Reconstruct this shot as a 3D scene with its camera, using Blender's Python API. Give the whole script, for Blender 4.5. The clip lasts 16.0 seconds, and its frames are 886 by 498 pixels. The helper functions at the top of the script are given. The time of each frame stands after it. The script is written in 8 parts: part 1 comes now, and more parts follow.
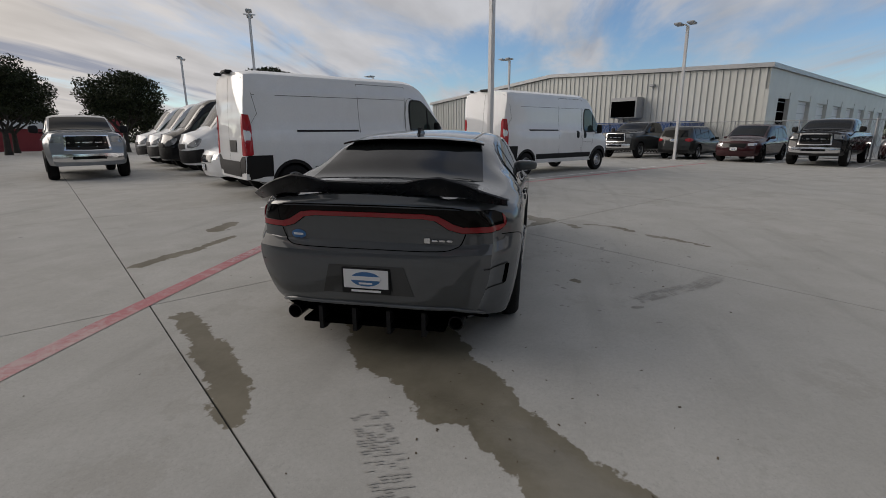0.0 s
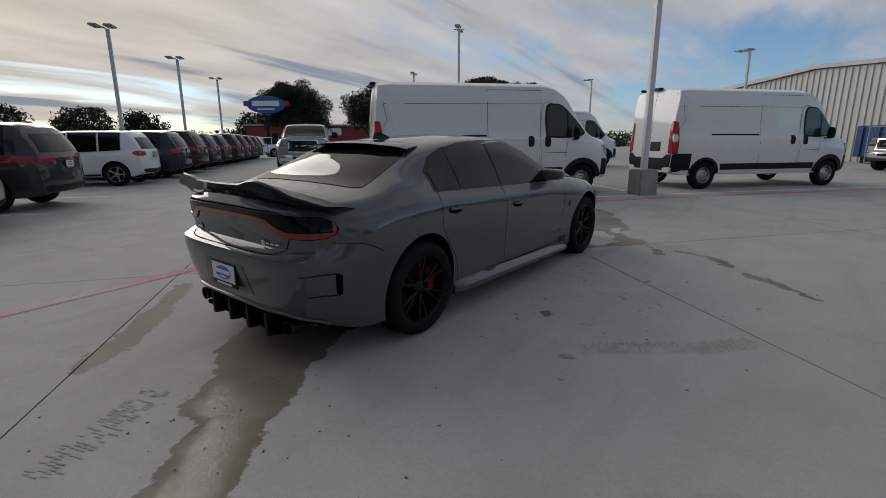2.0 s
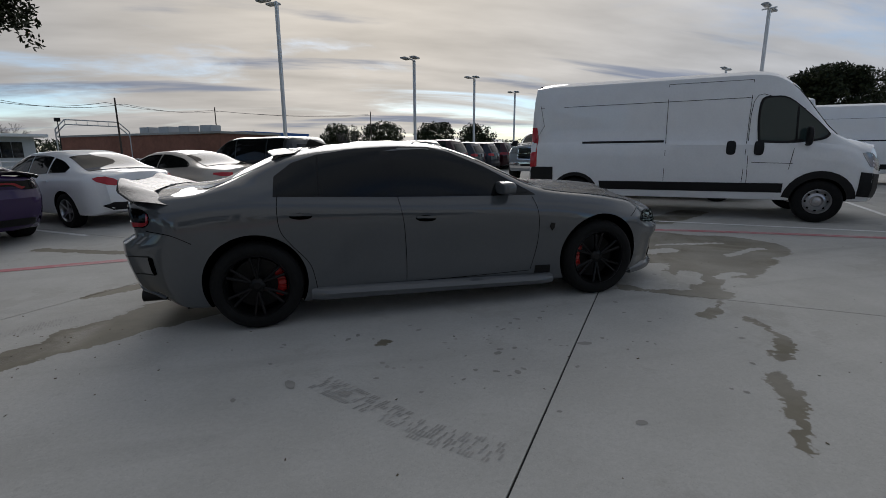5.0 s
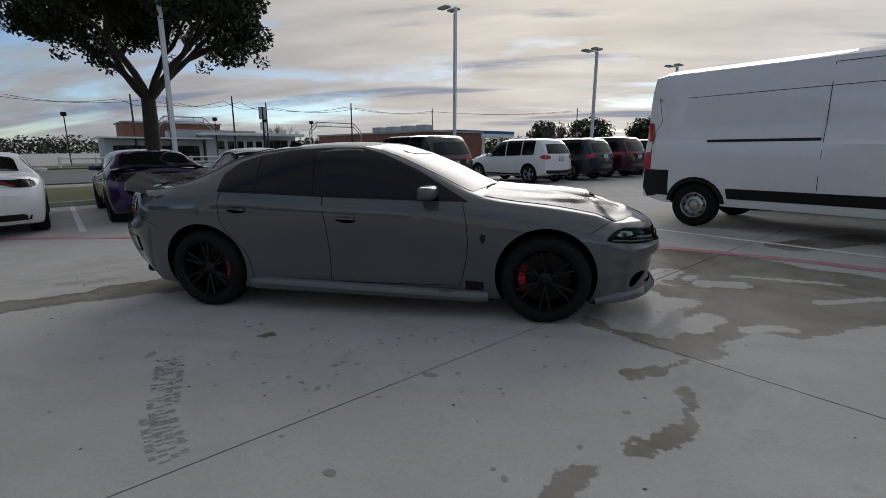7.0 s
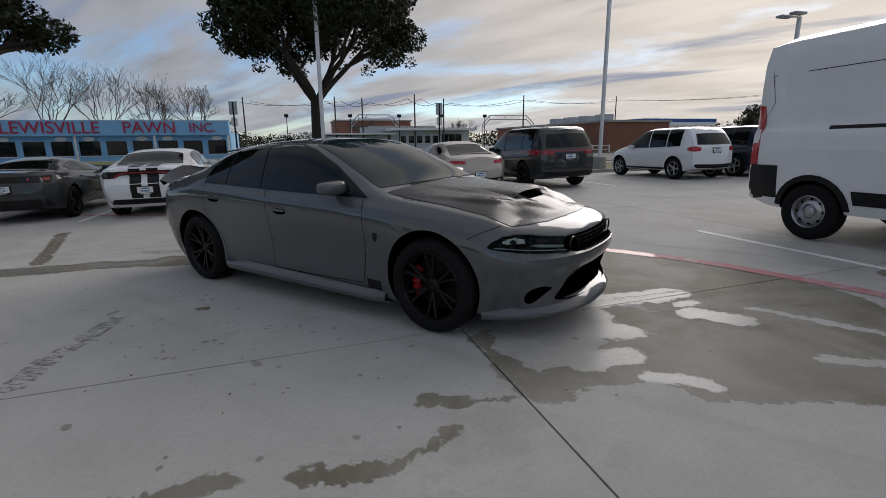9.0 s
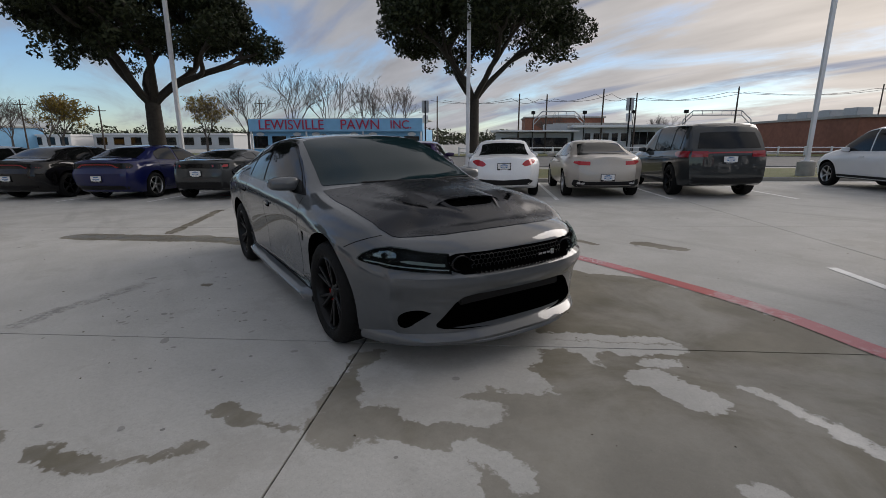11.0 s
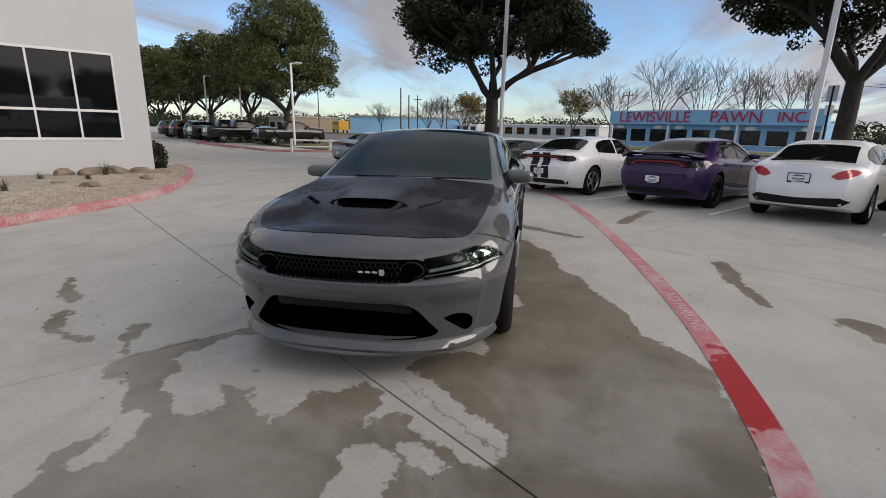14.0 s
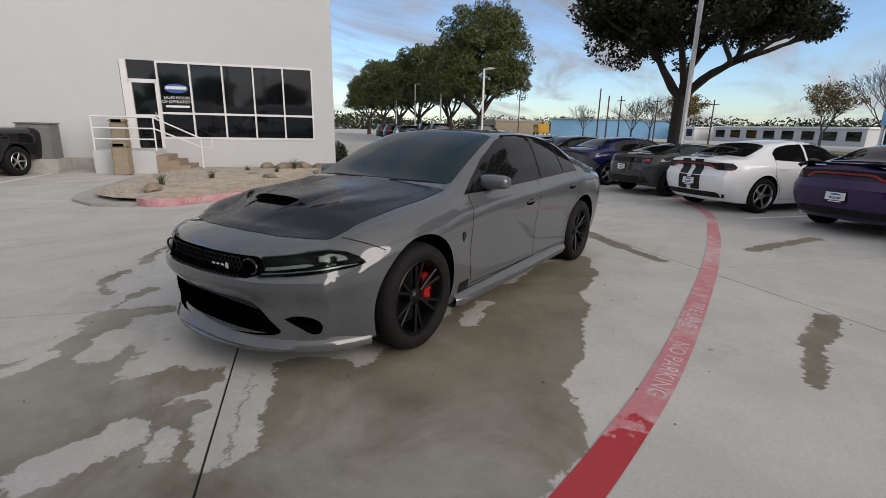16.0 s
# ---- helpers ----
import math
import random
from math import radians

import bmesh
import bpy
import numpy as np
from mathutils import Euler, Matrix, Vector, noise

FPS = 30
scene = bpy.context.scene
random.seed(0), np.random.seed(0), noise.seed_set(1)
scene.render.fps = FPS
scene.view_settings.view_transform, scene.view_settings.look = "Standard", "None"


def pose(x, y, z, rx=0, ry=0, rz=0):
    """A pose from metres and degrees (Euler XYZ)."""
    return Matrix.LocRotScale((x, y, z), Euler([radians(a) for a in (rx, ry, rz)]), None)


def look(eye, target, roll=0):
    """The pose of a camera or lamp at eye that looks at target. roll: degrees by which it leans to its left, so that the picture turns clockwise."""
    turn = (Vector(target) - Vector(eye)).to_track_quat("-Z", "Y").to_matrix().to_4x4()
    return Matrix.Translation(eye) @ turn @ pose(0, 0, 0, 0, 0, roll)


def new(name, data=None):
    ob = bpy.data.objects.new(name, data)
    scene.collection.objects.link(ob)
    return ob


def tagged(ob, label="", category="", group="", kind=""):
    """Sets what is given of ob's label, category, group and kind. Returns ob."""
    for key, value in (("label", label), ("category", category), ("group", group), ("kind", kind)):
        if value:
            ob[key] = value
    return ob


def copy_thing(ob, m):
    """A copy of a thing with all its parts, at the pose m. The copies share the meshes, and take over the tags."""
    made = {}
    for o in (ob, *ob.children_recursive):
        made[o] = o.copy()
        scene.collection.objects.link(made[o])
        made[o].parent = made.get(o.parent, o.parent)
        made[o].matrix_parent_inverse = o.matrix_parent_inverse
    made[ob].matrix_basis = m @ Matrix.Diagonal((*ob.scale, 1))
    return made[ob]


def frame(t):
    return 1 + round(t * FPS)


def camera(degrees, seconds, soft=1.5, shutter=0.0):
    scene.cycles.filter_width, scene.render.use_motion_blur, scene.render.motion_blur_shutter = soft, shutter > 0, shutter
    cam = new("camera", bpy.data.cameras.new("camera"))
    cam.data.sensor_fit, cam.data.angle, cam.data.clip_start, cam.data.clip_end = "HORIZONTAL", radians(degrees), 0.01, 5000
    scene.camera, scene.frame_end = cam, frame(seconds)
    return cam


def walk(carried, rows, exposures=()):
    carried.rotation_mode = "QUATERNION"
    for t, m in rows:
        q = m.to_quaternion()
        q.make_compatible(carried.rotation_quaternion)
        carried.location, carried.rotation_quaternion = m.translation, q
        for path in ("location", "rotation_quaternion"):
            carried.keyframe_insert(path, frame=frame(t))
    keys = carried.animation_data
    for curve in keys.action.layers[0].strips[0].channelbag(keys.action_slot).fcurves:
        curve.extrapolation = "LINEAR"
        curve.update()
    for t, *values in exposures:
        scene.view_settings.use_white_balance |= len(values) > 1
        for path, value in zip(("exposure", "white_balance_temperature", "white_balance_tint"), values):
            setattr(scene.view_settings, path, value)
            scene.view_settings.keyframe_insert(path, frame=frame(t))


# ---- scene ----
# The lot slopes gently: UP is the plumb line as seen from the lot's own plane.
UP = Vector((0.021, 0.0122, 1.0)).normalized()
LOT = UP.rotation_difference(Vector((0, 0, 1))).to_matrix().to_4x4()

cam = camera(86.72, 16.0, soft=0.65)
PATH = [
    (0, (-5.282, -1.029, 1.523), (-3.383, -0.662, 1.012), 0.07),
    (0.5, (-5.126, -1.630, 1.531), (-3.292, -1.018, 1.019), 0.02),
    (1, (-4.802, -2.155, 1.514), (-3.059, -1.315, 1.008), -0.27),
    (1.5, (-4.470, -2.690, 1.518), (-2.831, -1.657, 1.022), -0.38),
    (2, (-4.057, -3.134, 1.504), (-2.540, -1.925, 1.017), -0.40),
    (2.5, (-3.626, -3.552, 1.504), (-2.250, -2.182, 1.025), -0.35),
    (3, (-3.143, -3.905, 1.494), (-1.924, -2.390, 1.026), -0.31),
    (3.5, (-2.616, -4.217, 1.491), (-1.567, -2.579, 1.026), -0.25),
    (4, (-2.080, -4.473, 1.477), (-1.215, -2.731, 1.015), -0.47),
    (4.5, (-1.503, -4.630, 1.458), (-0.833, -2.802, 1.002), -0.88),
    (5, (-0.920, -4.778, 1.443), (-0.462, -2.881, 1.004), -1.22),
    (7.5, (2.046, -4.416, 1.419), (1.446, -2.559, 0.982), -1.34),
    (8, (2.578, -4.179, 1.410), (1.793, -2.394, 0.966), -1.57),
    (10.5, (4.370, -2.390, 1.339), (2.853, -1.158, 0.914), -1.76),
    (11, (4.579, -1.924, 1.335), (2.931, -0.876, 0.905), -1.21),
    (11.5, (4.821, -1.459, 1.342), (3.057, -0.624, 0.901), -0.60),
    (12, (4.923, -0.962, 1.338), (3.070, -0.357, 0.892), -0.07),
    (12.5, (5.048, -0.437, 1.357), (3.131, -0.080, 0.911), 0.25),
    (13, (5.011, 0.066, 1.352), (3.066, 0.178, 0.903), 0.50),
    (13.5, (4.947, 0.555, 1.365), (3.002, 0.430, 0.916), 0.81),
    (14, (4.799, 1.030, 1.366), (2.884, 0.680, 0.909), 0.91),
    (14.5, (4.606, 1.494, 1.363), (2.743, 0.935, 0.899), 0.90),
    (15, (4.401, 1.954, 1.369), (2.610, 1.195, 0.904), 0.97),
    (15.5, (4.112, 2.320, 1.372), (2.411, 1.377, 0.904), 1.08),
    (16, (3.857, 2.712, 1.382), (2.257, 1.605, 0.921), 1.34),
]
walk(cam, [(t, LOT @ look(eye, target, roll)) for t, eye, target, roll in PATH],
     exposures=[(0.0, 0.30, 6480, 13), (1.5, 0.14, 6280, 12), (2.5, 0.01, 6140, 11), (3.5, -0.14, 6060, 11), (4.2, -0.04, 6020, 11), (5.0, 0.09, 6010, 11), (8.0, 0.29, 6080, 13), (10.5, 0.53, 6270, 14), (12.0, 0.63, 6390, 14), (13.0, 0.85, 6520, 15), (16.0, 0.91, 6400, 15)])

# ---- light ----
SUN_ELEVATION, SUN_AZIMUTH = 22.5, 3.0
world = bpy.data.worlds.new("sky")
scene.world = world
world.use_nodes = True


def build_sky(nt):
    n, ln = nt.nodes, nt.links
    n.clear()
    sky = n.new("ShaderNodeTexSky")
    sky.sky_type, sky.sun_disc = "NISHITA", False
    sky.sun_elevation, sky.sun_rotation = radians(SUN_ELEVATION), radians(SUN_AZIMUTH)
    sky.air_density, sky.dust_density, sky.ozone_density = 1.0, 0.4, 2.0
    clear = n.new("ShaderNodeVectorMath")
    clear.operation = "MULTIPLY"
    clear.inputs[1].default_value = (0.076, 0.0865, 0.098)
    ln.new(sky.outputs[0], clear.inputs[0])
    co = n.new("ShaderNodeTexCoord")
    sep = n.new("ShaderNodeSeparateXYZ")
    ln.new(co.outputs["Generated"], sep.inputs[0])
    # cloud deck: direction over height, so the layers flatten towards the horizon

    def math_node(op, a, b=None, c=None, clamp=False):
        m = n.new("ShaderNodeMath")
        m.operation, m.use_clamp = op, clamp
        for i, v in enumerate((a, b, c)):
            if v is None:
                continue
            if isinstance(v, (int, float)):
                m.inputs[i].default_value = v
            else:
                ln.new(v, m.inputs[i])
        return m.outputs[0]
    up = math_node("MAXIMUM", sep.outputs[2], 0.0)
    div = math_node("ADD", up, 0.16)
    comb = n.new("ShaderNodeCombineXYZ")
    ln.new(math_node("DIVIDE", sep.outputs[0], div), comb.inputs[0])
    ln.new(math_node("DIVIDE", sep.outputs[1], div), comb.inputs[1])
    rot = n.new("ShaderNodeMapping")
    rot.inputs["Rotation"].default_value = (0, 0, radians(20))
    rot.inputs["Scale"].default_value = (0.62, 1.5, 1)
    rot.inputs["Location"].default_value = (3.1, 1.7, 0)
    ln.new(comb.outputs[0], rot.inputs[0])
    big = n.new("ShaderNodeTexNoise")
    big.inputs["Scale"].default_value, big.inputs["Detail"].default_value, big.inputs["Roughness"].default_value = 0.85, 8, 0.58
    big.inputs["Distortion"].default_value = 0.5
    ln.new(rot.outputs[0], big.inputs["Vector"])
    soft = n.new("ShaderNodeTexNoise")
    soft.inputs["Scale"].default_value, soft.inputs["Detail"].default_value = 2.1, 5
    ln.new(rot.outputs[0], soft.inputs["Vector"])
    cover = n.new("ShaderNodeMapRange")
    cover.interpolation_type = "SMOOTHSTEP"
    cover.inputs["From Min"].default_value, cover.inputs["From Max"].default_value = 0.36, 0.60
    # brightness: veiled sun makes the cloud bright round its place
    sd = n.new("ShaderNodeVectorMath")
    sd.operation = "DOT_PRODUCT"
    e, a = radians(SUN_ELEVATION), radians(SUN_AZIMUTH)
    sd.inputs[1].default_value = (math.sin(a) * math.cos(e), math.cos(a) * math.cos(e), math.sin(e))
    ln.new(co.outputs["Generated"], sd.inputs[0])
    # the veil is brighter on the sun's half of the sky
    sd2 = n.new("ShaderNodeVectorMath")
    sd2.operation = "DOT_PRODUCT"
    sd2.inputs[1].default_value = (0.72, 0.65, 0.2)
    ln.new(co.outputs["Generated"], sd2.inputs[0])
    # thinner cover away from the sun's side
    lift = n.new("ShaderNodeMapRange")
    lift.interpolation_type = "SMOOTHSTEP"
    lift.inputs["From Min"].default_value, lift.inputs["From Max"].default_value = 0.10, 0.34
    lift.inputs["To Min"].default_value, lift.inputs["To Max"].default_value = -0.045, 0.09
    ln.new(up, lift.inputs[0])
    ln.new(math_node("ADD", math_node("MULTIPLY_ADD", sd.outputs["Value"], 0.15, big.outputs[0]), lift.outputs[0]), cover.inputs[0])
    near = math_node("POWER", math_node("MAXIMUM", sd.outputs["Value"], 0.0), 7.0)
    shade = n.new("ShaderNodeMapRange")
    shade.inputs["From Min"].default_value, shade.inputs["From Max"].default_value = 0.3, 0.75
    shade.inputs["To Min"].default_value, shade.inputs["To Max"].default_value = 0.80, 1.12
    ln.new(soft.outputs[0], shade.inputs[0])
    bright = math_node("MULTIPLY", math_node("MULTIPLY_ADD", near, 0.20, math_node("MULTIPLY_ADD", sd2.outputs["Value"], 0.14, 0.335)), shade.outputs[0])
    tint = n.new("ShaderNodeMix")
    tint.data_type = "RGBA"
    tint.inputs["A"].default_value, tint.inputs["B"].default_value = (0.95, 0.98, 1.02, 1), (1.10, 0.97, 0.79, 1)
    ln.new(math_node("POWER", math_node("MAXIMUM", sd.outputs["Value"], 0.0), 3.0), tint.inputs["Factor"])
    cloud = n.new("ShaderNodeVectorMath")
    cloud.operation = "SCALE"
    ln.new(tint.outputs["Result"], cloud.inputs[0])
    ln.new(bright, cloud.inputs["Scale"])
    # long slate-blue bars of thicker cloud
    bars = n.new("ShaderNodeMapping")
    bars.inputs["Rotation"].default_value, bars.inputs["Scale"].default_value = (0, 0, radians(8)), (0.33, 1.9, 1)
    bars.inputs["Location"].default_value = (0.7, 4.2, 0)
    ln.new(comb.outputs[0], bars.inputs[0])
    bar = n.new("ShaderNodeTexNoise")
    bar.inputs["Scale"].default_value, bar.inputs["Detail"].default_value, bar.inputs["Roughness"].default_value = 1.25, 6, 0.5
    bar.inputs["Distortion"].default_value = 0.25
    ln.new(bars.outputs[0], bar.inputs["Vector"])
    thick = n.new("ShaderNodeMapRange")
    thick.interpolation_type = "SMOOTHSTEP"
    thick.inputs["From Min"].default_value, thick.inputs["From Max"].default_value = 0.545, 0.66
    thick.inputs["To Max"].default_value = 0.72
    ln.new(bar.outputs[0], thick.inputs[0])
    slate = n.new("ShaderNodeMix")
    slate.data_type = "RGBA"
    slate.inputs["B"].default_value = (0.150, 0.185, 0.262, 1)
    ln.new(thick.outputs[0], slate.inputs["Factor"])
    ln.new(cloud.outputs[0], slate.inputs["A"])
    mix = n.new("ShaderNodeMix")
    mix.data_type = "RGBA"
    ln.new(cover.outputs[0], mix.inputs["Factor"])
    ln.new(clear.outputs[0], mix.inputs["A"])
    ln.new(slate.outputs["Result"], mix.inputs["B"])
    bg = n.new("ShaderNodeBackground")
    bg.inputs["Strength"].default_value = 1.0
    ln.new(mix.outputs["Result"], bg.inputs["Color"])
    out = n.new("ShaderNodeOutputWorld")
    ln.new(bg.outputs[0], out.inputs[0])


build_sky(world.node_tree)
sun = new("sun", bpy.data.lights.new("sun", "SUN"))
sun.data.energy, sun.data.angle, sun.data.color = 1.25, radians(44), (1.0, 0.93, 0.84)
sun.matrix_world = look((0, 0, 0), (-math.sin(radians(SUN_AZIMUTH)) * math.cos(radians(SUN_ELEVATION)), -math.cos(radians(SUN_AZIMUTH)) * math.cos(radians(SUN_ELEVATION)), -math.sin(radians(SUN_ELEVATION))))

# ---- materials ----


def material(name, base, rough=0.5, metal=0.0, vary=0.0, scale=8.0, bump=0.0, bump_scale=None, coat=0.0, base2=None, spec=0.5, dirt=0.0, flake=0.0):
    """A surface with grain at two scales: vary mixes base with base2 by noise, bump gives fine relief, dirt adds grime."""
    m = bpy.data.materials.new(name)
    m.use_nodes = True
    nt = m.node_tree
    n, ln = nt.nodes, nt.links
    p = n["Principled BSDF"]
    p.inputs["Base Color"].default_value = (*base, 1)
    p.inputs["Roughness"].default_value = rough
    p.inputs["Metallic"].default_value = metal
    p.inputs["Specular IOR Level"].default_value = spec
    p.inputs["Coat Weight"].default_value = coat
    p.inputs["Coat Roughness"].default_value = 0.02
    p.inputs["Coat IOR"].default_value = 1.5
    if vary or bump or dirt:
        co = n.new("ShaderNodeTexCoord")
        nz = n.new("ShaderNodeTexNoise")
        nz.inputs["Scale"].default_value, nz.inputs["Detail"].default_value = scale, 6
        ln.new(co.outputs["Object"], nz.inputs["Vector"])
        lo = n.new("ShaderNodeTexNoise")
        lo.inputs["Scale"].default_value, lo.inputs["Detail"].default_value = scale * 0.13, 4
        ln.new(co.outputs["Object"], lo.inputs["Vector"])
        both = n.new("ShaderNodeMath")
        both.operation = "ADD"
        ln.new(nz.outputs[0], both.inputs[0])
        ln.new(lo.outputs[0], both.inputs[1])
        ramp = n.new("ShaderNodeMapRange")
        ramp.inputs["From Min"].default_value, ramp.inputs["From Max"].default_value = 0.7, 1.3
        ln.new(both.outputs[0], ramp.inputs[0])
        mx = n.new("ShaderNodeMix")
        mx.data_type = "RGBA"
        second = base2 or tuple(c * (1 - vary) for c in base)
        mx.inputs["A"].default_value, mx.inputs["B"].default_value = (*base, 1), (*second, 1)
        ln.new(ramp.outputs[0], mx.inputs["Factor"])
        ln.new(mx.outputs["Result"], p.inputs["Base Color"])
        rr = n.new("ShaderNodeMapRange")
        rr.inputs["To Min"].default_value, rr.inputs["To Max"].default_value = max(0.0, rough - 0.06), min(1.0, rough + 0.08)
        ln.new(nz.outputs[0], rr.inputs[0])
        ln.new(rr.outputs[0], p.inputs["Roughness"])
        if bump:
            bn = n.new("ShaderNodeTexNoise")
            bn.inputs["Scale"].default_value, bn.inputs["Detail"].default_value = bump_scale or scale * 4, 5
            ln.new(co.outputs["Object"], bn.inputs["Vector"])
            bp = n.new("ShaderNodeBump")
            bp.inputs["Strength"].default_value, bp.inputs["Distance"].default_value = bump, 0.02
            ln.new(bn.outputs[0], bp.inputs["Height"])
            ln.new(bp.outputs[0], p.inputs["Normal"])
    return m


def paint(name, base, metal=0.0, rough=0.28):
    return material(name, base, rough + 0.15, metal, vary=0.06, scale=30, coat=1.0, spec=0.12)


def glass(name, base=(0.02, 0.022, 0.024), alpha=0.55, spec=0.32):
    """Tinted car glass: a glossy sheet that lets part of the light through."""
    m = bpy.data.materials.new(name)
    m.use_nodes = True
    n, ln = m.node_tree.nodes, m.node_tree.links
    p = n["Principled BSDF"]
    p.inputs["Base Color"].default_value = (*base, 1)
    p.inputs["Roughness"].default_value = 0.02
    p.inputs["Specular IOR Level"].default_value = spec
    tr = n.new("ShaderNodeBsdfTransparent")
    tr.inputs[0].default_value = (0.8, 0.85, 0.84, 1)
    mx = n.new("ShaderNodeMixShader")
    mx.inputs[0].default_value = alpha
    ln.new(tr.outputs[0], mx.inputs[1])
    ln.new(p.outputs[0], mx.inputs[2])
    ln.new(mx.outputs[0], n["Material Output"].inputs[0])
    return m


def glow(name, color, strength):
    m = bpy.data.materials.new(name)
    m.use_nodes = True
    p = m.node_tree.nodes["Principled BSDF"]
    p.inputs["Emission Color"].default_value = (*color, 1)
    p.inputs["Emission Strength"].default_value = strength
    return m


# wet patches on the concrete: chains of rounded strokes (x0, y0, x1, y1, half width)
WET_A = [
    (-1.7, 0.1, -2.4, -0.25, 0.40), (-2.4, -0.25, -2.9, -0.7, 0.30), (-2.9, -0.7, -3.5, -1.28, 0.21), (-3.5, -1.28, -5.0, -2.9, 0.24), (-4.4, -1.6, -7.0, -0.5, 0.10),
    (-2.15, 1.75, -2.6, 1.2, 0.08), (-2.6, 1.2, -3.05, 0.7, 0.12), (-3.05, 0.7, -3.32, 0.5, 0.10), (-1.6, 0.95, -1.0, 1.05, 0.16), (-1.0, 1.0, 0.2, 1.15, 0.34),
    (0.2, 1.1, 1.0, 1.3, 0.52), (1.0, 1.3, 2.0, 1.4, 0.56), (2.0, 1.5, 3.0, 1.4, 0.68), (3.0, 1.3, 3.6, 1.0, 0.78), (3.3, 0.9, 4.3, 0.4, 0.75),
    (1.9, -0.82, 2.5, -1.33, 0.09), (2.35, -1.2, 2.6, -1.28, 0.12),
]
WET_B = [
    (2.6, -1.12, 3.05, -0.72, 0.15), (2.95, -0.85, 3.3, -0.93, 0.035), (3.3, -0.88, 3.8, -0.62, 0.10), (3.0, -0.5, 3.9, -0.3, 0.34), (3.3, 0.0, 4.2, 0.2, 0.42),
    (2.5, 0.12, 3.0, 0.05, 0.22), (1.92, -2.51, 2.26, -2.21, 0.05), (2.26, -2.21, 2.32, -1.85, 0.03), (2.06, -1.7, 2.25, -1.6, 0.07), (2.25, -1.6, 2.45, -1.44, 0.02),
    (1.68, -2.68, 1.5, -2.95, 0.06), (1.5, -2.95, 1.2, -3.28, 0.045), (-0.62, -1.5, -0.6, -1.48, 0.055), (-1.0, 3.25, -0.2, 3.12, 0.09), (-0.2, 3.12, 0.45, 3.12, 0.06),
    (0.8, 3.6, 1.3, 3.7, 0.13), (-5.2, 3.4, -3.6, 2.6, 0.1), (4.8, 2.4, 6.2, 3.2, 0.3), (2.3, 0.7, 2.5, 1.3, 0.35),
]
WET = WET_A + WET_B

# paler islands left inside them, swept smooth by the water
DRY = [
    (2.25, -0.78, 2.36, -0.1, 0.25), (2.66, -0.86, 2.84, -0.62, 0.12), (2.45, -0.42, 2.72, -0.25, 0.15), (2.2, 0.1, 2.48, 0.42, 0.15), (2.5, 0.45, 2.9, 0.85, 0.14),
    (3.1, 0.4, 3.42, 0.42, 0.13), (2.98, 0.58, 3.1, 0.7, 0.06), (3.07, -0.85, 3.3, -0.77, 0.08), (0.5, 0.85, 0.95, 0.95, 0.07), (3.5, 0.75, 4.4, 0.55, 0.035), (3.9, -0.05, 4.6, 0.1, 0.06),
]
# thin wet threads across the islands
THREAD = [(2.33, -0.96, 2.6, -0.63, 0.045), (2.6, -0.63, 2.87, -0.33, 0.05), (2.05, -0.05, 3.1, 1.15, 0.006)]


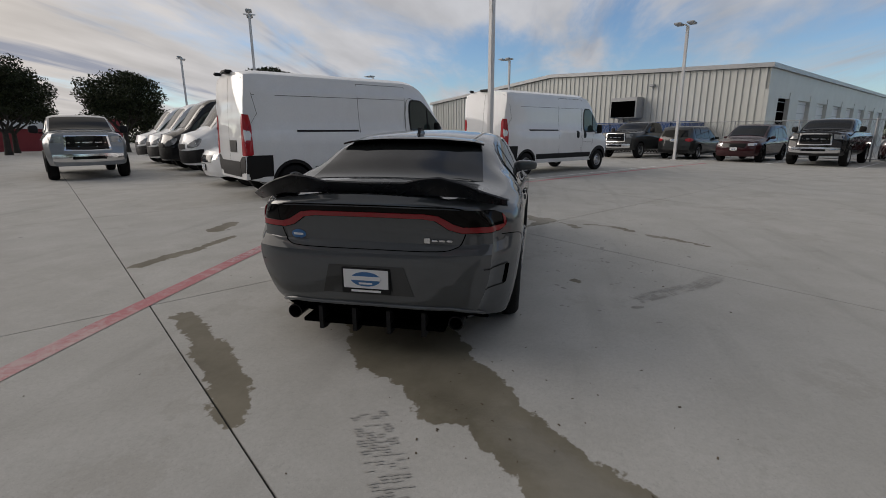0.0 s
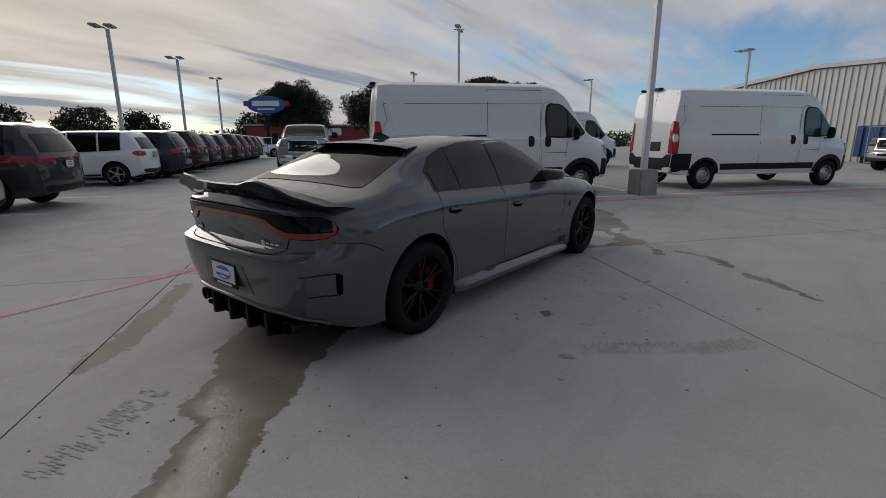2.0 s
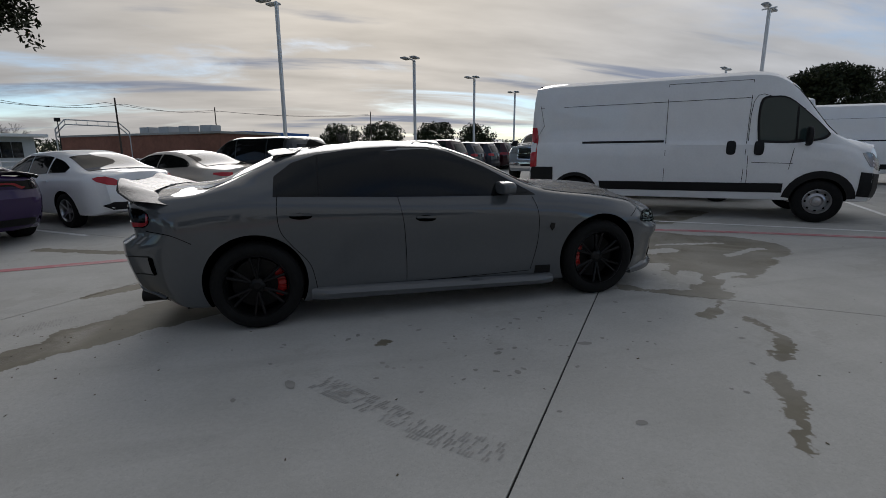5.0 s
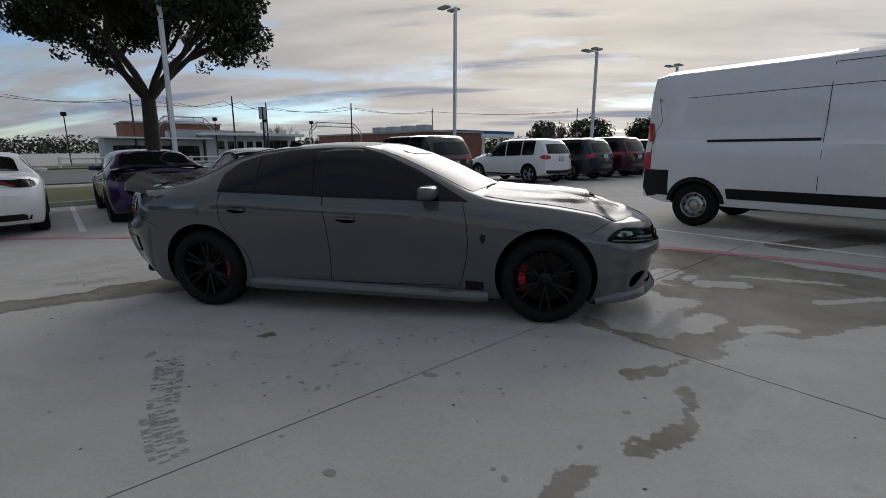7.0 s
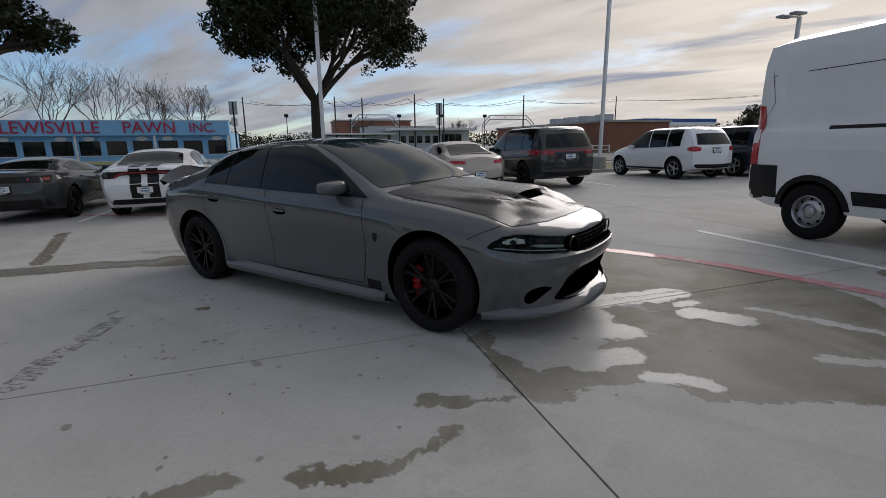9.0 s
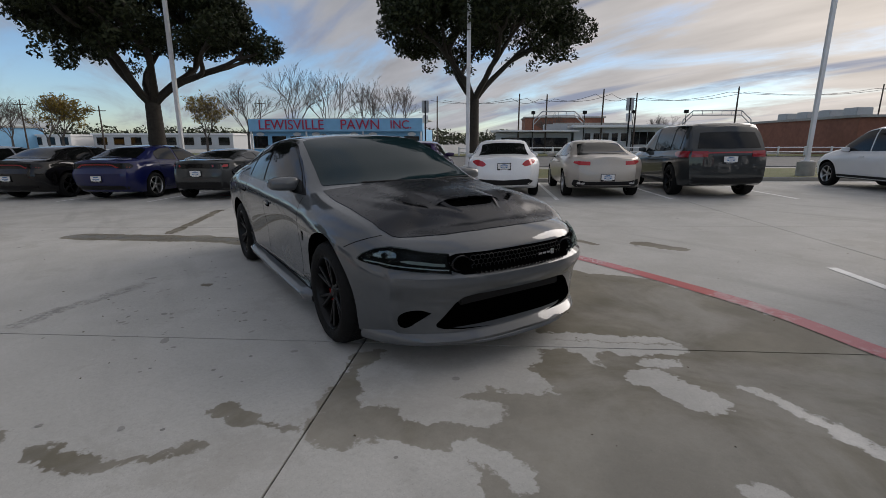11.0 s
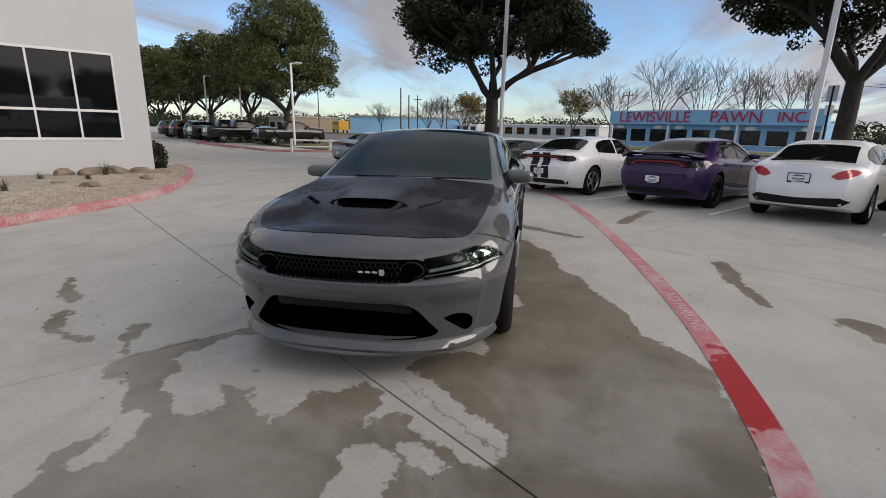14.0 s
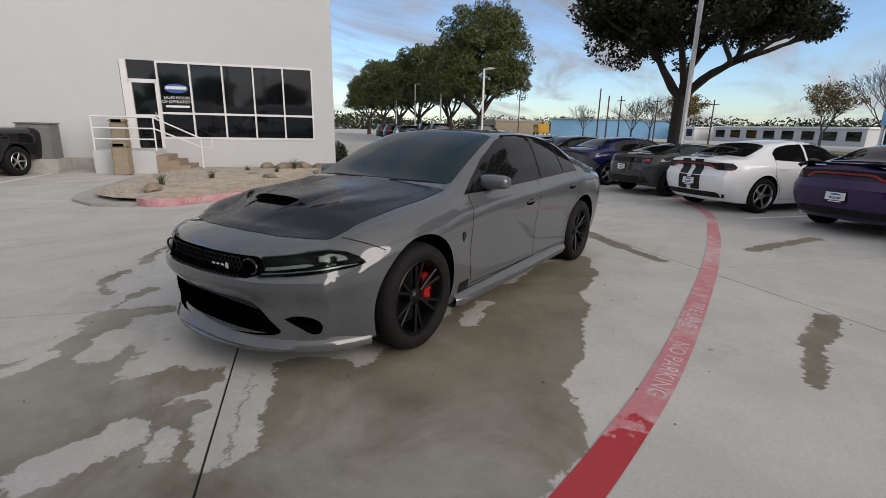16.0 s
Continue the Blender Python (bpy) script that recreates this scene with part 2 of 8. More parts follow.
def concrete():
    """Brushed concrete with broad stains, hairline scuffs and the wet patches, in world metres."""
    m = bpy.data.materials.new("concrete")
    m.use_nodes = True
    nt = m.node_tree
    n, ln = nt.nodes, nt.links
    p = n["Principled BSDF"]
    geo = n.new("ShaderNodeNewGeometry")

    def node(kind, **ins):
        x = n.new(kind)
        for k, v in ins.items():
            key = k.replace("_", " ")
            if isinstance(v, bpy.types.NodeSocket):
                ln.new(v, x.inputs[key])
            else:
                x.inputs[key].default_value = v
        return x

    def mt(op, a, b=None, c=None, clamp=False):
        x = n.new("ShaderNodeMath")
        x.operation, x.use_clamp = op, clamp
        for i, v in enumerate((a, b, c)):
            if v is None:
                continue
            if isinstance(v, (int, float)):
                x.inputs[i].default_value = v
            else:
                ln.new(v, x.inputs[i])
        return x.outputs[0]

    def ramp(v, a, b, lo=0.0, hi=1.0):
        x = node("ShaderNodeMapRange", Value=v, From_Min=a, From_Max=b, To_Min=lo, To_Max=hi)
        x.interpolation_type = "SMOOTHSTEP"
        return x.outputs[0]

    def mixc(f, a, b):
        x = n.new("ShaderNodeMix")
        x.data_type = "RGBA"
        for s, v in (("Factor", f), ("A", a), ("B", b)):
            if isinstance(v, bpy.types.NodeSocket):
                ln.new(v, x.inputs[s])
            else:
                x.inputs[s].default_value = v
        return x.outputs["Result"]
    pos = geo.outputs["Position"]
    # warped place, for ragged outlines
    w1 = node("ShaderNodeTexNoise", Vector=pos, Scale=2.6, Detail=7.0, Roughness=0.62)
    off = n.new("ShaderNodeVectorMath")
    off.operation = "MULTIPLY_ADD"
    ln.new(w1.outputs["Color"], off.inputs[0])
    off.inputs[1].default_value, off.inputs[2].default_value = (0.24, 0.24, 0), (-0.195, -0.195, 0)
    flat = n.new("ShaderNodeVectorMath")
    flat.operation = "MULTIPLY_ADD"
    ln.new(pos, flat.inputs[0])
    flat.inputs[1].default_value = (1, 1, 0)
    ln.new(off.outputs[0], flat.inputs[2])
    w2 = node("ShaderNodeTexNoise", Vector=pos, Scale=15.0, Detail=5.0, Roughness=0.6)
    rag = n.new("ShaderNodeVectorMath")
    rag.operation = "MULTIPLY_ADD"
    ln.new(w2.outputs["Color"], rag.inputs[0])
    rag.inputs[1].default_value = (0.15, 0.15, 0)
    ln.new(flat.outputs[0], rag.inputs[2])
    here = rag.outputs[0]
    best = dry = thread = None
    for x0, y0, x1, y1, r in WET + DRY + THREAD:
        dx, dy = x1 - x0, y1 - y0
        l2 = dx * dx + dy * dy
        d = n.new("ShaderNodeVectorMath")
        d.operation = "SUBTRACT"
        ln.new(here, d.inputs[0])
        d.inputs[1].default_value = (x0, y0, 0)
        dot = n.new("ShaderNodeVectorMath")
        dot.operation = "DOT_PRODUCT"
        ln.new(d.outputs[0], dot.inputs[0])
        dot.inputs[1].default_value = (dx / l2, dy / l2, 0)
        k = mt("MAXIMUM", mt("MINIMUM", dot.outputs["Value"], 1.0), 0.0)
        near = n.new("ShaderNodeVectorMath")
        near.operation = "SCALE"
        near.inputs[0].default_value = (dx, dy, 0)
        ln.new(k, near.inputs["Scale"])
        dist = n.new("ShaderNodeVectorMath")
        dist.operation = "DISTANCE"
        ln.new(d.outputs[0], dist.inputs[0])
        ln.new(near.outputs[0], dist.inputs[1])
        depth = mt("SUBTRACT", r, dist.outputs["Value"])
        if (x0, y0, x1, y1, r) in DRY:
            dry = depth if dry is None else mt("MAXIMUM", dry, depth)
        elif (x0, y0, x1, y1, r) in THREAD:
            thread = depth if thread is None else mt("MAXIMUM", thread, depth)
        else:
            best = depth if best is None else mt("MAXIMUM", best, depth)
    dry = mt("MINIMUM", dry, mt("MULTIPLY", thread, -1.0))
    washed = ramp(dry, -0.008, 0.012)
    best = mt("MINIMUM", best, mt("MULTIPLY", dry, -1.0))
    wet = ramp(best, -0.008, 0.012)
    # standing water only in the runnel behind the car
    place = node("ShaderNodeSeparateXYZ", Vector=pos)
    film = mt("MULTIPLY", ramp(best, 0.03, 0.16), mt("MULTIPLY", ramp(place.outputs[0], -2.75, -2.95), ramp(place.outputs[1], 0.1, -0.1)))
    # base colour
    fine = node("ShaderNodeTexNoise", Vector=pos, Scale=42.0, Detail=6.0, Roughness=0.7)
    mid = node("ShaderNodeTexNoise", Vector=pos, Scale=1.3, Detail=8.0, Roughness=0.65)
    broad = node("ShaderNodeTexNoise", Vector=pos, Scale=0.16, Detail=5.0)
    c = mixc(ramp(mid.outputs[0], 0.35, 0.68), (0.415, 0.405, 0.375, 1), (0.515, 0.505, 0.475, 1))
    c = mixc(ramp(broad.outputs[0], 0.35, 0.65, 0.0, 0.5), c, (0.43, 0.43, 0.41, 1))
    c = mixc(ramp(fine.outputs[0], 0.3, 0.75, 0.0, 0.38), c, (0.32, 0.315, 0.295, 1))
    grit = node("ShaderNodeTexNoise", Vector=pos, Scale=150.0, Detail=3.0, Roughness=0.7)
    c = mixc(ramp(grit.outputs[0], 0.56, 0.7, 0.0, 0.5), c, (0.25, 0.245, 0.23, 1))
    c = mixc(ramp(grit.outputs[0], 0.42, 0.3, 0.0, 0.45), c, (0.62, 0.61, 0.58, 1))
    pock = node("ShaderNodeTexNoise", Vector=pos, Scale=11.0, Detail=6.0, Roughness=0.75)
    c = mixc(ramp(pock.outputs[0], 0.58, 0.72, 0.0, 0.35), c, (0.29, 0.283, 0.262, 1))
    # drips: scattered small damp spots
    vor = n.new("ShaderNodeTexVoronoi")
    ln.new(pos, vor.inputs["Vector"])
    vor.inputs["Scale"].default_value, vor.inputs["Randomness"].default_value = 2.3, 1.0
    size = node("ShaderNodeSeparateColor", Color=vor.outputs["Color"])
    spot = mt("MULTIPLY", mt("LESS_THAN", vor.outputs["Distance"], mt("MULTIPLY", size.outputs[1], 0.085)), mt("GREATER_THAN", size.outputs[0], 0.6))
    patch = ramp(mid.outputs[0], 0.46, 0.56)
    c = mixc(mt("MULTIPLY", mt("MULTIPLY", spot, patch), 0.75), c, (0.15, 0.147, 0.138, 1))
    # tyre scuffs: stretched noise in the driving direction
    mp = n.new("ShaderNodeMapping")
    mp.inputs["Rotation"].default_value, mp.inputs["Scale"].default_value = (0, 0, radians(12)), (0.25, 2.2, 1)
    ln.new(pos, mp.inputs[0])
    scuff = node("ShaderNodeTexNoise", Vector=mp.outputs[0], Scale=1.1, Detail=5.0)
    c = mixc(ramp(scuff.outputs[0], 0.55, 0.75, 0.0, 0.3), c, (0.24, 0.232, 0.212, 1))
    # brown water stains with ragged rims
    stain = node("ShaderNodeTexNoise", Vector=pos, Scale=0.55, Detail=9.0, Roughness=0.72)
    c = mixc(ramp(stain.outputs[0], 0.56, 0.60, 0.0, 0.22), c, (0.27, 0.25, 0.215, 1))
    dark = mixc(ramp(mid.outputs[0], 0.3, 0.7), (0.13, 0.117, 0.086, 1), (0.215, 0.196, 0.15, 1))
    # thinner, half-dried places inside the patches
    dry = node("ShaderNodeTexNoise", Vector=pos, Scale=0.9, Detail=6.0, Roughness=0.62, Distortion=0.6)
    along = node("ShaderNodeSeparateXYZ", Vector=pos)
    thin = mt("MULTIPLY", ramp(along.outputs[0], 0.5, 2.5), ramp(dry.outputs[0], 0.40, 0.60, 0.0, 0.32))
    c = mixc(mt("MULTIPLY", wet, mt("SUBTRACT", 1.0, thin)), c, dark)
    ln.new(c, p.inputs["Base Color"])
    rough = mt("MULTIPLY_ADD", wet, -0.18, 0.8)
    rough = mt("MULTIPLY_ADD", film, -0.30, rough)
    rough = mt("MULTIPLY_ADD", washed, -0.42, rough)
    ln.new(rough, p.inputs["Roughness"])
    ln.new(mt("MULTIPLY_ADD", film, 0.4, 0.2), p.inputs["Specular IOR Level"])
    bp = node("ShaderNodeBump", Height=fine.outputs[0], Distance=0.004)
    ln.new(mt("MULTIPLY_ADD", film, 0.6, 0.25), bp.inputs["Strength"])
    ln.new(bp.outputs[0], p.inputs["Normal"])
    return m


CONCRETE = concrete()
JOINT = material("joint_sealant", (0.03, 0.03, 0.03), 0.8, vary=0.3, scale=20)
GREY = paint("grey_car_paint", (0.070, 0.076, 0.082), 0.0, 0.3)
GREY.node_tree.nodes["Principled BSDF"].inputs["Coat IOR"].default_value = 1.65
# darker copy of the grey paint: shade of the plate recess as colour
DEEPGREY = paint("shaded_grey_paint", (0.04, 0.042, 0.044), 0.0, 0.3)
SATIN = material("satin_black_film", (0.011, 0.012, 0.015), 0.26, vary=0.06, scale=5, spec=0.32)
BLACK = material("gloss_black_plastic", (0.003, 0.003, 0.0035), 0.12, vary=0.1, scale=20, spec=0.35)
TRIM = material("black_trim", (0.007, 0.007, 0.008), 0.55, vary=0.3, scale=40, bump=0.1, spec=0.3)
# near-black without gloss: shade of openings and undersides put into the colour
VOID = material("cavity_shade_black", (0.0015, 0.0015, 0.0015), 1.0, vary=0.2, scale=10, spec=0.0)
RUBBER = material("tyre_rubber", (0.009, 0.009, 0.009), 0.75, vary=0.35, scale=30, bump=0.3, spec=0.2)
GLASS = glass("tinted_glass", (0.006, 0.007, 0.007), alpha=0.985)
SCREEN = glass("windscreen_glass", (0.008, 0.020, 0.024), alpha=0.985, spec=0.18)
CLEAR = glass("clear_lens", (0.006, 0.006, 0.006), alpha=0.13, spec=0.3)
LIGHTBAR = material("white_light_guide", (0.45, 0.46, 0.47), 0.3, vary=0.05)
LAMPBLACK = material("smoked_lens", (0.0015, 0.0012, 0.0014), 0.08, vary=0.1, scale=20, spec=0.16)
CHROME = material("chrome", (0.75, 0.75, 0.76), 0.12, 1.0, vary=0.05)
SILVER = material("silver_alloy", (0.5, 0.5, 0.51), 0.3, 1.0, vary=0.15, scale=20)
BLACKRIM = material("black_alloy", (0.005, 0.005, 0.0055), 0.3, vary=0.2, scale=20, spec=0.25)
RED_LENS = paint("red_lens", (0.27, 0.012, 0.018), 0.0, 0.15)
RED_CALIPER = paint("red_caliper", (0.36, 0.012, 0.01), 0.0, 0.35)
WHITE = paint("white_car_paint", (0.80, 0.81, 0.82), 0.0, 0.3)
PLATE_WHITE = material("white_plate", (0.75, 0.75, 0.75), 0.4, vary=0.05)
PLATE_BLUE = material("blue_print", (0.05, 0.16, 0.36), 0.4, vary=0.1)
STEEL = material("brake_steel", (0.03, 0.03, 0.03), 0.5, 1.0, vary=0.2)

# ---- mesh helpers ----


def part(name, bm, mat, parent, label="", smooth=False, mats=None):
    me = bpy.data.meshes.new(name)
    if isinstance(bm, bmesh.types.BMesh):
        bm.to_mesh(me)
        bm.free()
    else:
        me = bm
        me.name = name
    if smooth:
        me.polygons.foreach_set("use_smooth", [True] * len(me.polygons))
        me.set_sharp_from_angle(angle=radians(smooth if smooth is not True else 40))
    if not me.materials:
        for m in mats or [mat]:
            me.materials.append(m)
    ob = new(name, me)
    ob.parent = parent
    if label:
        tagged(ob, label)
    return ob


def thing(name, label, category, m=None, group="", kind=""):
    e = new(name)
    e.empty_display_size = 0.2
    if m is not None:
        e.matrix_basis = m
    return tagged(e, label, category, group, kind)


def solo(name, bm, mat, label, category, m=None, group="", kind="", smooth=False, mats=None):
    ob = part(name, bm, mat, None, "", smooth, mats)
    if m is not None:
        ob.matrix_basis = m
    return tagged(ob, label, category, group, kind)


def height(x, y):
    """The ground: the lot's plane near by, level far off."""
    return (0.021 * x + 0.0122 * y) / (1 + (x * x + y * y) / 500.0)


def stand(x, y, yaw=0.0, z=0.0, level=False):
    """The pose of a thing that stands on the ground at x, y, heading yaw degrees from +x."""
    e = 0.05
    gx, gy = (height(x + e, y) - height(x - e, y)) / (2 * e), (height(x, y + e) - height(x, y - e)) / (2 * e)
    tilt = Matrix.Identity(4) if level else Vector((0, 0, 1)).rotation_difference(Vector((-gx, -gy, 1))).to_matrix().to_4x4()
    return Matrix.Translation((x, y, height(x, y))) @ tilt @ pose(0, 0, z, 0, 0, yaw)


GRID = radians(-38.7)


def uv(u, v):
    """The lot's grid: u across the stalls, v along the row."""
    return u * math.cos(GRID) - v * math.sin(GRID), u * math.sin(GRID) + v * math.cos(GRID)


def box(bm, size, at=(0, 0, 0), bevel=0.0, rot=None, seg=2):
    m = Matrix.Translation(at) @ (rot or Matrix.Identity(4)) @ Matrix.Diagonal((*size, 1))
    r = bmesh.ops.create_cube(bm, size=1, matrix=m)
    if bevel:
        bmesh.ops.bevel(bm, geom=list({e for v in r["verts"] for e in v.link_edges}), offset=bevel, segments=seg, affect="EDGES", clamp_overlap=True)
    return bm


def boxes(*args):
    bm = bmesh.new()
    for a in args:
        box(bm, *a)
    return bm


def rod(bm, p, q, r, n=10, r2=None):
    p, q = Vector(p), Vector(q)
    d = q - p
    m = Matrix.Translation((p + q) / 2) @ d.to_track_quat("Z", "Y").to_matrix().to_4x4()
    bmesh.ops.create_cone(bm, cap_ends=True, segments=n, radius1=r, radius2=r if r2 is None else r2, depth=d.length, matrix=m)
    return bm


def tube(points, r, n=8, closed=False):
    """One skin swept along a line; closed joins its ends."""
    bm = bmesh.new()
    pts = [Vector(p) for p in points]
    m = len(pts)
    rings = []
    side = None
    for i, p in enumerate(pts):
        d = (pts[(i + 1) % m] - pts[i - 1]) if closed else (pts[min(i + 1, m - 1)] - pts[max(i - 1, 0)])
        d.normalize()
        side = (side if side is not None else d.orthogonal())
        side = (side - d * side.dot(d)).normalized()
        up = d.cross(side)
        rings.append([bm.verts.new(p + (side * math.cos(2 * math.pi * k / n) + up * math.sin(2 * math.pi * k / n)) * r) for k in range(n)])
    for a, b in zip(rings, rings[1:] + (rings[:1] if closed else [])):
        for k in range(n):
            bm.faces.new((a[k], a[(k + 1) % n], b[(k + 1) % n], b[k]))
    if not closed:
        bm.faces.new(rings[0][::-1])
        bm.faces.new(rings[-1])
    bmesh.ops.recalc_face_normals(bm, faces=bm.faces)
    return bm


def lathe(profile, n=40, closed=False):
    """Turn (radius, along) pairs round the y axis."""
    bm = bmesh.new()
    rings = [[bm.verts.new((r * math.cos(2 * math.pi * k / n), a, r * math.sin(2 * math.pi * k / n))) for k in range(n)] for r, a in profile]
    pairs = list(zip(rings, rings[1:])) + ([(rings[-1], rings[0])] if closed else [])
    for p, q in pairs:
        for k in range(n):
            bm.faces.new((p[k], p[(k + 1) % n], q[(k + 1) % n], q[k]))
    bmesh.ops.recalc_face_normals(bm, faces=bm.faces)
    return bm


def prism(poly, axis, a, b):
    """A polygon in the two other axes, drawn from a to b along the axis."""
    bm = bmesh.new()

    def at(p, d):
        v = [0, 0, 0]
        rest = [i for i in range(3) if i != axis]
        v[rest[0]], v[rest[1]], v[axis] = p[0], p[1], d
        return v
    lo, hi = [bm.verts.new(at(p, a)) for p in poly], [bm.verts.new(at(p, b)) for p in poly]
    bm.faces.new(lo), bm.faces.new(hi)
    k = len(poly)
    for i in range(k):
        bm.faces.new((lo[i], lo[(i + 1) % k], hi[(i + 1) % k], hi[i]))
    bmesh.ops.recalc_face_normals(bm, faces=bm.faces)
    return bm


def smooth_line(points, steps=6):
    """Catmull-Rom through points of any size."""
    pts = [Vector(p) for p in points]
    out = []
    for i in range(len(pts) - 1):
        a, b, c, d = pts[max(i - 1, 0)], pts[i], pts[i + 1], pts[min(i + 2, len(pts) - 1)]
        for s in range(steps):
            t = s / steps
            out.append(0.5 * ((2 * b) + (c - a) * t + (2 * a - 5 * b + 4 * c - d) * t * t + (3 * b - a - 3 * c + d) * t ** 3))
    out.append(pts[-1])
    return out


def interp(table, x):
    xs, ys = zip(*table)
    return float(np.interp(x, xs, ys))


def ease(table, x):
    """Smooth (Hermite) reading of a table of (x, y), x rising."""
    xs, ys = [t[0] for t in table], [t[1] for t in table]
    if x <= xs[0]:
        return ys[0]
    if x >= xs[-1]:
        return ys[-1]
    i = max(k for k in range(len(xs) - 1) if xs[k] <= x)

    def slope(k):
        if k in (0, len(xs) - 1):
            return 0 if len(xs) < 3 else ((ys[1] - ys[0]) / (xs[1] - xs[0]) if k == 0 else (ys[-1] - ys[-2]) / (xs[-1] - xs[-2]))
        a, b = (ys[k] - ys[k - 1]) / (xs[k] - xs[k - 1]), (ys[k + 1] - ys[k]) / (xs[k + 1] - xs[k])
        return 0 if a * b <= 0 else 2 * a * b / (a + b)
    h = xs[i + 1] - xs[i]
    t = (x - xs[i]) / h
    a, b = slope(i), slope(i + 1)
    return ys[i] * (1 + 2 * t) * (1 - t) ** 2 + h * a * t * (1 - t) ** 2 + ys[i + 1] * t * t * (3 - 2 * t) + h * b * t * t * (t - 1)

# ---- vehicles ----
from mathutils.bvhtree import BVHTree


def ring_spline(ctrl, sub):
    """Catmull-Rom through a half section, sub points a span."""
    pts = [Vector((*c, 0)) for c in ctrl]
    ext = [Vector((-pts[1].x, pts[1].y, 0))] + pts + [Vector((-pts[-2].x, pts[-2].y, 0))]
    out = []
    for i in range(1, len(ext) - 2):
        a, b, c, d = ext[i - 1], ext[i], ext[i + 1], ext[i + 2]
        for s in range(sub):
            t = s / sub
            p = 0.5 * ((2 * b) + (c - a) * t + (2 * a - 5 * b + 4 * c - d) * t * t + (3 * b - a - 3 * c + d) * t ** 3)
            out.append((max(p.x, 0.0), p.y))
    out.append((pts[-1].x, pts[-1].y))
    return out


def section(s, x, sub):
    zt, zb, w, zf = ease(s["top"], x), ease(s["belt"], x), ease(s["half"], x), ease(s["bottom"], x)
    g = min(max((zt - zb - 0.04) / 0.22, 0.0), 1.0)
    g = g * g * (3 - 2 * g)
    drop = s.get("crown", 0.07)
    tuck = ease(s["tuck"], x) if "tuck" in s else 0.95
    zh = min(zb, zt - drop)
    rw = ease(s["roofw"], x)
    p6 = (w * (0.90 + 0.035 * g), zh + (zb - zh) * g)
    hood7, hood8, hood9 = (w * 0.80, zt - drop * 0.55), (w * 0.60, zt - drop * 0.28), (w * 0.32, zt - drop * 0.07)
    rail = (rw, zt - s.get("rail", 0.055))
    glass7 = (p6[0] + (rail[0] - p6[0]) * 0.5 + 0.025, p6[1] + (rail[1] - p6[1]) * 0.5)
    glass9 = (rw * 0.55, zt - 0.012)

    def mixp(a, b):
        return (a[0] + (b[0] - a[0]) * g, a[1] + (b[1] - a[1]) * g)
    side = zh + (zb - zh) * g
    sh = s.get("shoulder", 0.14)
    ctrl = [(0, zf), (w * 0.45, zf), (w * (tuck - 0.09), zf), (w * tuck, zf + 0.07), (w * (1 - (ease(s["scallop"], x) if "scallop" in s else s.get("waist", 0.012))), zf + (side - zf) * 0.45), (w, side - sh), p6,
            mixp(hood7, glass7), mixp(hood8, rail), mixp(hood9, glass9), (0, zt)]
    return ring_spline(ctrl, sub)


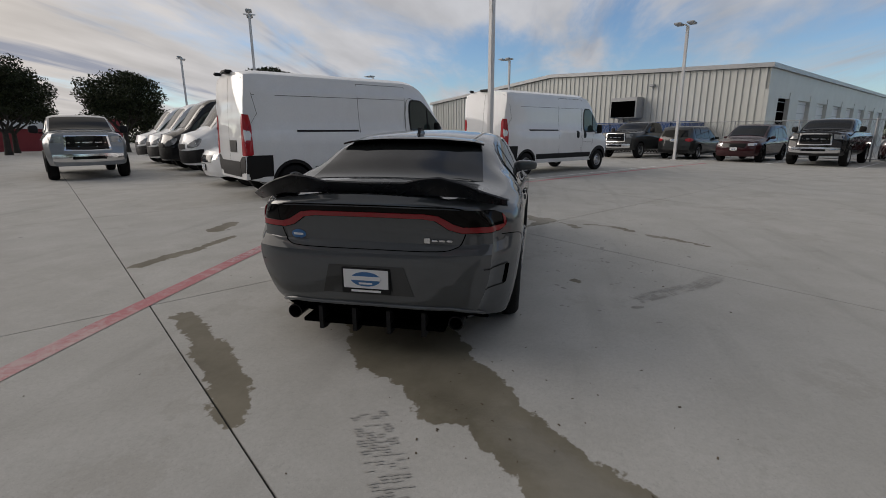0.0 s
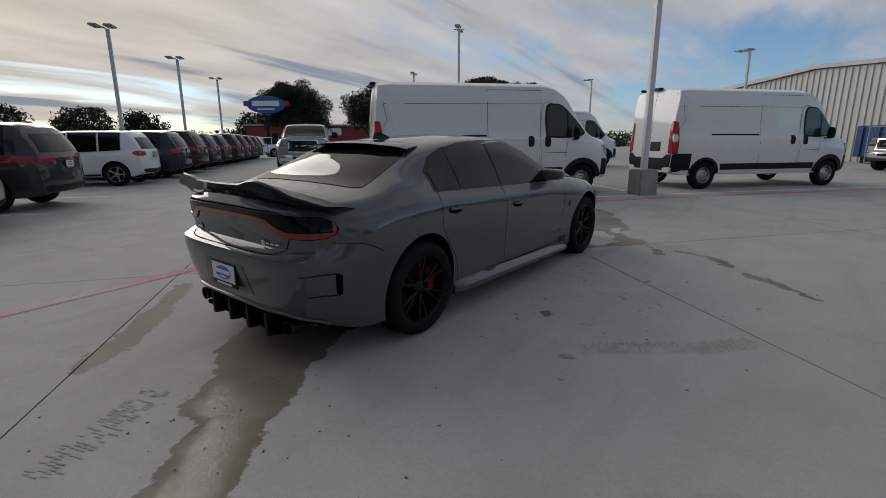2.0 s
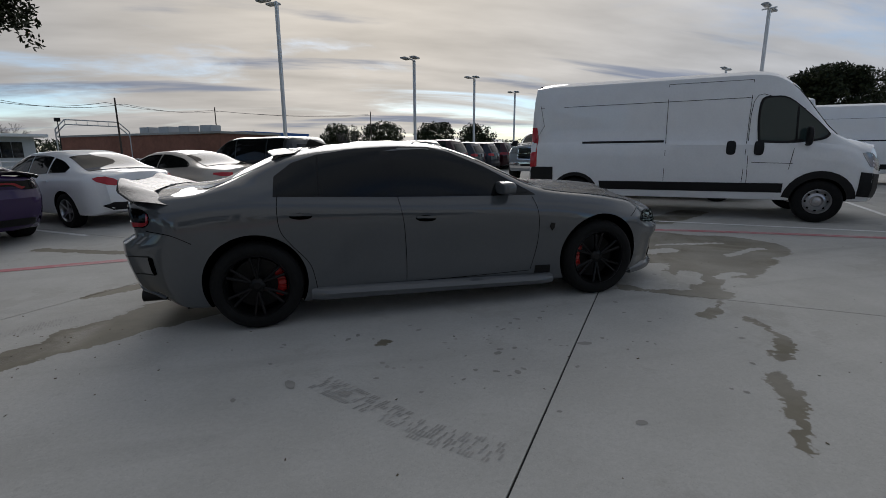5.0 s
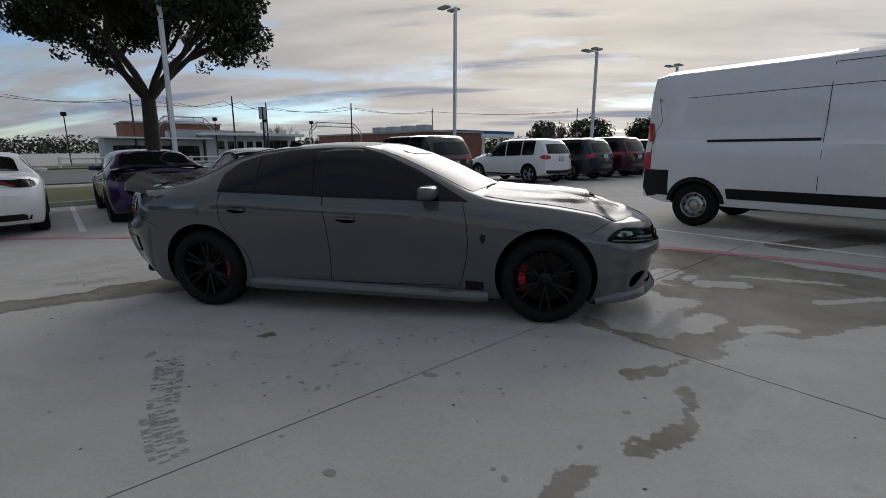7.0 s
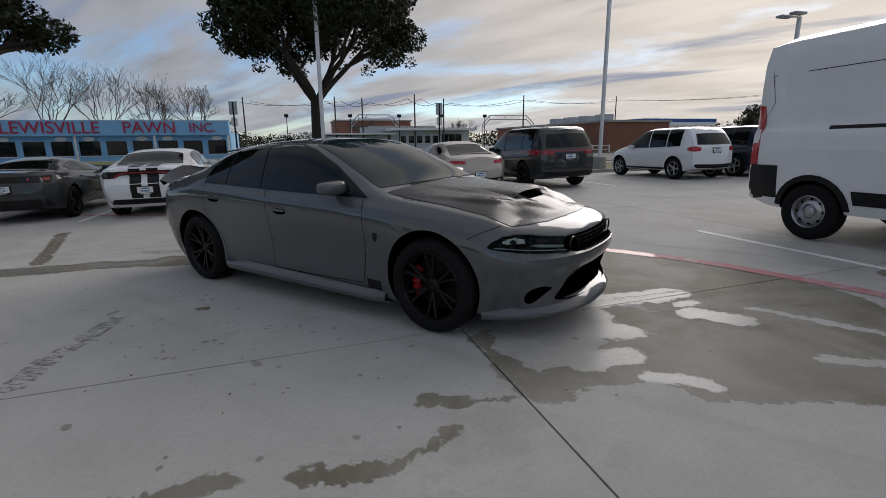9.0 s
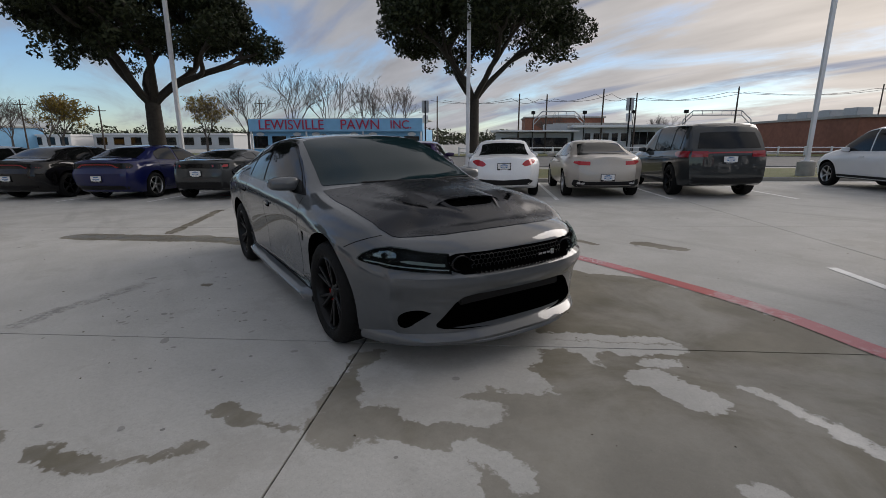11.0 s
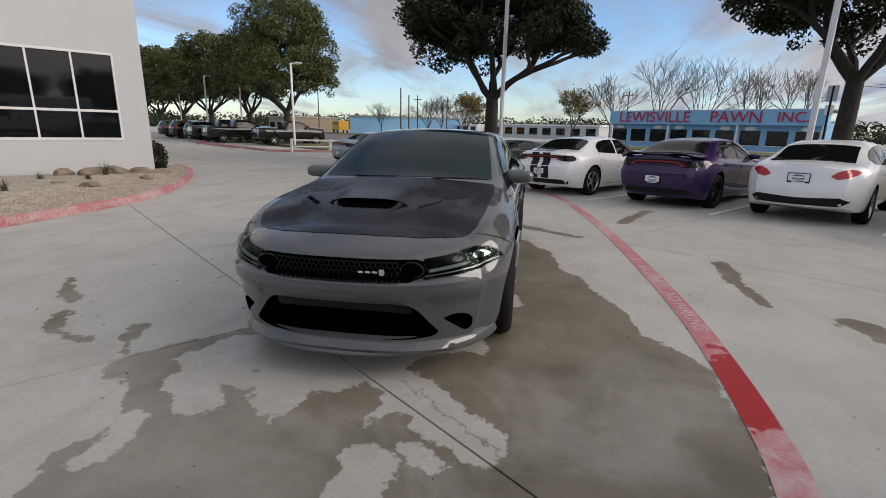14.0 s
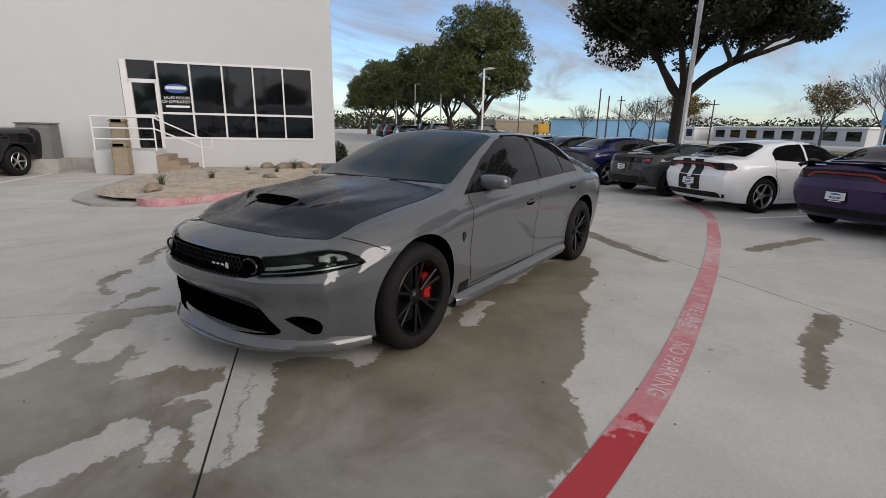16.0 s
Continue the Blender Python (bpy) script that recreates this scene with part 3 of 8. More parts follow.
def car_mesh(s, fine=True):
    """One closed skin: rings along the car, and curved fascias at both ends."""
    sub = 6 if fine else 2
    n_mid, n_end = (64, 10) if fine else (30, 6)
    x0, x1 = s["mid"]
    ym = s["corner"]
    k2, k8 = 2 * sub, 8 * sub
    plan = s.get("plan")

    def grow(f):
        """Columns crowd towards the corners of a rounded end."""
        return math.copysign(math.sin(abs(f) * math.pi / 2) ** 0.8, f) if plan else f

    def face_x(front, frac, y, z):
        """The end's place along the car: a rounded plan, or a plain sweep."""
        prof = s["nose"] if front else s["tail"]
        if plan:
            xs, w0, n = plan[1 if front else 0]
            q = min(0.999, ease(s["half"], s["ends"][1 if front else 0]) / w0) * abs(frac)
            return xs + (ease(prof, z) - xs) * (1 - q ** n) ** (1 / n)
        return ease(prof, z) - (s["sweep"][0] if front else -s["sweep"][1]) * (abs(y) / ym) ** 2.6

    def end_ring(front):
        xc = s["ends"][1] if front else s["ends"][0]
        base = section(s, xc, sub)
        out = []
        for i, (y, z) in enumerate(base):
            f = 1.0
            if i <= k2:
                f = grow(i / k2)
                y, z = base[k2][0] * f, base[k2][1]
            elif i >= k8:
                f = grow((len(base) - 1 - i) / (len(base) - 1 - k8))
                z = base[-1][1] + (base[k8][1] - base[-1][1]) * f * f
                y = base[k8][0] * f
            out.append((face_x(front, f, y, z), y, z))
        return out
    rings = [[(x0 + (x1 - x0) * i / n_mid, y, z) for y, z in section(s, x0 + (x1 - x0) * i / n_mid, sub)] for i in range(n_mid + 1)]
    for front in (True, False):
        last = end_ring(front)
        xm, xc = (x1, s["ends"][1]) if front else (x0, s["ends"][0])
        zone = []
        for i in range(1, n_end + 1):
            t = i / n_end
            sec = section(s, xm + (xc - xm) * t, sub)
            row = []
            for (y, z), (lx, ly, lz) in zip(sec, last):
                k = t ** 3
                row.append((xm + (lx - xm) * t, y + (ly - y) * k, z + (lz - z) * k))
            zone.append(row)
        rings = rings + zone if front else zone[::-1] + rings
    bm = bmesh.new()
    n = len(rings[0])
    grid = []
    for row in rings:
        left = [bm.verts.new(p) for p in row]
        right = [left[i] if i in (0, n - 1) else bm.verts.new((row[i][0], -row[i][1], row[i][2])) for i in range(n)]
        grid.append((left, right))
    for (l0, r0), (l1, r1) in zip(grid, grid[1:]):
        for i in range(n - 1):
            bm.faces.new((l0[i], l1[i], l1[i + 1], l0[i + 1]))
            bm.faces.new((r0[i], r0[i + 1], r1[i + 1], r1[i]))
    for front in (True, False):
        left, right = grid[-1] if front else grid[0]
        rows = []
        for i in range(k2, k8 + 1):
            y, z = left[i].co.y, left[i].co.z
            row = [left[i]]
            for c in range(1, 2 * k2):
                f = grow(1 - c / k2)
                if i == k2:
                    v = left[k2 - c] if c <= k2 else right[c - k2]
                elif i == k8:
                    j = k8 + c if c <= k2 else n - 1 - (c - k2)
                    v = left[j] if c <= k2 else right[j]
                else:
                    v = bm.verts.new((face_x(front, f, f * y, z), f * y, z))
                row.append(v)
            row.append(right[i])
            rows.append(row)
        for a, b in zip(rows, rows[1:]):
            for c in range(2 * k2):
                bm.faces.new((a[c], a[c + 1], b[c + 1], b[c]))
    bmesh.ops.recalc_face_normals(bm, faces=bm.faces)
    return bm


def cut(bm, cutters, mats):
    """Take the cutters (bmeshes) out of a closed bmesh; the cut faces take mats[1]."""
    me = bpy.data.meshes.new("skin")
    bm.to_mesh(me)
    bm.free()
    me.materials.append(mats[0])
    ob = new("skin", me)
    all_bm = bmesh.new()
    for c in cutters:
        tmp = bpy.data.meshes.new("tool")
        c.to_mesh(tmp)
        c.free()
        all_bm.from_mesh(tmp)
        bpy.data.meshes.remove(tmp)
    tm = bpy.data.meshes.new("tool")
    all_bm.to_mesh(tm)
    all_bm.free()
    tm.materials.append(mats[1])
    tool = new("tool", tm)
    mod = ob.modifiers.new("cut", "BOOLEAN")
    mod.operation, mod.object, mod.solver, mod.use_self, mod.material_mode = "DIFFERENCE", tool, "EXACT", True, "TRANSFER"
    got = bpy.data.meshes.new_from_object(ob.evaluated_get(bpy.context.evaluated_depsgraph_get()))
    bpy.data.objects.remove(ob)
    bpy.data.objects.remove(tool)
    bpy.data.meshes.remove(tm)
    bpy.data.meshes.remove(me)
    return got


def tree_of(me):
    return BVHTree.FromPolygons([v.co for v in me.vertices], [tuple(p.vertices) for p in me.polygons])


def lay(bvh, poly, axis, sign, lift=0.004, step=0.06, thick=0.012):
    """A panel laid on the skin: a polygon seen along an axis (from +sign), draped on what it meets."""
    rest = [i for i in range(3) if i != axis]
    bm = bmesh.new()

    def at(p):
        v = [0, 0, 0]
        v[rest[0]], v[rest[1]] = p
        return v
    bm.faces.new([bm.verts.new(at(p)) for p in poly])
    for a in (0, 1):
        lo, hi = min(p[a] for p in poly), max(p[a] for p in poly)
        nrm = [0, 0, 0]
        nrm[rest[a]] = 1
        for k in range(1, int((hi - lo) / step) + 1):
            co = [0, 0, 0]
            co[rest[a]] = lo + k * (hi - lo) / (int((hi - lo) / step) + 1)
            bmesh.ops.bisect_plane(bm, geom=bm.verts[:] + bm.edges[:] + bm.faces[:], plane_co=co, plane_no=nrm)
    way = Vector((0, 0, 0))
    way[axis] = -sign
    for v in bm.verts:
        o = v.co.copy()
        o[axis] = 6 * sign
        hit = bvh.ray_cast(o, way)
        if hit[0] is None:
            hit = bvh.find_nearest(Vector([0.0 if i == axis else o[i] for i in range(3)]) + Vector([sign * 0.9 if i == axis else 0 for i in range(3)]))
        v.co = hit[0] + hit[1] * lift * (1 if hit[1][axis] * sign > 0 else -1)
    bmesh.ops.recalc_face_normals(bm, faces=bm.faces)
    if sum((f.normal[axis] for f in bm.faces)) * sign < 0:
        bmesh.ops.reverse_faces(bm, faces=bm.faces)
    if thick:
        bmesh.ops.solidify(bm, geom=bm.faces[:], thickness=thick)
    return bm


def wrap(bvh, centre, top, low, lift=0.006, thick=0.006, n=22, m=5):
    """A panel round a corner: heights between top and low, both (angle, z), cast inwards to a centre; angle 0 looks along the car."""
    cx, cy, sgn = centre
    a0, a1 = top[0][0], top[-1][0]
    bm = bmesh.new()
    cols = []
    for i in range(n + 1):
        a = a0 + (a1 - a0) * i / n
        zt, zl = interp(top, a), interp(low, a)
        d = Vector((sgn * math.cos(radians(a)), math.sin(radians(a)), 0))
        col = []
        for j in range(m + 1):
            z = zl + (zt - zl) * j / m
            hit = bvh.ray_cast(Vector((cx, cy, z)) + d * 3, -d)
            col.append(bm.verts.new(hit[0] + hit[1] * lift))
        cols.append(col)
    for p, q in zip(cols, cols[1:]):
        for j in range(m):
            bm.faces.new((p[j], q[j], q[j + 1], p[j + 1]))
    bmesh.ops.recalc_face_normals(bm, faces=bm.faces)
    if sum(f.normal.x for f in bm.faces) * sgn < 0:
        bmesh.ops.reverse_faces(bm, faces=bm.faces)
    bmesh.ops.solidify(bm, geom=bm.faces[:], thickness=thick)
    return bm


def seam(bvh, line, axis, sign, width=0.006, lift=0.0015):
    """A dark gap between panels, along a polyline seen along an axis."""
    rest = [i for i in range(3) if i != axis]
    pts = []
    way = Vector((0, 0, 0))
    way[axis] = -sign
    for p in smooth_line([(*q, 0) for q in line], 5):
        o = [0, 0, 0]
        o[rest[0]], o[rest[1]], o[axis] = p[0], p[1], 6 * sign
        hit = bvh.ray_cast(Vector(o), way)
        if hit[0] is not None:
            pts.append((hit[0] + hit[1] * lift, hit[1]))
    bm = bmesh.new()
    prev = None
    for i, (p, nrm) in enumerate(pts):
        d = pts[min(i + 1, len(pts) - 1)][0] - pts[max(i - 1, 0)][0]
        side = d.cross(nrm).normalized() * width / 2
        pair = (bm.verts.new(p + side), bm.verts.new(p - side))
        if prev:
            bm.faces.new((prev[0], prev[1], pair[1], pair[0]))
        prev = pair
    return bm


def mirror(bm):
    got = bm.copy()
    bmesh.ops.scale(got, vec=(1, -1, 1), verts=got.verts)
    bmesh.ops.reverse_faces(got, faces=got.faces)
    return got


def disc(x, z, r, y0, y1, n=48):
    bm = bmesh.new()
    m = Matrix.Translation((x, (y0 + y1) / 2, z)) @ pose(0, 0, 0, 90)
    bmesh.ops.create_cone(bm, cap_ends=True, segments=n, radius1=r, radius2=r, depth=abs(y1 - y0), matrix=m)
    return bm


def wheel(parent, x, y, R, width, rim, spokes, rim_mat, out, caliper=None, twin=False, fine=True, side=-1):
    """A wheel whose face looks to y's side: tyre, rim with spokes, disc and caliper."""
    w = new("wheel")
    w.empty_display_size = 0.1
    w.parent = parent
    w.matrix_basis = pose(x, y, R, 0, 0, 0 if out > 0 else 180)
    n = 56 if fine else 28
    h = width / 2
    prof = [(rim - 0.005, -h * 0.86), (rim + 0.02, -h * 0.97), (R * 0.88, -h), (R - 0.012, -h * 0.84), (R, -h * 0.6), (R, 0), (R, h * 0.6), (R - 0.012, h * 0.84), (R * 0.88, h), (rim + 0.02, h * 0.97), (rim - 0.005, h * 0.86)]
    part("tyre", lathe(prof, n, closed=True), RUBBER, w, smooth=50)
    if fine:
        bm = bmesh.new()
        for k in range(72):
            a = 2 * math.pi * k / 72
            for off in (-0.045, 0.045):
                box(bm, (0.012, 0.06, 0.006), (0, 0, 0))
                bmesh.ops.transform(bm, matrix=pose(0, off, 0) @ Matrix.Rotation(a, 4, "Y") @ Matrix.Translation((0, 0, R + 0.0005)) @ pose(0, 0, 0, 0, 0, 25), verts=bm.verts[-8:])
        tagged(part("tread", bm, RUBBER, w), kind="stuff")
    part("rim", lathe([(rim, -h * 0.8), (rim, h * 0.82), (rim - 0.012, h * 0.9), (rim - 0.022, h * 0.8), (rim - 0.03, h * 0.3), (rim - 0.03, -h * 0.8)], n, closed=True), rim_mat, w, smooth=40)
    bm = bmesh.new()
    face = h * 0.62
    for k in range(spokes):
        a = 2 * math.pi * (k + 0.5) / spokes
        spread = 0.16 if twin else 0.0
        for d in ((-1, 1) if twin else (0,)):
            b = a + d * spread
            p, q = Vector((0.05 * math.cos(a), face - 0.015, 0.05 * math.sin(a))), Vector(((rim - 0.015) * math.cos(b), face + 0.012, (rim - 0.015) * math.sin(b)))
            mid = (p + q) / 2
            dirv = (q - p).normalized()
            rot = Matrix((dirv, Vector((0, 1, 0)), dirv.cross(Vector((0, 1, 0))))).transposed().to_4x4()
            box(bm, ((q - p).length, 0.03, (0.022 if twin else 0.05) * rim / 0.25), mid, 0.006, rot, 1)
    if spokes:
        part("spokes", bm, rim_mat, w)
    else:
        bm.free()
        part("wheel_dish", lathe([(0.0, face - 0.03), (rim * 0.36, face - 0.03), (rim * 0.46, face + 0.01), (rim * 0.62, face), (rim * 0.82, face - 0.05), (rim - 0.02, face - 0.03), (rim - 0.02, face - 0.06), (0.0, face - 0.07)], n), rim_mat, w, "pressed grey steel dish", smooth=40)
        for k in range(8):
            a = 2 * math.pi * k / 8
            hole = lathe([(0.0, 0.0), (rim * 0.085, 0.0), (rim * 0.085, -0.02), (0.0, -0.02)], 10)
            bmesh.ops.translate(hole, vec=(rim * 0.72 * math.cos(a), face - 0.014, rim * 0.72 * math.sin(a)), verts=hole.verts)
            part("vent_hole", hole, VOID, w)
    part("hub_cap", lathe([(0.0, face + 0.004), (0.028, face + 0.004), (0.036, face - 0.004), (0.06, face - 0.01), (0.07, face - 0.04), (0, face - 0.04)], 20), rim_mat, w, smooth=40)
    part("brake_disc", lathe([(0.0, 0.0), (rim * 0.78, 0.0), (rim * 0.78, -0.025), (0.0, -0.025)], 32), STEEL if fine else VOID, w, smooth=30)
    part("wheel_back", lathe([(0.0, -h * 0.6), (rim - 0.02, -h * 0.6), (rim - 0.02, -h * 0.65), (0, -h * 0.65)], 24), VOID, w)
    if caliper:
        bm = bmesh.new()
        for k in range(5):
            a = radians(152 + k * 14) if side * out < 0 else radians(28 - k * 14)
            box(bm, (0.07, 0.05, 0.05), (rim * 0.72 * math.cos(a), 0.018, rim * 0.72 * math.sin(a)), 0.01, Matrix.Rotation(-a, 4, "Y"), 1)
        part("caliper", bm, caliper, w, "red brake caliper")
    return w


def plate_on(parent, bvh, sign, z, y=0.0, front_x=None):
    """A dealer's plate: white card, blue oval and bars for its print, in a dark frame."""
    hit = bvh.ray_cast(Vector((6 * sign, y, z)), Vector((-sign, 0, 0)))
    if hit[0] is None:
        return
    x = hit[0].x + sign * 0.012
    bm = box(bmesh.new(), (0.014, 0.33, 0.175), (x, y, z), 0.005)
    p = part("number_plate", bm, TRIM, parent, "white dealer plate in a dark frame")
    part("card", box(bmesh.new(), (0.004, 0.3, 0.125), (x + sign * 0.008, y, z + 0.012), 0.001), PLATE_WHITE, p)
    oval = [(y + 0.1 * math.cos(a), z + 0.012 + 0.048 * math.sin(a)) for a in [k * math.pi / 12 for k in range(24)]]
    part("emblem", prism(oval, 0, x + sign * 0.01, x + sign * 0.013), PLATE_BLUE, p)
    part("print_bar", boxes(((0.003, 0.2, 0.026), (x + sign * 0.0145, y, z + 0.018))), PLATE_WHITE, p)
    part("print_line", boxes(((0.003, 0.09, 0.012), (x + sign * 0.0145, y, z - 0.016)), ((0.003, 0.2, 0.014), (x + sign * 0.008, y, z - 0.069))), PLATE_WHITE, p)


def make_car(name, label, s, body_mat, m, fine=False, group="", category="car"):
    """A whole car from its spec, heading +x, standing on z = 0 of its own frame."""
    root = thing(name, label, category, m, group)
    cutters = []
    ar = s["R"] * s.get("arch", 1.11)
    for x in s["wheels"]:
        for sg in (1, -1):
            cutters.append(disc(x, s["R"] + s.get("arch_z", 0.02), ar, sg * (s["track"] - s["tyre"] / 2 - 0.05), sg * 1.4, 48 if fine else 28))
    for c in s.get("cuts", []):
        cutters.append(c())
    bm = car_mesh(s, fine)
    bvh_full = None
    tmp = bpy.data.meshes.new("tmp")
    bm.to_mesh(tmp)
    bvh_full = tree_of(tmp)
    bpy.data.meshes.remove(tmp)
    # cut faces near-black: shade inside wells and intakes is coloured in
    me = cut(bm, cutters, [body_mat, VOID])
    body = part("body", me, body_mat, root, smooth=32)
    for i, (nm, mat, poly, axis, sign) in enumerate(s["panels"]):
        bm = lay(bvh_full, poly, axis, sign, s.get("lift", 0.004 if fine else 0.011), 0.05 if fine else 0.09)
        if axis == 1:
            part(nm, mirror(bm), mat, root, smooth=30)
        part(nm, bm, mat, root, smooth=30)
    for line, axis, sign in s.get("seams", []):
        bm = seam(bvh_full, line, axis, sign, 0.005 if fine else 0.008, 0.0015 if fine else 0.004)
        if axis == 1:
            part("panel_gap", mirror(bm), VOID, root)
        part("panel_gap", bm, VOID, root)
    for x in s["wheels"]:
        for sg in (1, -1):
            wheel(root, x, sg * s["track"], s["R"], s["tyre"], s["rim"], s["spokes"], s["rim_mat"], sg, s.get("caliper"), s.get("twin", False), fine, -1 if x > 0 else 1)
    mx, my, mz = s["mirror"]
    for sg in (1, -1):
        bm = bmesh.new()
        a, b, c = s.get("mirror_size", (0.11, 0.22, 0.14))
        # a rounded pod, flatter at its back
        bmesh.ops.create_uvsphere(bm, u_segments=24 if fine else 12, v_segments=14 if fine else 8, radius=1.0)
        for v in bm.verts:
            x, y, z = [math.copysign(abs(q) ** 0.55, q) for q in v.co]
            taper = 1.0 - 0.18 * (y * sg + 1) / 2
            v.co = (mx + (0.5 * x if x > 0 else 0.3 * x) * a * taper, sg * (my + s.get("mirror_out", 0.06)) + 0.5 * y * b, mz + 0.5 * z * c * taper)
        mir = part("mirror", bm, s.get("mirror_mat", body_mat), root, smooth=40)
        part("arm", boxes(((0.07, 0.14, 0.04), (mx + 0.02, sg * (my - 0.04), mz - c * 0.40), 0.012)), TRIM, mir)
    for x, z in s["handles"]:
        for sg in (1, -1):
            hit = bvh_full.ray_cast(Vector((x, 3 * sg, z)), Vector((0, -sg, 0)))
            if hit[0] is not None:
                part("door_handle", boxes(((0.17, 0.035, 0.03), (x, hit[0].y + sg * 0.008, z), 0.01)), s.get("handle_mat", body_mat), root)
    if "plate" in s:
        plate_on(root, bvh_full, -1, s["plate"])
    if "front_plate" in s:
        plate_on(root, bvh_full, 1, s["front_plate"])
    return root, bvh_full


def flip(poly):
    return [(-a, b) for a, b in poly]


PLAN = ((-1.6, 0.962, 4.4), (1.45, 0.962, 2.6))


def round_half(plan, tips, ends):
    """Half widths along the car whose ends close in the rounded curves of the plan."""
    out = [(-1.0, 0.938), (0.0, 0.925), (0.8, 0.93)]
    for (xs, w0, n), tip, end in zip(plan, tips, ends):
        rows = []
        for k in range(9):
            x = xs + (end - xs) * k / 8
            u = (x - xs) / (tip - xs)
            rows.append((x, w0 * (1 - u ** n) ** (1 / n)))
        out += rows
    return sorted(out)


# the muscle sedan: its lines, from tail to nose
FASTBACK = dict(
    top=[(-2.50, 1.085), (-2.3, 1.125), (-2.0, 1.14), (-1.85, 1.165), (-1.6, 1.275), (-1.25, 1.405), (-0.9, 1.452), (-0.4, 1.476), (0.0, 1.455), (0.3, 1.375), (0.65, 1.225), (1.0, 1.065), (1.15, 1.035), (1.6, 0.975), (2.0, 0.895), (2.25, 0.825), (2.42, 0.765)],
    belt=[(-2.5, 1.03), (-1.9, 1.085), (-1.3, 1.065), (-0.3, 1.015), (0.85, 0.965), (1.5, 0.93), (2.1, 0.83), (2.42, 0.70)],
    half=round_half(PLAN, (-2.535, 2.475), (-2.43, 2.18)) , plan=PLAN, scallop=[(-1.5, 0.008), (-1.0, 0.026), (0.5, 0.032), (0.95, 0.018), (1.4, 0.008)], tuck=[(-2.43, 0.87), (-2.15, 0.93), (-1.2, 0.95), (1.9, 0.95), (2.18, 0.94)],
    roofw=[(-2.3, 0.7), (-1.9, 0.69), (-1.3, 0.63), (-0.6, 0.645), (0.0, 0.645), (0.5, 0.68), (1.0, 0.74), (1.3, 0.75)],
    bottom=[(-2.45, 0.235), (-2.0, 0.195), (-1.0, 0.17), (1.0, 0.16), (2.18, 0.17)],
    nose=[(0.12, 2.50), (0.17, 2.50), (0.24, 2.455), (0.45, 2.46), (0.55, 2.515), (0.585, 2.515), (0.62, 2.465), (0.70, 2.45), (0.74, 2.44), (0.775, 2.395), (0.81, 2.32), (0.845, 2.23)],
    tail=[(0.22, -2.36), (0.30, -2.44), (0.37, -2.51), (0.5, -2.54), (0.64, -2.56), (0.725, -2.565), (0.752, -2.545), (0.785, -2.462), (0.86, -2.466), (0.96, -2.49), (1.03, -2.508), (1.1, -2.49)],
    mid=(-1.98, 1.9), ends=(-2.43, 2.18), corner=0.80, sweep=(0.34, 0.08), crown=0.085, rail=0.06,
    wheels=(-1.526, 1.526), track=0.81, tyre=0.285, R=0.357, rim=0.26, spokes=6, twin=True, rim_mat=BLACKRIM, arch=1.12, arch_z=0.025,
    mirror=(0.57, 0.86, 1.055), mirror_size=(0.2, 0.25, 0.125), mirror_out=0.07, handles=[(-1.15, 0.895), (-0.15, 0.82)],
)
FRONT_WINDOW = [(-0.36, 1.03), (-0.39, 1.385), (-0.1, 1.395), (0.1, 1.36), (0.36, 1.255), (0.58, 1.14), (0.82, 0.995), (0.5, 0.998), (0.1, 1.01)]
REAR_WINDOW = [(-1.315, 1.075), (-1.305, 1.2), (-1.2, 1.285), (-1.05, 1.335), (-0.8, 1.375), (-0.47, 1.392), (-0.44, 1.035), (-0.9, 1.055)]
PILLAR = [(-0.44, 1.03), (-0.475, 1.395), (-0.385, 1.397), (-0.355, 1.025)]
SURROUND = [(-1.345, 1.062), (-1.335, 1.21), (-1.2, 1.31), (-1.0, 1.37), (-0.7, 1.41), (-0.3, 1.422), (-0.05, 1.415), (0.15, 1.36), (0.45, 1.23), (0.7, 1.09), (0.9, 0.975), (0.5, 0.985), (-0.3, 1.012)]


def sym(half):
    """A polygon from its half with y >= 0, in (y, other)."""
    return half + [(-a, b) for a, b in reversed(half) if a > 1e-6]


SCREEN_TOP = [(1.02, 0.0), (1.0, 0.4), (0.93, 0.70), (0.9, 0.715), (0.45, 0.655), (0.10, 0.60), (0.06, 0.4), (0.04, 0.0)]
BACK_TOP = [(-1.27, 0.0), (-1.28, 0.35), (-1.31, 0.56), (-1.37, 0.60), (-1.86, 0.665), (-1.90, 0.6), (-1.93, 0.3), (-1.94, 0.0)]


def both(half):
    """A polygon in (x, y) from its half with y >= 0."""
    return half + [(a, -b) for a, b in reversed(half) if b > 1e-6]


FASTBACK["panels"] = [
    ("window_surround", BLACK, SURROUND, 1, 1),
    ("windscreen", SCREEN, both(SCREEN_TOP), 2, 1),
    ("rear_screen", GLASS, both(BACK_TOP), 2, 1),
]
FASTBACK["seams"] = [
    ([(-1.315, 1.07), (-1.32, 0.9), (-1.30, 0.78), (-1.22, 0.66), (-1.1, 0.5), (-1.06, 0.29)], 1, 1),
    ([(-0.36, 1.02), (-0.32, 0.8), (-0.305, 0.5), (-0.31, 0.29)], 1, 1),
    ([(0.86, 0.965), (0.9, 0.8), (0.9, 0.55), (0.84, 0.29)], 1, 1),
    ([(-1.06, 0.285), (0, 0.275), (0.84, 0.285)], 1, 1),
    ([(2.16, 0.78), (2.02, 0.70), (1.93, 0.62)], 1, 1),
    ([(-2.36, 0.83), (-2.1, 0.80), (-1.98, 0.62)], 1, 1),
]


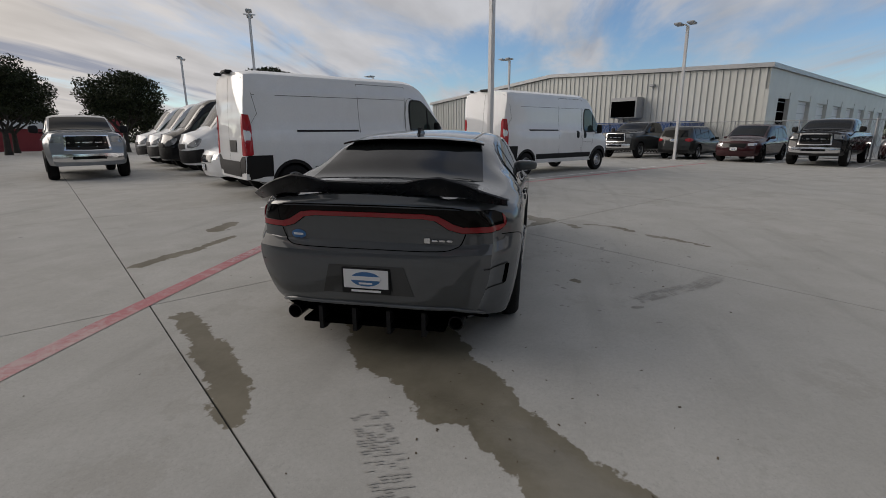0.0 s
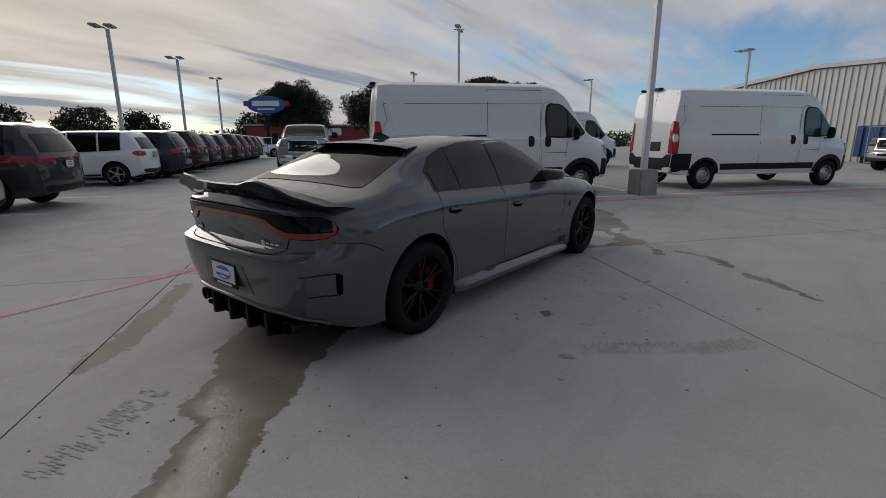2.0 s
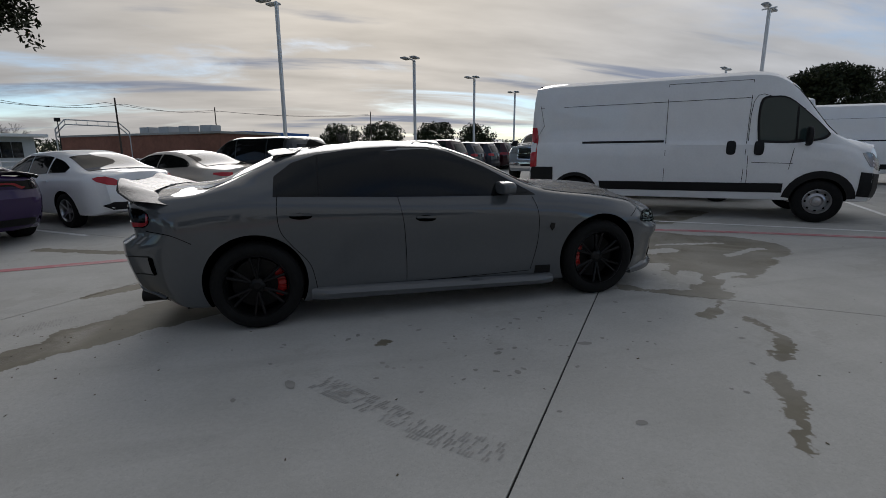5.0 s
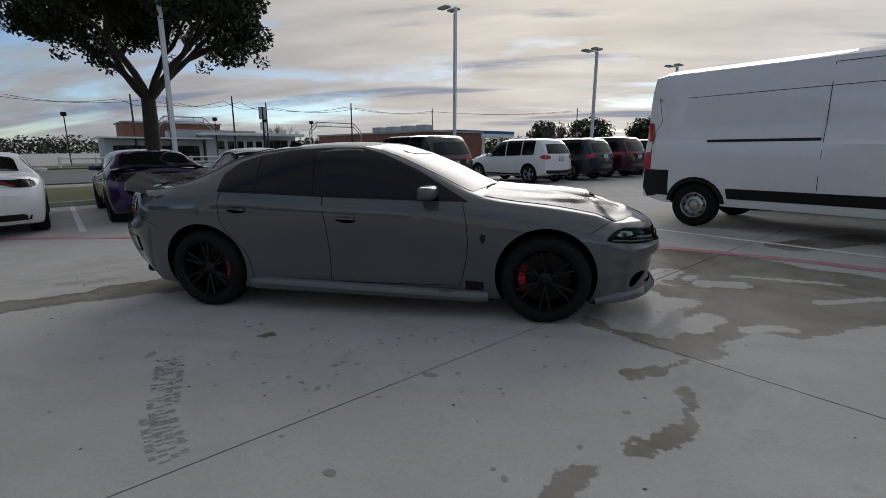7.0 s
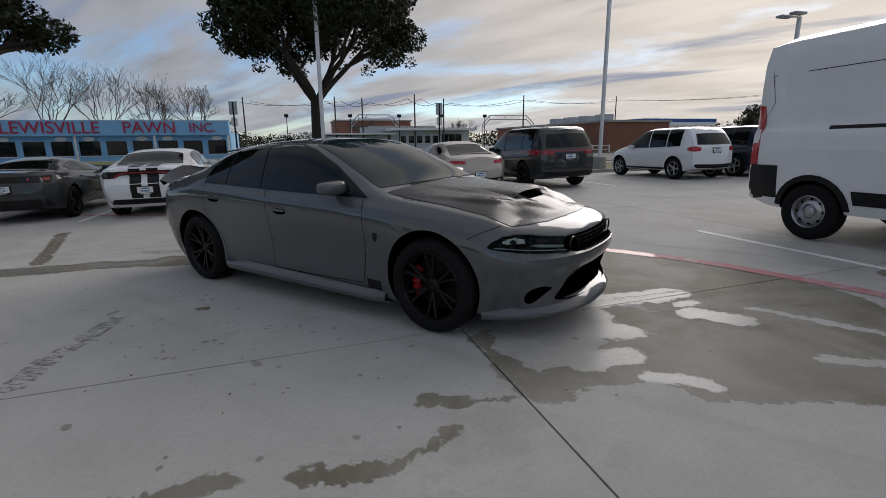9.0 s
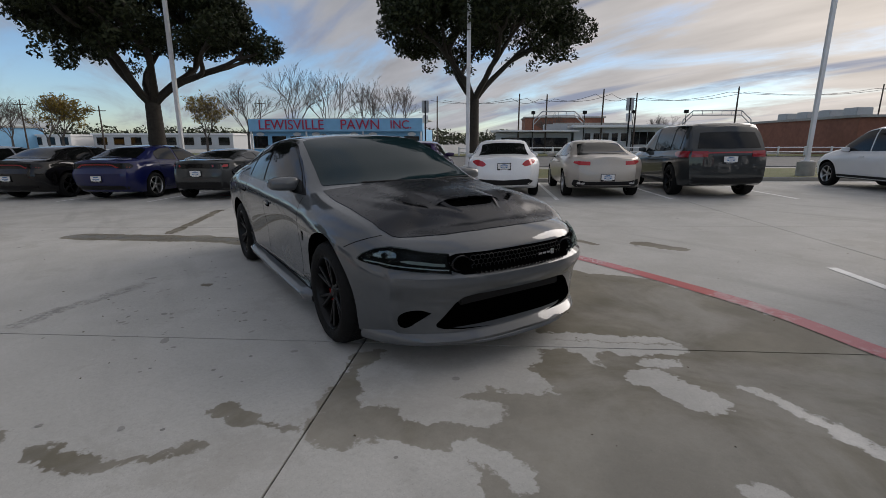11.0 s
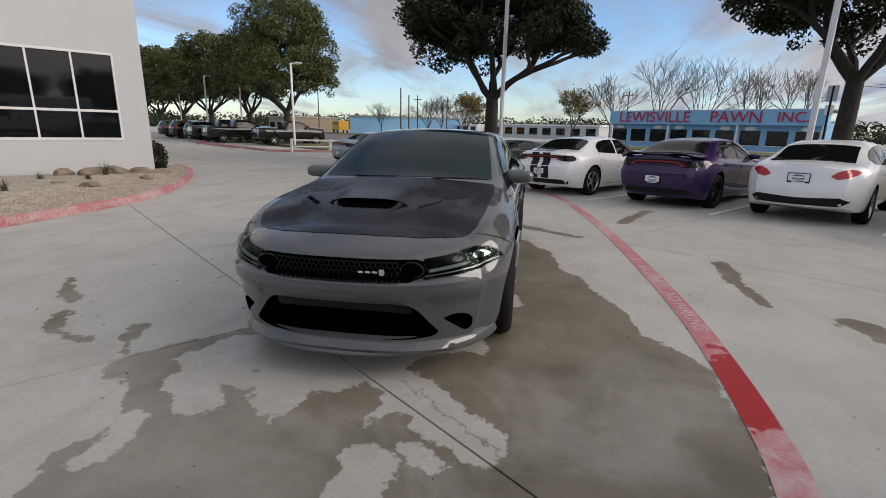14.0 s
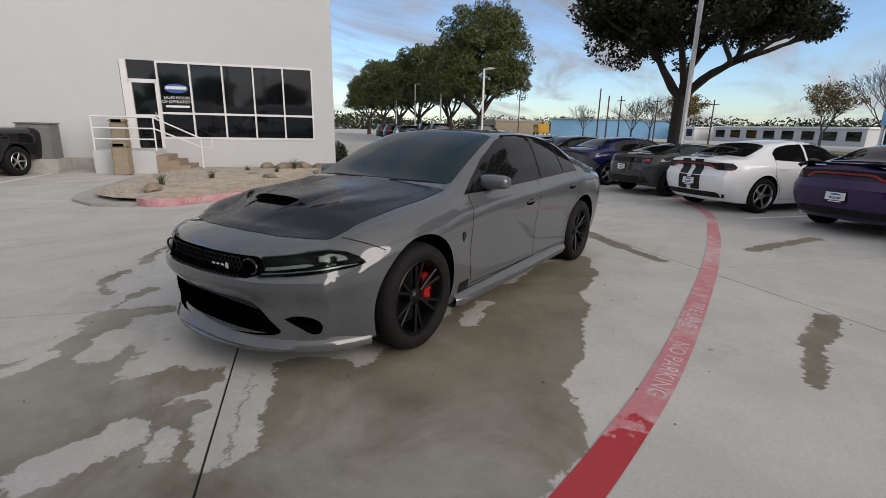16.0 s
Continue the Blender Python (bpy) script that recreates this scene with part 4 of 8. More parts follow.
def at_skin(bvh, axis, sign, a, b):
    """The skin's place and normal, seen along an axis."""
    rest = [i for i in range(3) if i != axis]
    o = Vector((0, 0, 0))
    o[rest[0]], o[rest[1]], o[axis] = a, b, 6 * sign
    way = Vector((0, 0, 0))
    way[axis] = -sign
    hit = bvh.ray_cast(o, way)
    return (hit[0], hit[1]) if hit[0] is not None else (None, None)


def honeycomb(bvh, poly_test, y0, y1, z0, z1, r, sign=1, lift=0.006, wire=0.0035):
    """A net of six-sided wires laid on the fascia."""
    bm = bmesh.new()
    dy, dz = r * math.sqrt(3), r * 1.5
    for row in range(int((z1 - z0) / dz) + 2):
        for col in range(int((y1 - y0) / dy) + 2):
            cy, cz = y0 + col * dy + (row % 2) * dy / 2, z0 + row * dz
            if not poly_test(cy, cz):
                continue
            pts = []
            for k in range(6):
                a = math.pi / 6 + k * math.pi / 3
                p, nrm = at_skin(bvh, 0, sign, cy + r * math.cos(a), cz + r * math.sin(a))
                if p is None:
                    break
                pts.append(p + nrm * lift)
            if len(pts) == 6:
                for k in range(6):
                    rod(bm, pts[k], pts[(k + 1) % 6], wire, 4)
    return bm


# the grey muscle sedan itself
INTAKE = sym([(0.0, 0.478), (0.33, 0.476), (0.41, 0.462), (0.46, 0.425), (0.56, 0.30), (0.555, 0.282), (0.52, 0.268), (0.42, 0.258), (0.0, 0.25)])
FOG = [(p.x, p.y) for p in smooth_line([(0.585, 0.372, 0), (0.64, 0.392, 0), (0.70, 0.382, 0), (0.735, 0.35, 0), (0.738, 0.305, 0), (0.72, 0.275, 0), (0.69, 0.278, 0), (0.65, 0.318, 0), (0.585, 0.372, 0)], 3)][:-1]
SCOOP = sym([(0.0, 1.87), (0.21, 1.865), (0.175, 1.94), (0.14, 1.965), (0.0, 1.97)])
REAR_VENT = [(-2.33, 0.49), (-2.31, 0.625), (-2.265, 0.635), (-2.285, 0.50)]
hero_spec = dict(FASTBACK)
hero_spec["caliper"] = RED_CALIPER
hero_spec["seams"] = FASTBACK["seams"][:4] + [([(2.03, 0.815), (1.93, 0.775), (1.85, 0.735)], 1, 1), ([(-2.28, 0.84), (-2.1, 0.815), (-1.95, 0.74)], 1, 1)]
hero_spec["handles"] = []
hero_spec["cuts"] = [
    lambda: prism(INTAKE, 0, 2.30, 3.0),
    lambda: prism(FOG, 0, 2.19, 3.0), lambda: prism(flip(FOG), 0, 2.19, 3.0),
]
hero_spec["panels"] = [
    ("window_surround", BLACK, SURROUND, 1, 1),
    ("windscreen", SCREEN, both(SCREEN_TOP), 2, 1),
    ("rear_screen", GLASS, both(BACK_TOP), 2, 1),
    ("tail_panel", LAMPBLACK, sym([(0.0, 1.025), (0.45, 1.02), (0.66, 1.012), (0.66, 0.862), (0.60, 0.862), (0.52, 0.885), (0.43, 0.945), (0.36, 0.955), (0.0, 0.957)]), 0, -1),
    # diffuser and grille: flat black sheets, their dark depth put into the colour
    ("diffuser", VOID, sym([(0.0, 0.365), (0.56, 0.36), (0.64, 0.335), (0.70, 0.28), (0.72, 0.243), (0.0, 0.243)]), 0, -1),
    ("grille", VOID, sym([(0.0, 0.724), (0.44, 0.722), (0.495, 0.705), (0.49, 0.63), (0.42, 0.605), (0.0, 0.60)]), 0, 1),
    ("badge", BLACK, [(0.885, 0.255), (0.885, 0.33), (1.035, 0.325), (1.035, 0.25)], 1, 1),
]
hero, HB = make_car("muscle_sedan", "dark grey glossy four-door muscle sedan with satin black hood", hero_spec, GREY, stand(0, 0, 0), fine=True, category="car")


def loft_strip(rows):
    """Quads between rows of points."""
    bm = bmesh.new()
    vs = [[bm.verts.new(p) for p in row] for row in rows]
    for a, b in zip(vs, vs[1:]):
        for k in range(len(a) - 1):
            bm.faces.new((a[k], a[k + 1], b[k + 1], b[k]))
    return bm


# side windows on the gloss surround
for sg in (1, -1):
    for nm, poly in (("front_side_window", FRONT_WINDOW), ("rear_side_window", REAR_WINDOW)):
        bm = lay(HB, poly, 1, 1, 0.009, 0.06)
        part(nm, bm if sg > 0 else mirror(bm), GLASS, hero, smooth=30)
    bm = lay(HB, [(-1.0, 1.06), (-1.0, 1.345), (-0.985, 1.348), (-0.985, 1.06)], 1, 1, 0.012)
    part("quarter_bar", bm if sg > 0 else mirror(bm), TRIM, hero)
# red light strip round the tail
for sg in (1, -1):
    low = [(0.0, 0.962), (0.36, 0.960), (0.44, 0.947), (0.52, 0.892), (0.60, 0.868), (0.66, 0.868)]
    high = [(0.66, 0.905), (0.61, 0.905), (0.55, 0.925), (0.46, 0.978), (0.37, 0.990), (0.0, 0.991)]
    bm = lay(HB, low + high, 0, -1, 0.010, 0.05)
    part("tail_light_strip", bm if sg > 0 else mirror(bm), RED_LENS, hero, "red tail light strip", smooth=30)
    rear = (-2.0, 0.40, -1)
    bm = wrap(HB, rear, [(28, 1.012), (40, 1.004), (52, 0.996), (60, 0.97), (63, 0.93)], [(28, 0.862), (40, 0.862), (55, 0.866), (61, 0.89), (63, 0.92)], 0.005, 0.008)
    part("tail_lamp", bm if sg > 0 else mirror(bm), LAMPBLACK, hero, smooth=30)
    bm = wrap(HB, rear, [(29, 0.905), (40, 0.905), (52, 0.902), (59, 0.905)], [(29, 0.868), (40, 0.868), (54, 0.872), (59, 0.885)], 0.010, 0.006)
    part("tail_light_return", bm if sg > 0 else mirror(bm), RED_LENS, hero, smooth=30)
    bm = wrap(HB, rear, [(59, 0.97), (61.5, 0.945)], [(59, 0.885), (61.5, 0.905)], 0.010, 0.006, 3, 4)
    part("tail_light_end", bm if sg > 0 else mirror(bm), RED_LENS, hero, smooth=30)
    # pull handles over flat black patches: the cups' shade put into the colour
    for hx, hz in ((-1.145, 0.905), (-0.13, 0.828)):
        cup = [(hx + 0.088 * math.cos(a), hz + 0.027 * math.sin(a) - 0.05 * 0.088 * math.cos(a)) for a in [k * math.pi / 10 for k in range(20)]]
        bm = lay(HB, cup, 1, 1, 0.003, 0.05)
        part("handle_cup", bm if sg > 0 else mirror(bm), VOID, hero, smooth=30)
        bm = lay(HB, [(hx - 0.085, hz + 0.008), (hx - 0.08, hz + 0.027), (hx + 0.08, hz + 0.02), (hx + 0.085, hz - 0.001)], 1, 1, 0.022, 0.05, 0.016)
        part("door_handle", bm if sg > 0 else mirror(bm), GREY, hero, smooth=30)
    # side skirt
    rows = []
    for k in range(25):
        x = -1.11 + 2.18 * k / 24
        e = min(1.0, min(x + 1.12, 1.08 - x) / 0.05)
        zt, zb = 0.284 - 0.028 * (x + 1.1), 0.185 - 0.02 * (x + 1.1)
        rows.append([(x, sg * (0.88 + 0.018 * e), zt + 0.02), (x, sg * (0.90 + 0.045 * e), zt - 0.005), (x, sg * (0.905 + 0.057 * e), zt - 0.03), (x, sg * (0.90 + 0.05 * e), zb + 0.02), (x, sg * (0.88 + 0.03 * e), zb), (x, sg * 0.80, zb)])
    part("side_skirt", loft_strip(rows), GREY, hero, smooth=40)
    # rear bumper vent: a flat black patch, its inner shade coloured in
    bm = wrap(HB, rear, [(58.5, 0.635), (60.5, 0.645), (63, 0.635)], [(58.5, 0.52), (60.5, 0.495), (62, 0.505)], 0.004, 0.006, 8, 4)
    part("bumper_vent", bm if sg > 0 else mirror(bm), VOID, hero)
    # creases as thin dark strips: the folds' shade painted, the skin stays smooth
    bm = wrap(HB, rear, [(36, 0.648), (60, 0.652)], [(36, 0.643), (60, 0.642)], 0.004, 0.004, 12, 1)
    part("vent_crease_shade", bm if sg > 0 else mirror(bm), TRIM, hero)
    bm = wrap(HB, rear, [(40, 0.502), (60, 0.502)], [(40, 0.498), (60, 0.494)], 0.004, 0.004, 12, 1)
    part("vent_crease_shade", bm if sg > 0 else mirror(bm), TRIM, hero)
    # fender emblem
    bm = lay(HB, [(1.005, 0.69), (1.02, 0.725), (1.055, 0.72), (1.05, 0.68), (1.03, 0.65)], 1, 1, 0.006, 0.05)
    part("fender_emblem", bm if sg > 0 else mirror(bm), BLACK, hero)
    # headlamp wrapping the corner: dark housing, light bar, reflector, clear lens
    front = (1.80, 0.40, 1)
    bm = wrap(HB, front, [(8, 0.722), (20, 0.732), (34, 0.748), (46, 0.752), (58, 0.742), (66, 0.715), (69, 0.69)], [(8, 0.612), (20, 0.622), (34, 0.633), (46, 0.642), (58, 0.655), (66, 0.670), (69, 0.68)], 0.004, 0.008)
    part("headlamp_housing", bm if sg > 0 else mirror(bm), LAMPBLACK, hero, smooth=30)
    bm = wrap(HB, front, [(11, 0.667), (22, 0.679), (33, 0.689), (37, 0.684)], [(11, 0.650), (22, 0.662), (33, 0.673), (37, 0.680)], 0.010, 0.006, 12, 2)
    part("running_light", bm if sg > 0 else mirror(bm), LIGHTBAR, hero, smooth=30)
    bm = wrap(HB, front, [(40, 0.722), (46, 0.732), (53, 0.728), (58, 0.712)], [(40, 0.700), (46, 0.694), (53, 0.694), (58, 0.702)], 0.010, 0.006, 12, 3)
    part("reflector", bm if sg > 0 else mirror(bm), CHROME, hero, smooth=30)
    for a0, a1 in ((24, 32), (46, 51.5)):
        am = (a0 + a1) / 2
        bm = wrap(HB, front, [(a0, 0.708), (am, 0.722), (a1, 0.712)], [(a0, 0.700), (am, 0.688), (a1, 0.698)], 0.014, 0.003, 8, 3)
        part("projector", bm if sg > 0 else mirror(bm), BLACK, hero, smooth=30)
    bm = wrap(HB, front, [(9, 0.634), (30, 0.653), (50, 0.666), (64, 0.68)], [(9, 0.628), (30, 0.647), (50, 0.660), (64, 0.674)], 0.010, 0.006, 16, 2)
    part("lamp_trim", bm if sg > 0 else mirror(bm), SILVER, hero, smooth=30)
    bm = wrap(HB, front, [(8, 0.722), (20, 0.732), (34, 0.748), (46, 0.752), (58, 0.742), (66, 0.715), (69, 0.69)], [(8, 0.612), (20, 0.622), (34, 0.633), (46, 0.642), (58, 0.655), (66, 0.670), (69, 0.68)], 0.018, 0.004)
    part("headlamp_lens", bm if sg > 0 else mirror(bm), CLEAR, hero, smooth=30)
    # inner duct by the lamp
    cy, cz = 0.425 * sg, 0.668
    p, nrm = at_skin(HB, 0, 1, cy, cz)
    ring = tube([(p.x + 0.012, cy + 0.062 * math.cos(a), cz + 0.042 * math.sin(a)) for a in [2 * math.pi * k / 20 for k in range(20)]], 0.007, 6, True)
    part("duct_ring", ring, BLACK, hero, smooth=40)
# grille nets
part("grille_net", honeycomb(HB, lambda y, z: abs(y) < 0.36 and 0.612 < z < 0.712, -0.36, 0.36, 0.615, 0.715, 0.017, wire=0.0024), TRIM, hero)
for sg in (1, -1):
    part("fog_net", boxes(*[((0.012, 0.15, 0.012), (2.16, 0.67 * sg, 0.285 + 0.022 * k), 0.002) for k in range(5)]), TRIM, hero)
# plain black panel gives the intake its shaded depth by colour
part("intake_black_panel", boxes(((0.01, 1.10, 0.225), (2.315, 0, 0.365))), VOID, hero)
part("bumper_beam", boxes(((0.03, 0.82, 0.07), (2.36, 0, 0.43), 0.01)), TRIM, hero)
# splitter lip following the nose
lip = []
for dx, z in ((-0.08, 0.235), (-0.03, 0.215), (0.0, 0.178), (-0.012, 0.155), (-0.16, 0.15)):
    row = []
    for k in range(49):
        q = math.sin((k / 48 * 2 - 1) * math.pi / 2)
        x = 1.45 + (2.50 - 1.45) * (1 - abs(0.95 * q) ** 2.6) ** (1 / 2.6)
        row.append((x + dx * (1 - 0.7 * abs(q) ** 6), 0.868 * q + (0.5 * dx * abs(q) ** 6 * (1 if q > 0 else -1)), z + 0.035 * (1 - q * q)))
    lip.append(row)
part("front_splitter", loft_strip(lip), GREY, hero, smooth=50)
# hood with its raised middle, scoop and louvred vents
SWOOSH = [(1.30, 0.72), (1.42, 0.69), (1.58, 0.64), (1.78, 0.575), (1.88, 0.47), (1.95, 0.36), (2.0, 0.27), (2.08, 0.19), (2.2, 0.14), (2.3, 0.12)]


def relief(x, y):
    """Height of the hood's pressing over the plain skin."""
    yb = interp(SWOOSH, x)
    edge = 0.012 + 0.10 * ease([(1.0, 1.0), (1.5, 0.5), (1.7, 0.0), (2.3, 0.0)], x)
    t = min(1.0, max(0.0, (yb - abs(y)) / edge))
    grow = ease([(1.0, 0.0), (1.2, 0.15), (1.7, 1.0), (2.0, 1.0), (2.25, 0.0), (2.4, 0.0)], x)
    dome = ease([(1.0, 0.0), (1.25, 0.7), (1.7, 1.0), (2.0, 0.5), (2.2, 0.0), (2.4, 0.0)], x) * (1 - min(1.0, max(0.0, (abs(y) - 0.27) / 0.12)) ** 2 * 1.0)
    # a ridge outboard of each louvred vent, steep towards the middle
    bank = ease([(1.0, 0.0), (1.5, 0.0), (1.75, 1.0), (1.9, 1.0), (2.03, 0.0), (2.4, 0.0)], x) * interp([(0, 0), (0.33, 0.0), (0.47, 1.0), (0.52, 0.9), (0.72, 0.0), (1.0, 0.0)], abs(y))
    return 0.016 * t * t * (3 - 2 * t) * grow + 0.014 * max(0.0, dome) + 0.024 * bank


hood_bm = lay(HB, both([(1.06, 0.0), (1.05, 0.45), (1.02, 0.745), (1.35, 0.765), (1.75, 0.75), (1.96, 0.725), (2.05, 0.68), (2.14, 0.58), (2.23, 0.42), (2.28, 0.2), (2.29, 0.0)]), 2, 1, 0.004, 0.028)
for v in hood_bm.verts:
    v.co.z += relief(v.co.x, v.co.y)
part("hood", hood_bm, SATIN, hero, "satin black hood with scoop and louvres", smooth=40)


def on_hood(x, y, lift=0.0):
    p, nrm = at_skin(HB, 2, 1, x, y)
    return Vector((x, y, p.z + relief(x, y) + 0.004 + lift))


# scoop mouth: black patch on the hood, the opening's shade put into colour
mouth = lay(HB, [(a, b) for b, a in SCOOP], 2, 1, 0.006, 0.05)
for v in mouth.verts:
    v.co.z += relief(v.co.x, v.co.y)
part("scoop_mouth", mouth, VOID, hero)
rows = []
for k in range(33):
    y = -0.27 + 0.54 * k / 32
    f = max(0.0, 1 - (abs(y) / 0.27) ** 5)
    row = []
    for x in (1.42, 1.55, 1.68, 1.80, 1.87, 1.90, 1.885):
        p = on_hood(x, y, 0.001)
        t = (x - 1.42) / 0.48
        row.append((x, y, p.z + (0.036 * f * min(1.0, t) ** 1.6 if x != 1.885 else 0.018 * f)))
    rows.append(row)
part("hood_scoop", loft_strip(rows), SATIN, hero, smooth=50)
for sg in (1, -1):
    side = loft_strip([[tuple(on_hood(1.865, 0.222 * sg, 0.03)), tuple(on_hood(1.95, 0.19 * sg, 0.012)), tuple(on_hood(2.04, 0.15 * sg, 0.002))], [tuple(on_hood(1.865, 0.25 * sg, 0.012)), tuple(on_hood(1.95, 0.215 * sg, 0.004)), tuple(on_hood(2.05, 0.165 * sg, 0.0))]])
    part("scoop_side", side, SATIN, hero, smooth=40)
    # louvre slots: flat black strips, their shaded depth only coloured
    for k in range(9):
        t = k / 8
        x, y = 1.90 - 0.10 * t, (0.345 + 0.115 * t) * sg
        slot = loft_strip([[tuple(on_hood(x + 0.022, y - 0.003 * sg, 0.0025)), tuple(on_hood(x - 0.022, y - 0.009 * sg, 0.0025))], [tuple(on_hood(x + 0.022, y + 0.006 * sg, 0.0025)), tuple(on_hood(x - 0.022, y + 0.0, 0.0025))]])
        part("louvre_slot", slot, VOID, hero)
    # wiper
    part("wiper", tube([(1.055, (0.1 + 0.05) * sg + 0.1, 1.056), (1.035, 0.25 * sg + 0.1, 1.06), (1.01, 0.52 * sg + 0.1, 1.06)], 0.007, 6), TRIM, hero)
    part("exhaust_tip", lathe([(0.042, -0.1), (0.05, -0.1), (0.05, 0.08), (0.042, 0.08)], 20, True), BLACKRIM, hero).matrix_basis = pose(-2.385, 0.57 * sg, 0.262, 0, 0, 90)
def trunk_spoiler(root, rise, mat, label):
    """A spoiler along the deck's edge: raised ends, lower middle."""
    rows = []
    for k in range(41):
        y = -0.87 + 1.74 * k / 40
        a = abs(y)
        hgt = 1.075 + rise * (interp([(0, 1.185), (0.27, 1.19), (0.36, 1.215), (0.48, 1.225), (0.62, 1.185), (0.87, 1.075)], a) - 1.075)
        back = interp([(0, -2.53), (0.5, -2.53), (0.72, -2.47), (0.87, -2.33)], a)
        lead = interp([(0, -2.30), (0.5, -2.30), (0.87, -2.10)], a)
        zl = interp([(0, 1.135), (0.6, 1.11), (0.87, 1.035)], a)
        rows.append([(lead, y, zl), ((lead + back) / 2, y, (zl + hgt) / 2 + 0.004), (back, y, hgt), (back - 0.012, y, hgt - 0.008), (back + 0.03, y, hgt - 0.035), (back + 0.075, y, min(hgt - 0.05, zl - 0.02))])
    part("trunk_spoiler", loft_strip(rows), mat, root, label, smooth=40)


trunk_spoiler(hero, 1.0, SATIN, "satin black trunk spoiler")
# roof spoiler over the rear screen
visor = lay(HB, both([(-1.12, 0.0), (-1.13, 0.4), (-1.17, 0.57), (-1.34, 0.61), (-1.40, 0.4), (-1.41, 0.0)]), 2, 1, 0.010, 0.05, 0.014)
for v in visor.verts:
    v.co.z += 0.05 * max(0.0, min(1.0, (-1.15 - v.co.x) / 0.25)) ** 1.3
part("roof_spoiler", visor, BLACK, hero, "black roof spoiler", smooth=40)
fin = prism([(-1.10, 1.44), (-1.07, 1.50), (-1.03, 1.50), (-0.91, 1.455), (-0.92, 1.44)], 1, -0.014, 0.014)
part("antenna", fin, BLACK, hero)
# diffuser: black floor under the bumper with fins, and the bumper's lower lip
for y in (-0.36, -0.12, 0.12, 0.36):
    part("diffuser_fin", prism([(-2.50, 0.33), (-2.50, 0.165), (-2.44, 0.155), (-2.22, 0.17), (-2.2, 0.33)], 1, y - 0.014, y + 0.014), TRIM, hero)
# undertray and floor in cavity black: underside shade put into the colour
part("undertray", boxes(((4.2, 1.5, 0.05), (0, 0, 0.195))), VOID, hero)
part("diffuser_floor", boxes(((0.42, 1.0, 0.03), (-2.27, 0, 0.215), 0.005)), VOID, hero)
lip_line = []
for k in range(41):
    y = -0.73 + 1.46 * k / 40
    z = interp([(0.0, 0.378), (0.55, 0.372), (0.65, 0.345), (0.73, 0.27)], abs(y))
    p, nrm = at_skin(HB, 0, -1, y, z)
    lip_line.append(p + nrm * 0.004)
part("bumper_lip", tube(lip_line, 0.014, 8), GREY, hero, smooth=60)
# flat darker patch on the bumper: the recess's shade painted, no hollow
part("plate_recess_shade", lay(HB, sym([(0.0, 0.655), (0.25, 0.655), (0.31, 0.455), (0.0, 0.45)]), 0, -1, 0.003, 0.05, 0.004), DEEPGREY, hero)
plate_on(hero, HB, -1, 0.555, 0.0)
# badges without letters
for z, y0, y1, sgn, nm in ((0.655, 0.13, 0.285, 1, "grille_badge"), (0.815, -0.55, -0.36, -1, "trunk_badge")):
    bm = bmesh.new()
    n = 4
    for k in range(n):
        y = y0 + (y1 - y0) * (k + 0.5) / n
        p, nrm = at_skin(HB, 0, sgn, y, z)
        box(bm, (0.008, (y1 - y0) / n * 0.8, 0.012 if k < 3 else 0.034), (p.x + sgn * 0.012, y, z), 0.003)
    part(nm, bm, CHROME, hero)
oval = [(0.50 + 0.052 * math.cos(a), 0.82 + 0.03 * math.sin(a)) for a in [k * math.pi / 10 for k in range(20)]]
part("dealer_emblem", lay(HB, oval, 0, -1, 0.006, 0.05), PLATE_BLUE, hero, smooth=30)
bar = [(0.465, 0.813), (0.465, 0.827), (0.535, 0.827), (0.535, 0.813)]
part("emblem_print", lay(HB, bar, 0, -1, 0.009, 0.05), PLATE_WHITE, hero)
for line, axis, sg in (([(0.0, 0.755), (0.45, 0.757), (0.57, 0.775), (0.60, 0.80), (0.625, 0.86)], 0, -1), ([(0.0, 1.035), (0.5, 1.03), (0.62, 1.01)], 0, -1)):
    bm = seam(HB, line, axis, sg, 0.007, 0.002)
    part("trunk_gap", mirror(bm), VOID, hero)
    part("trunk_gap", bm, VOID, hero)

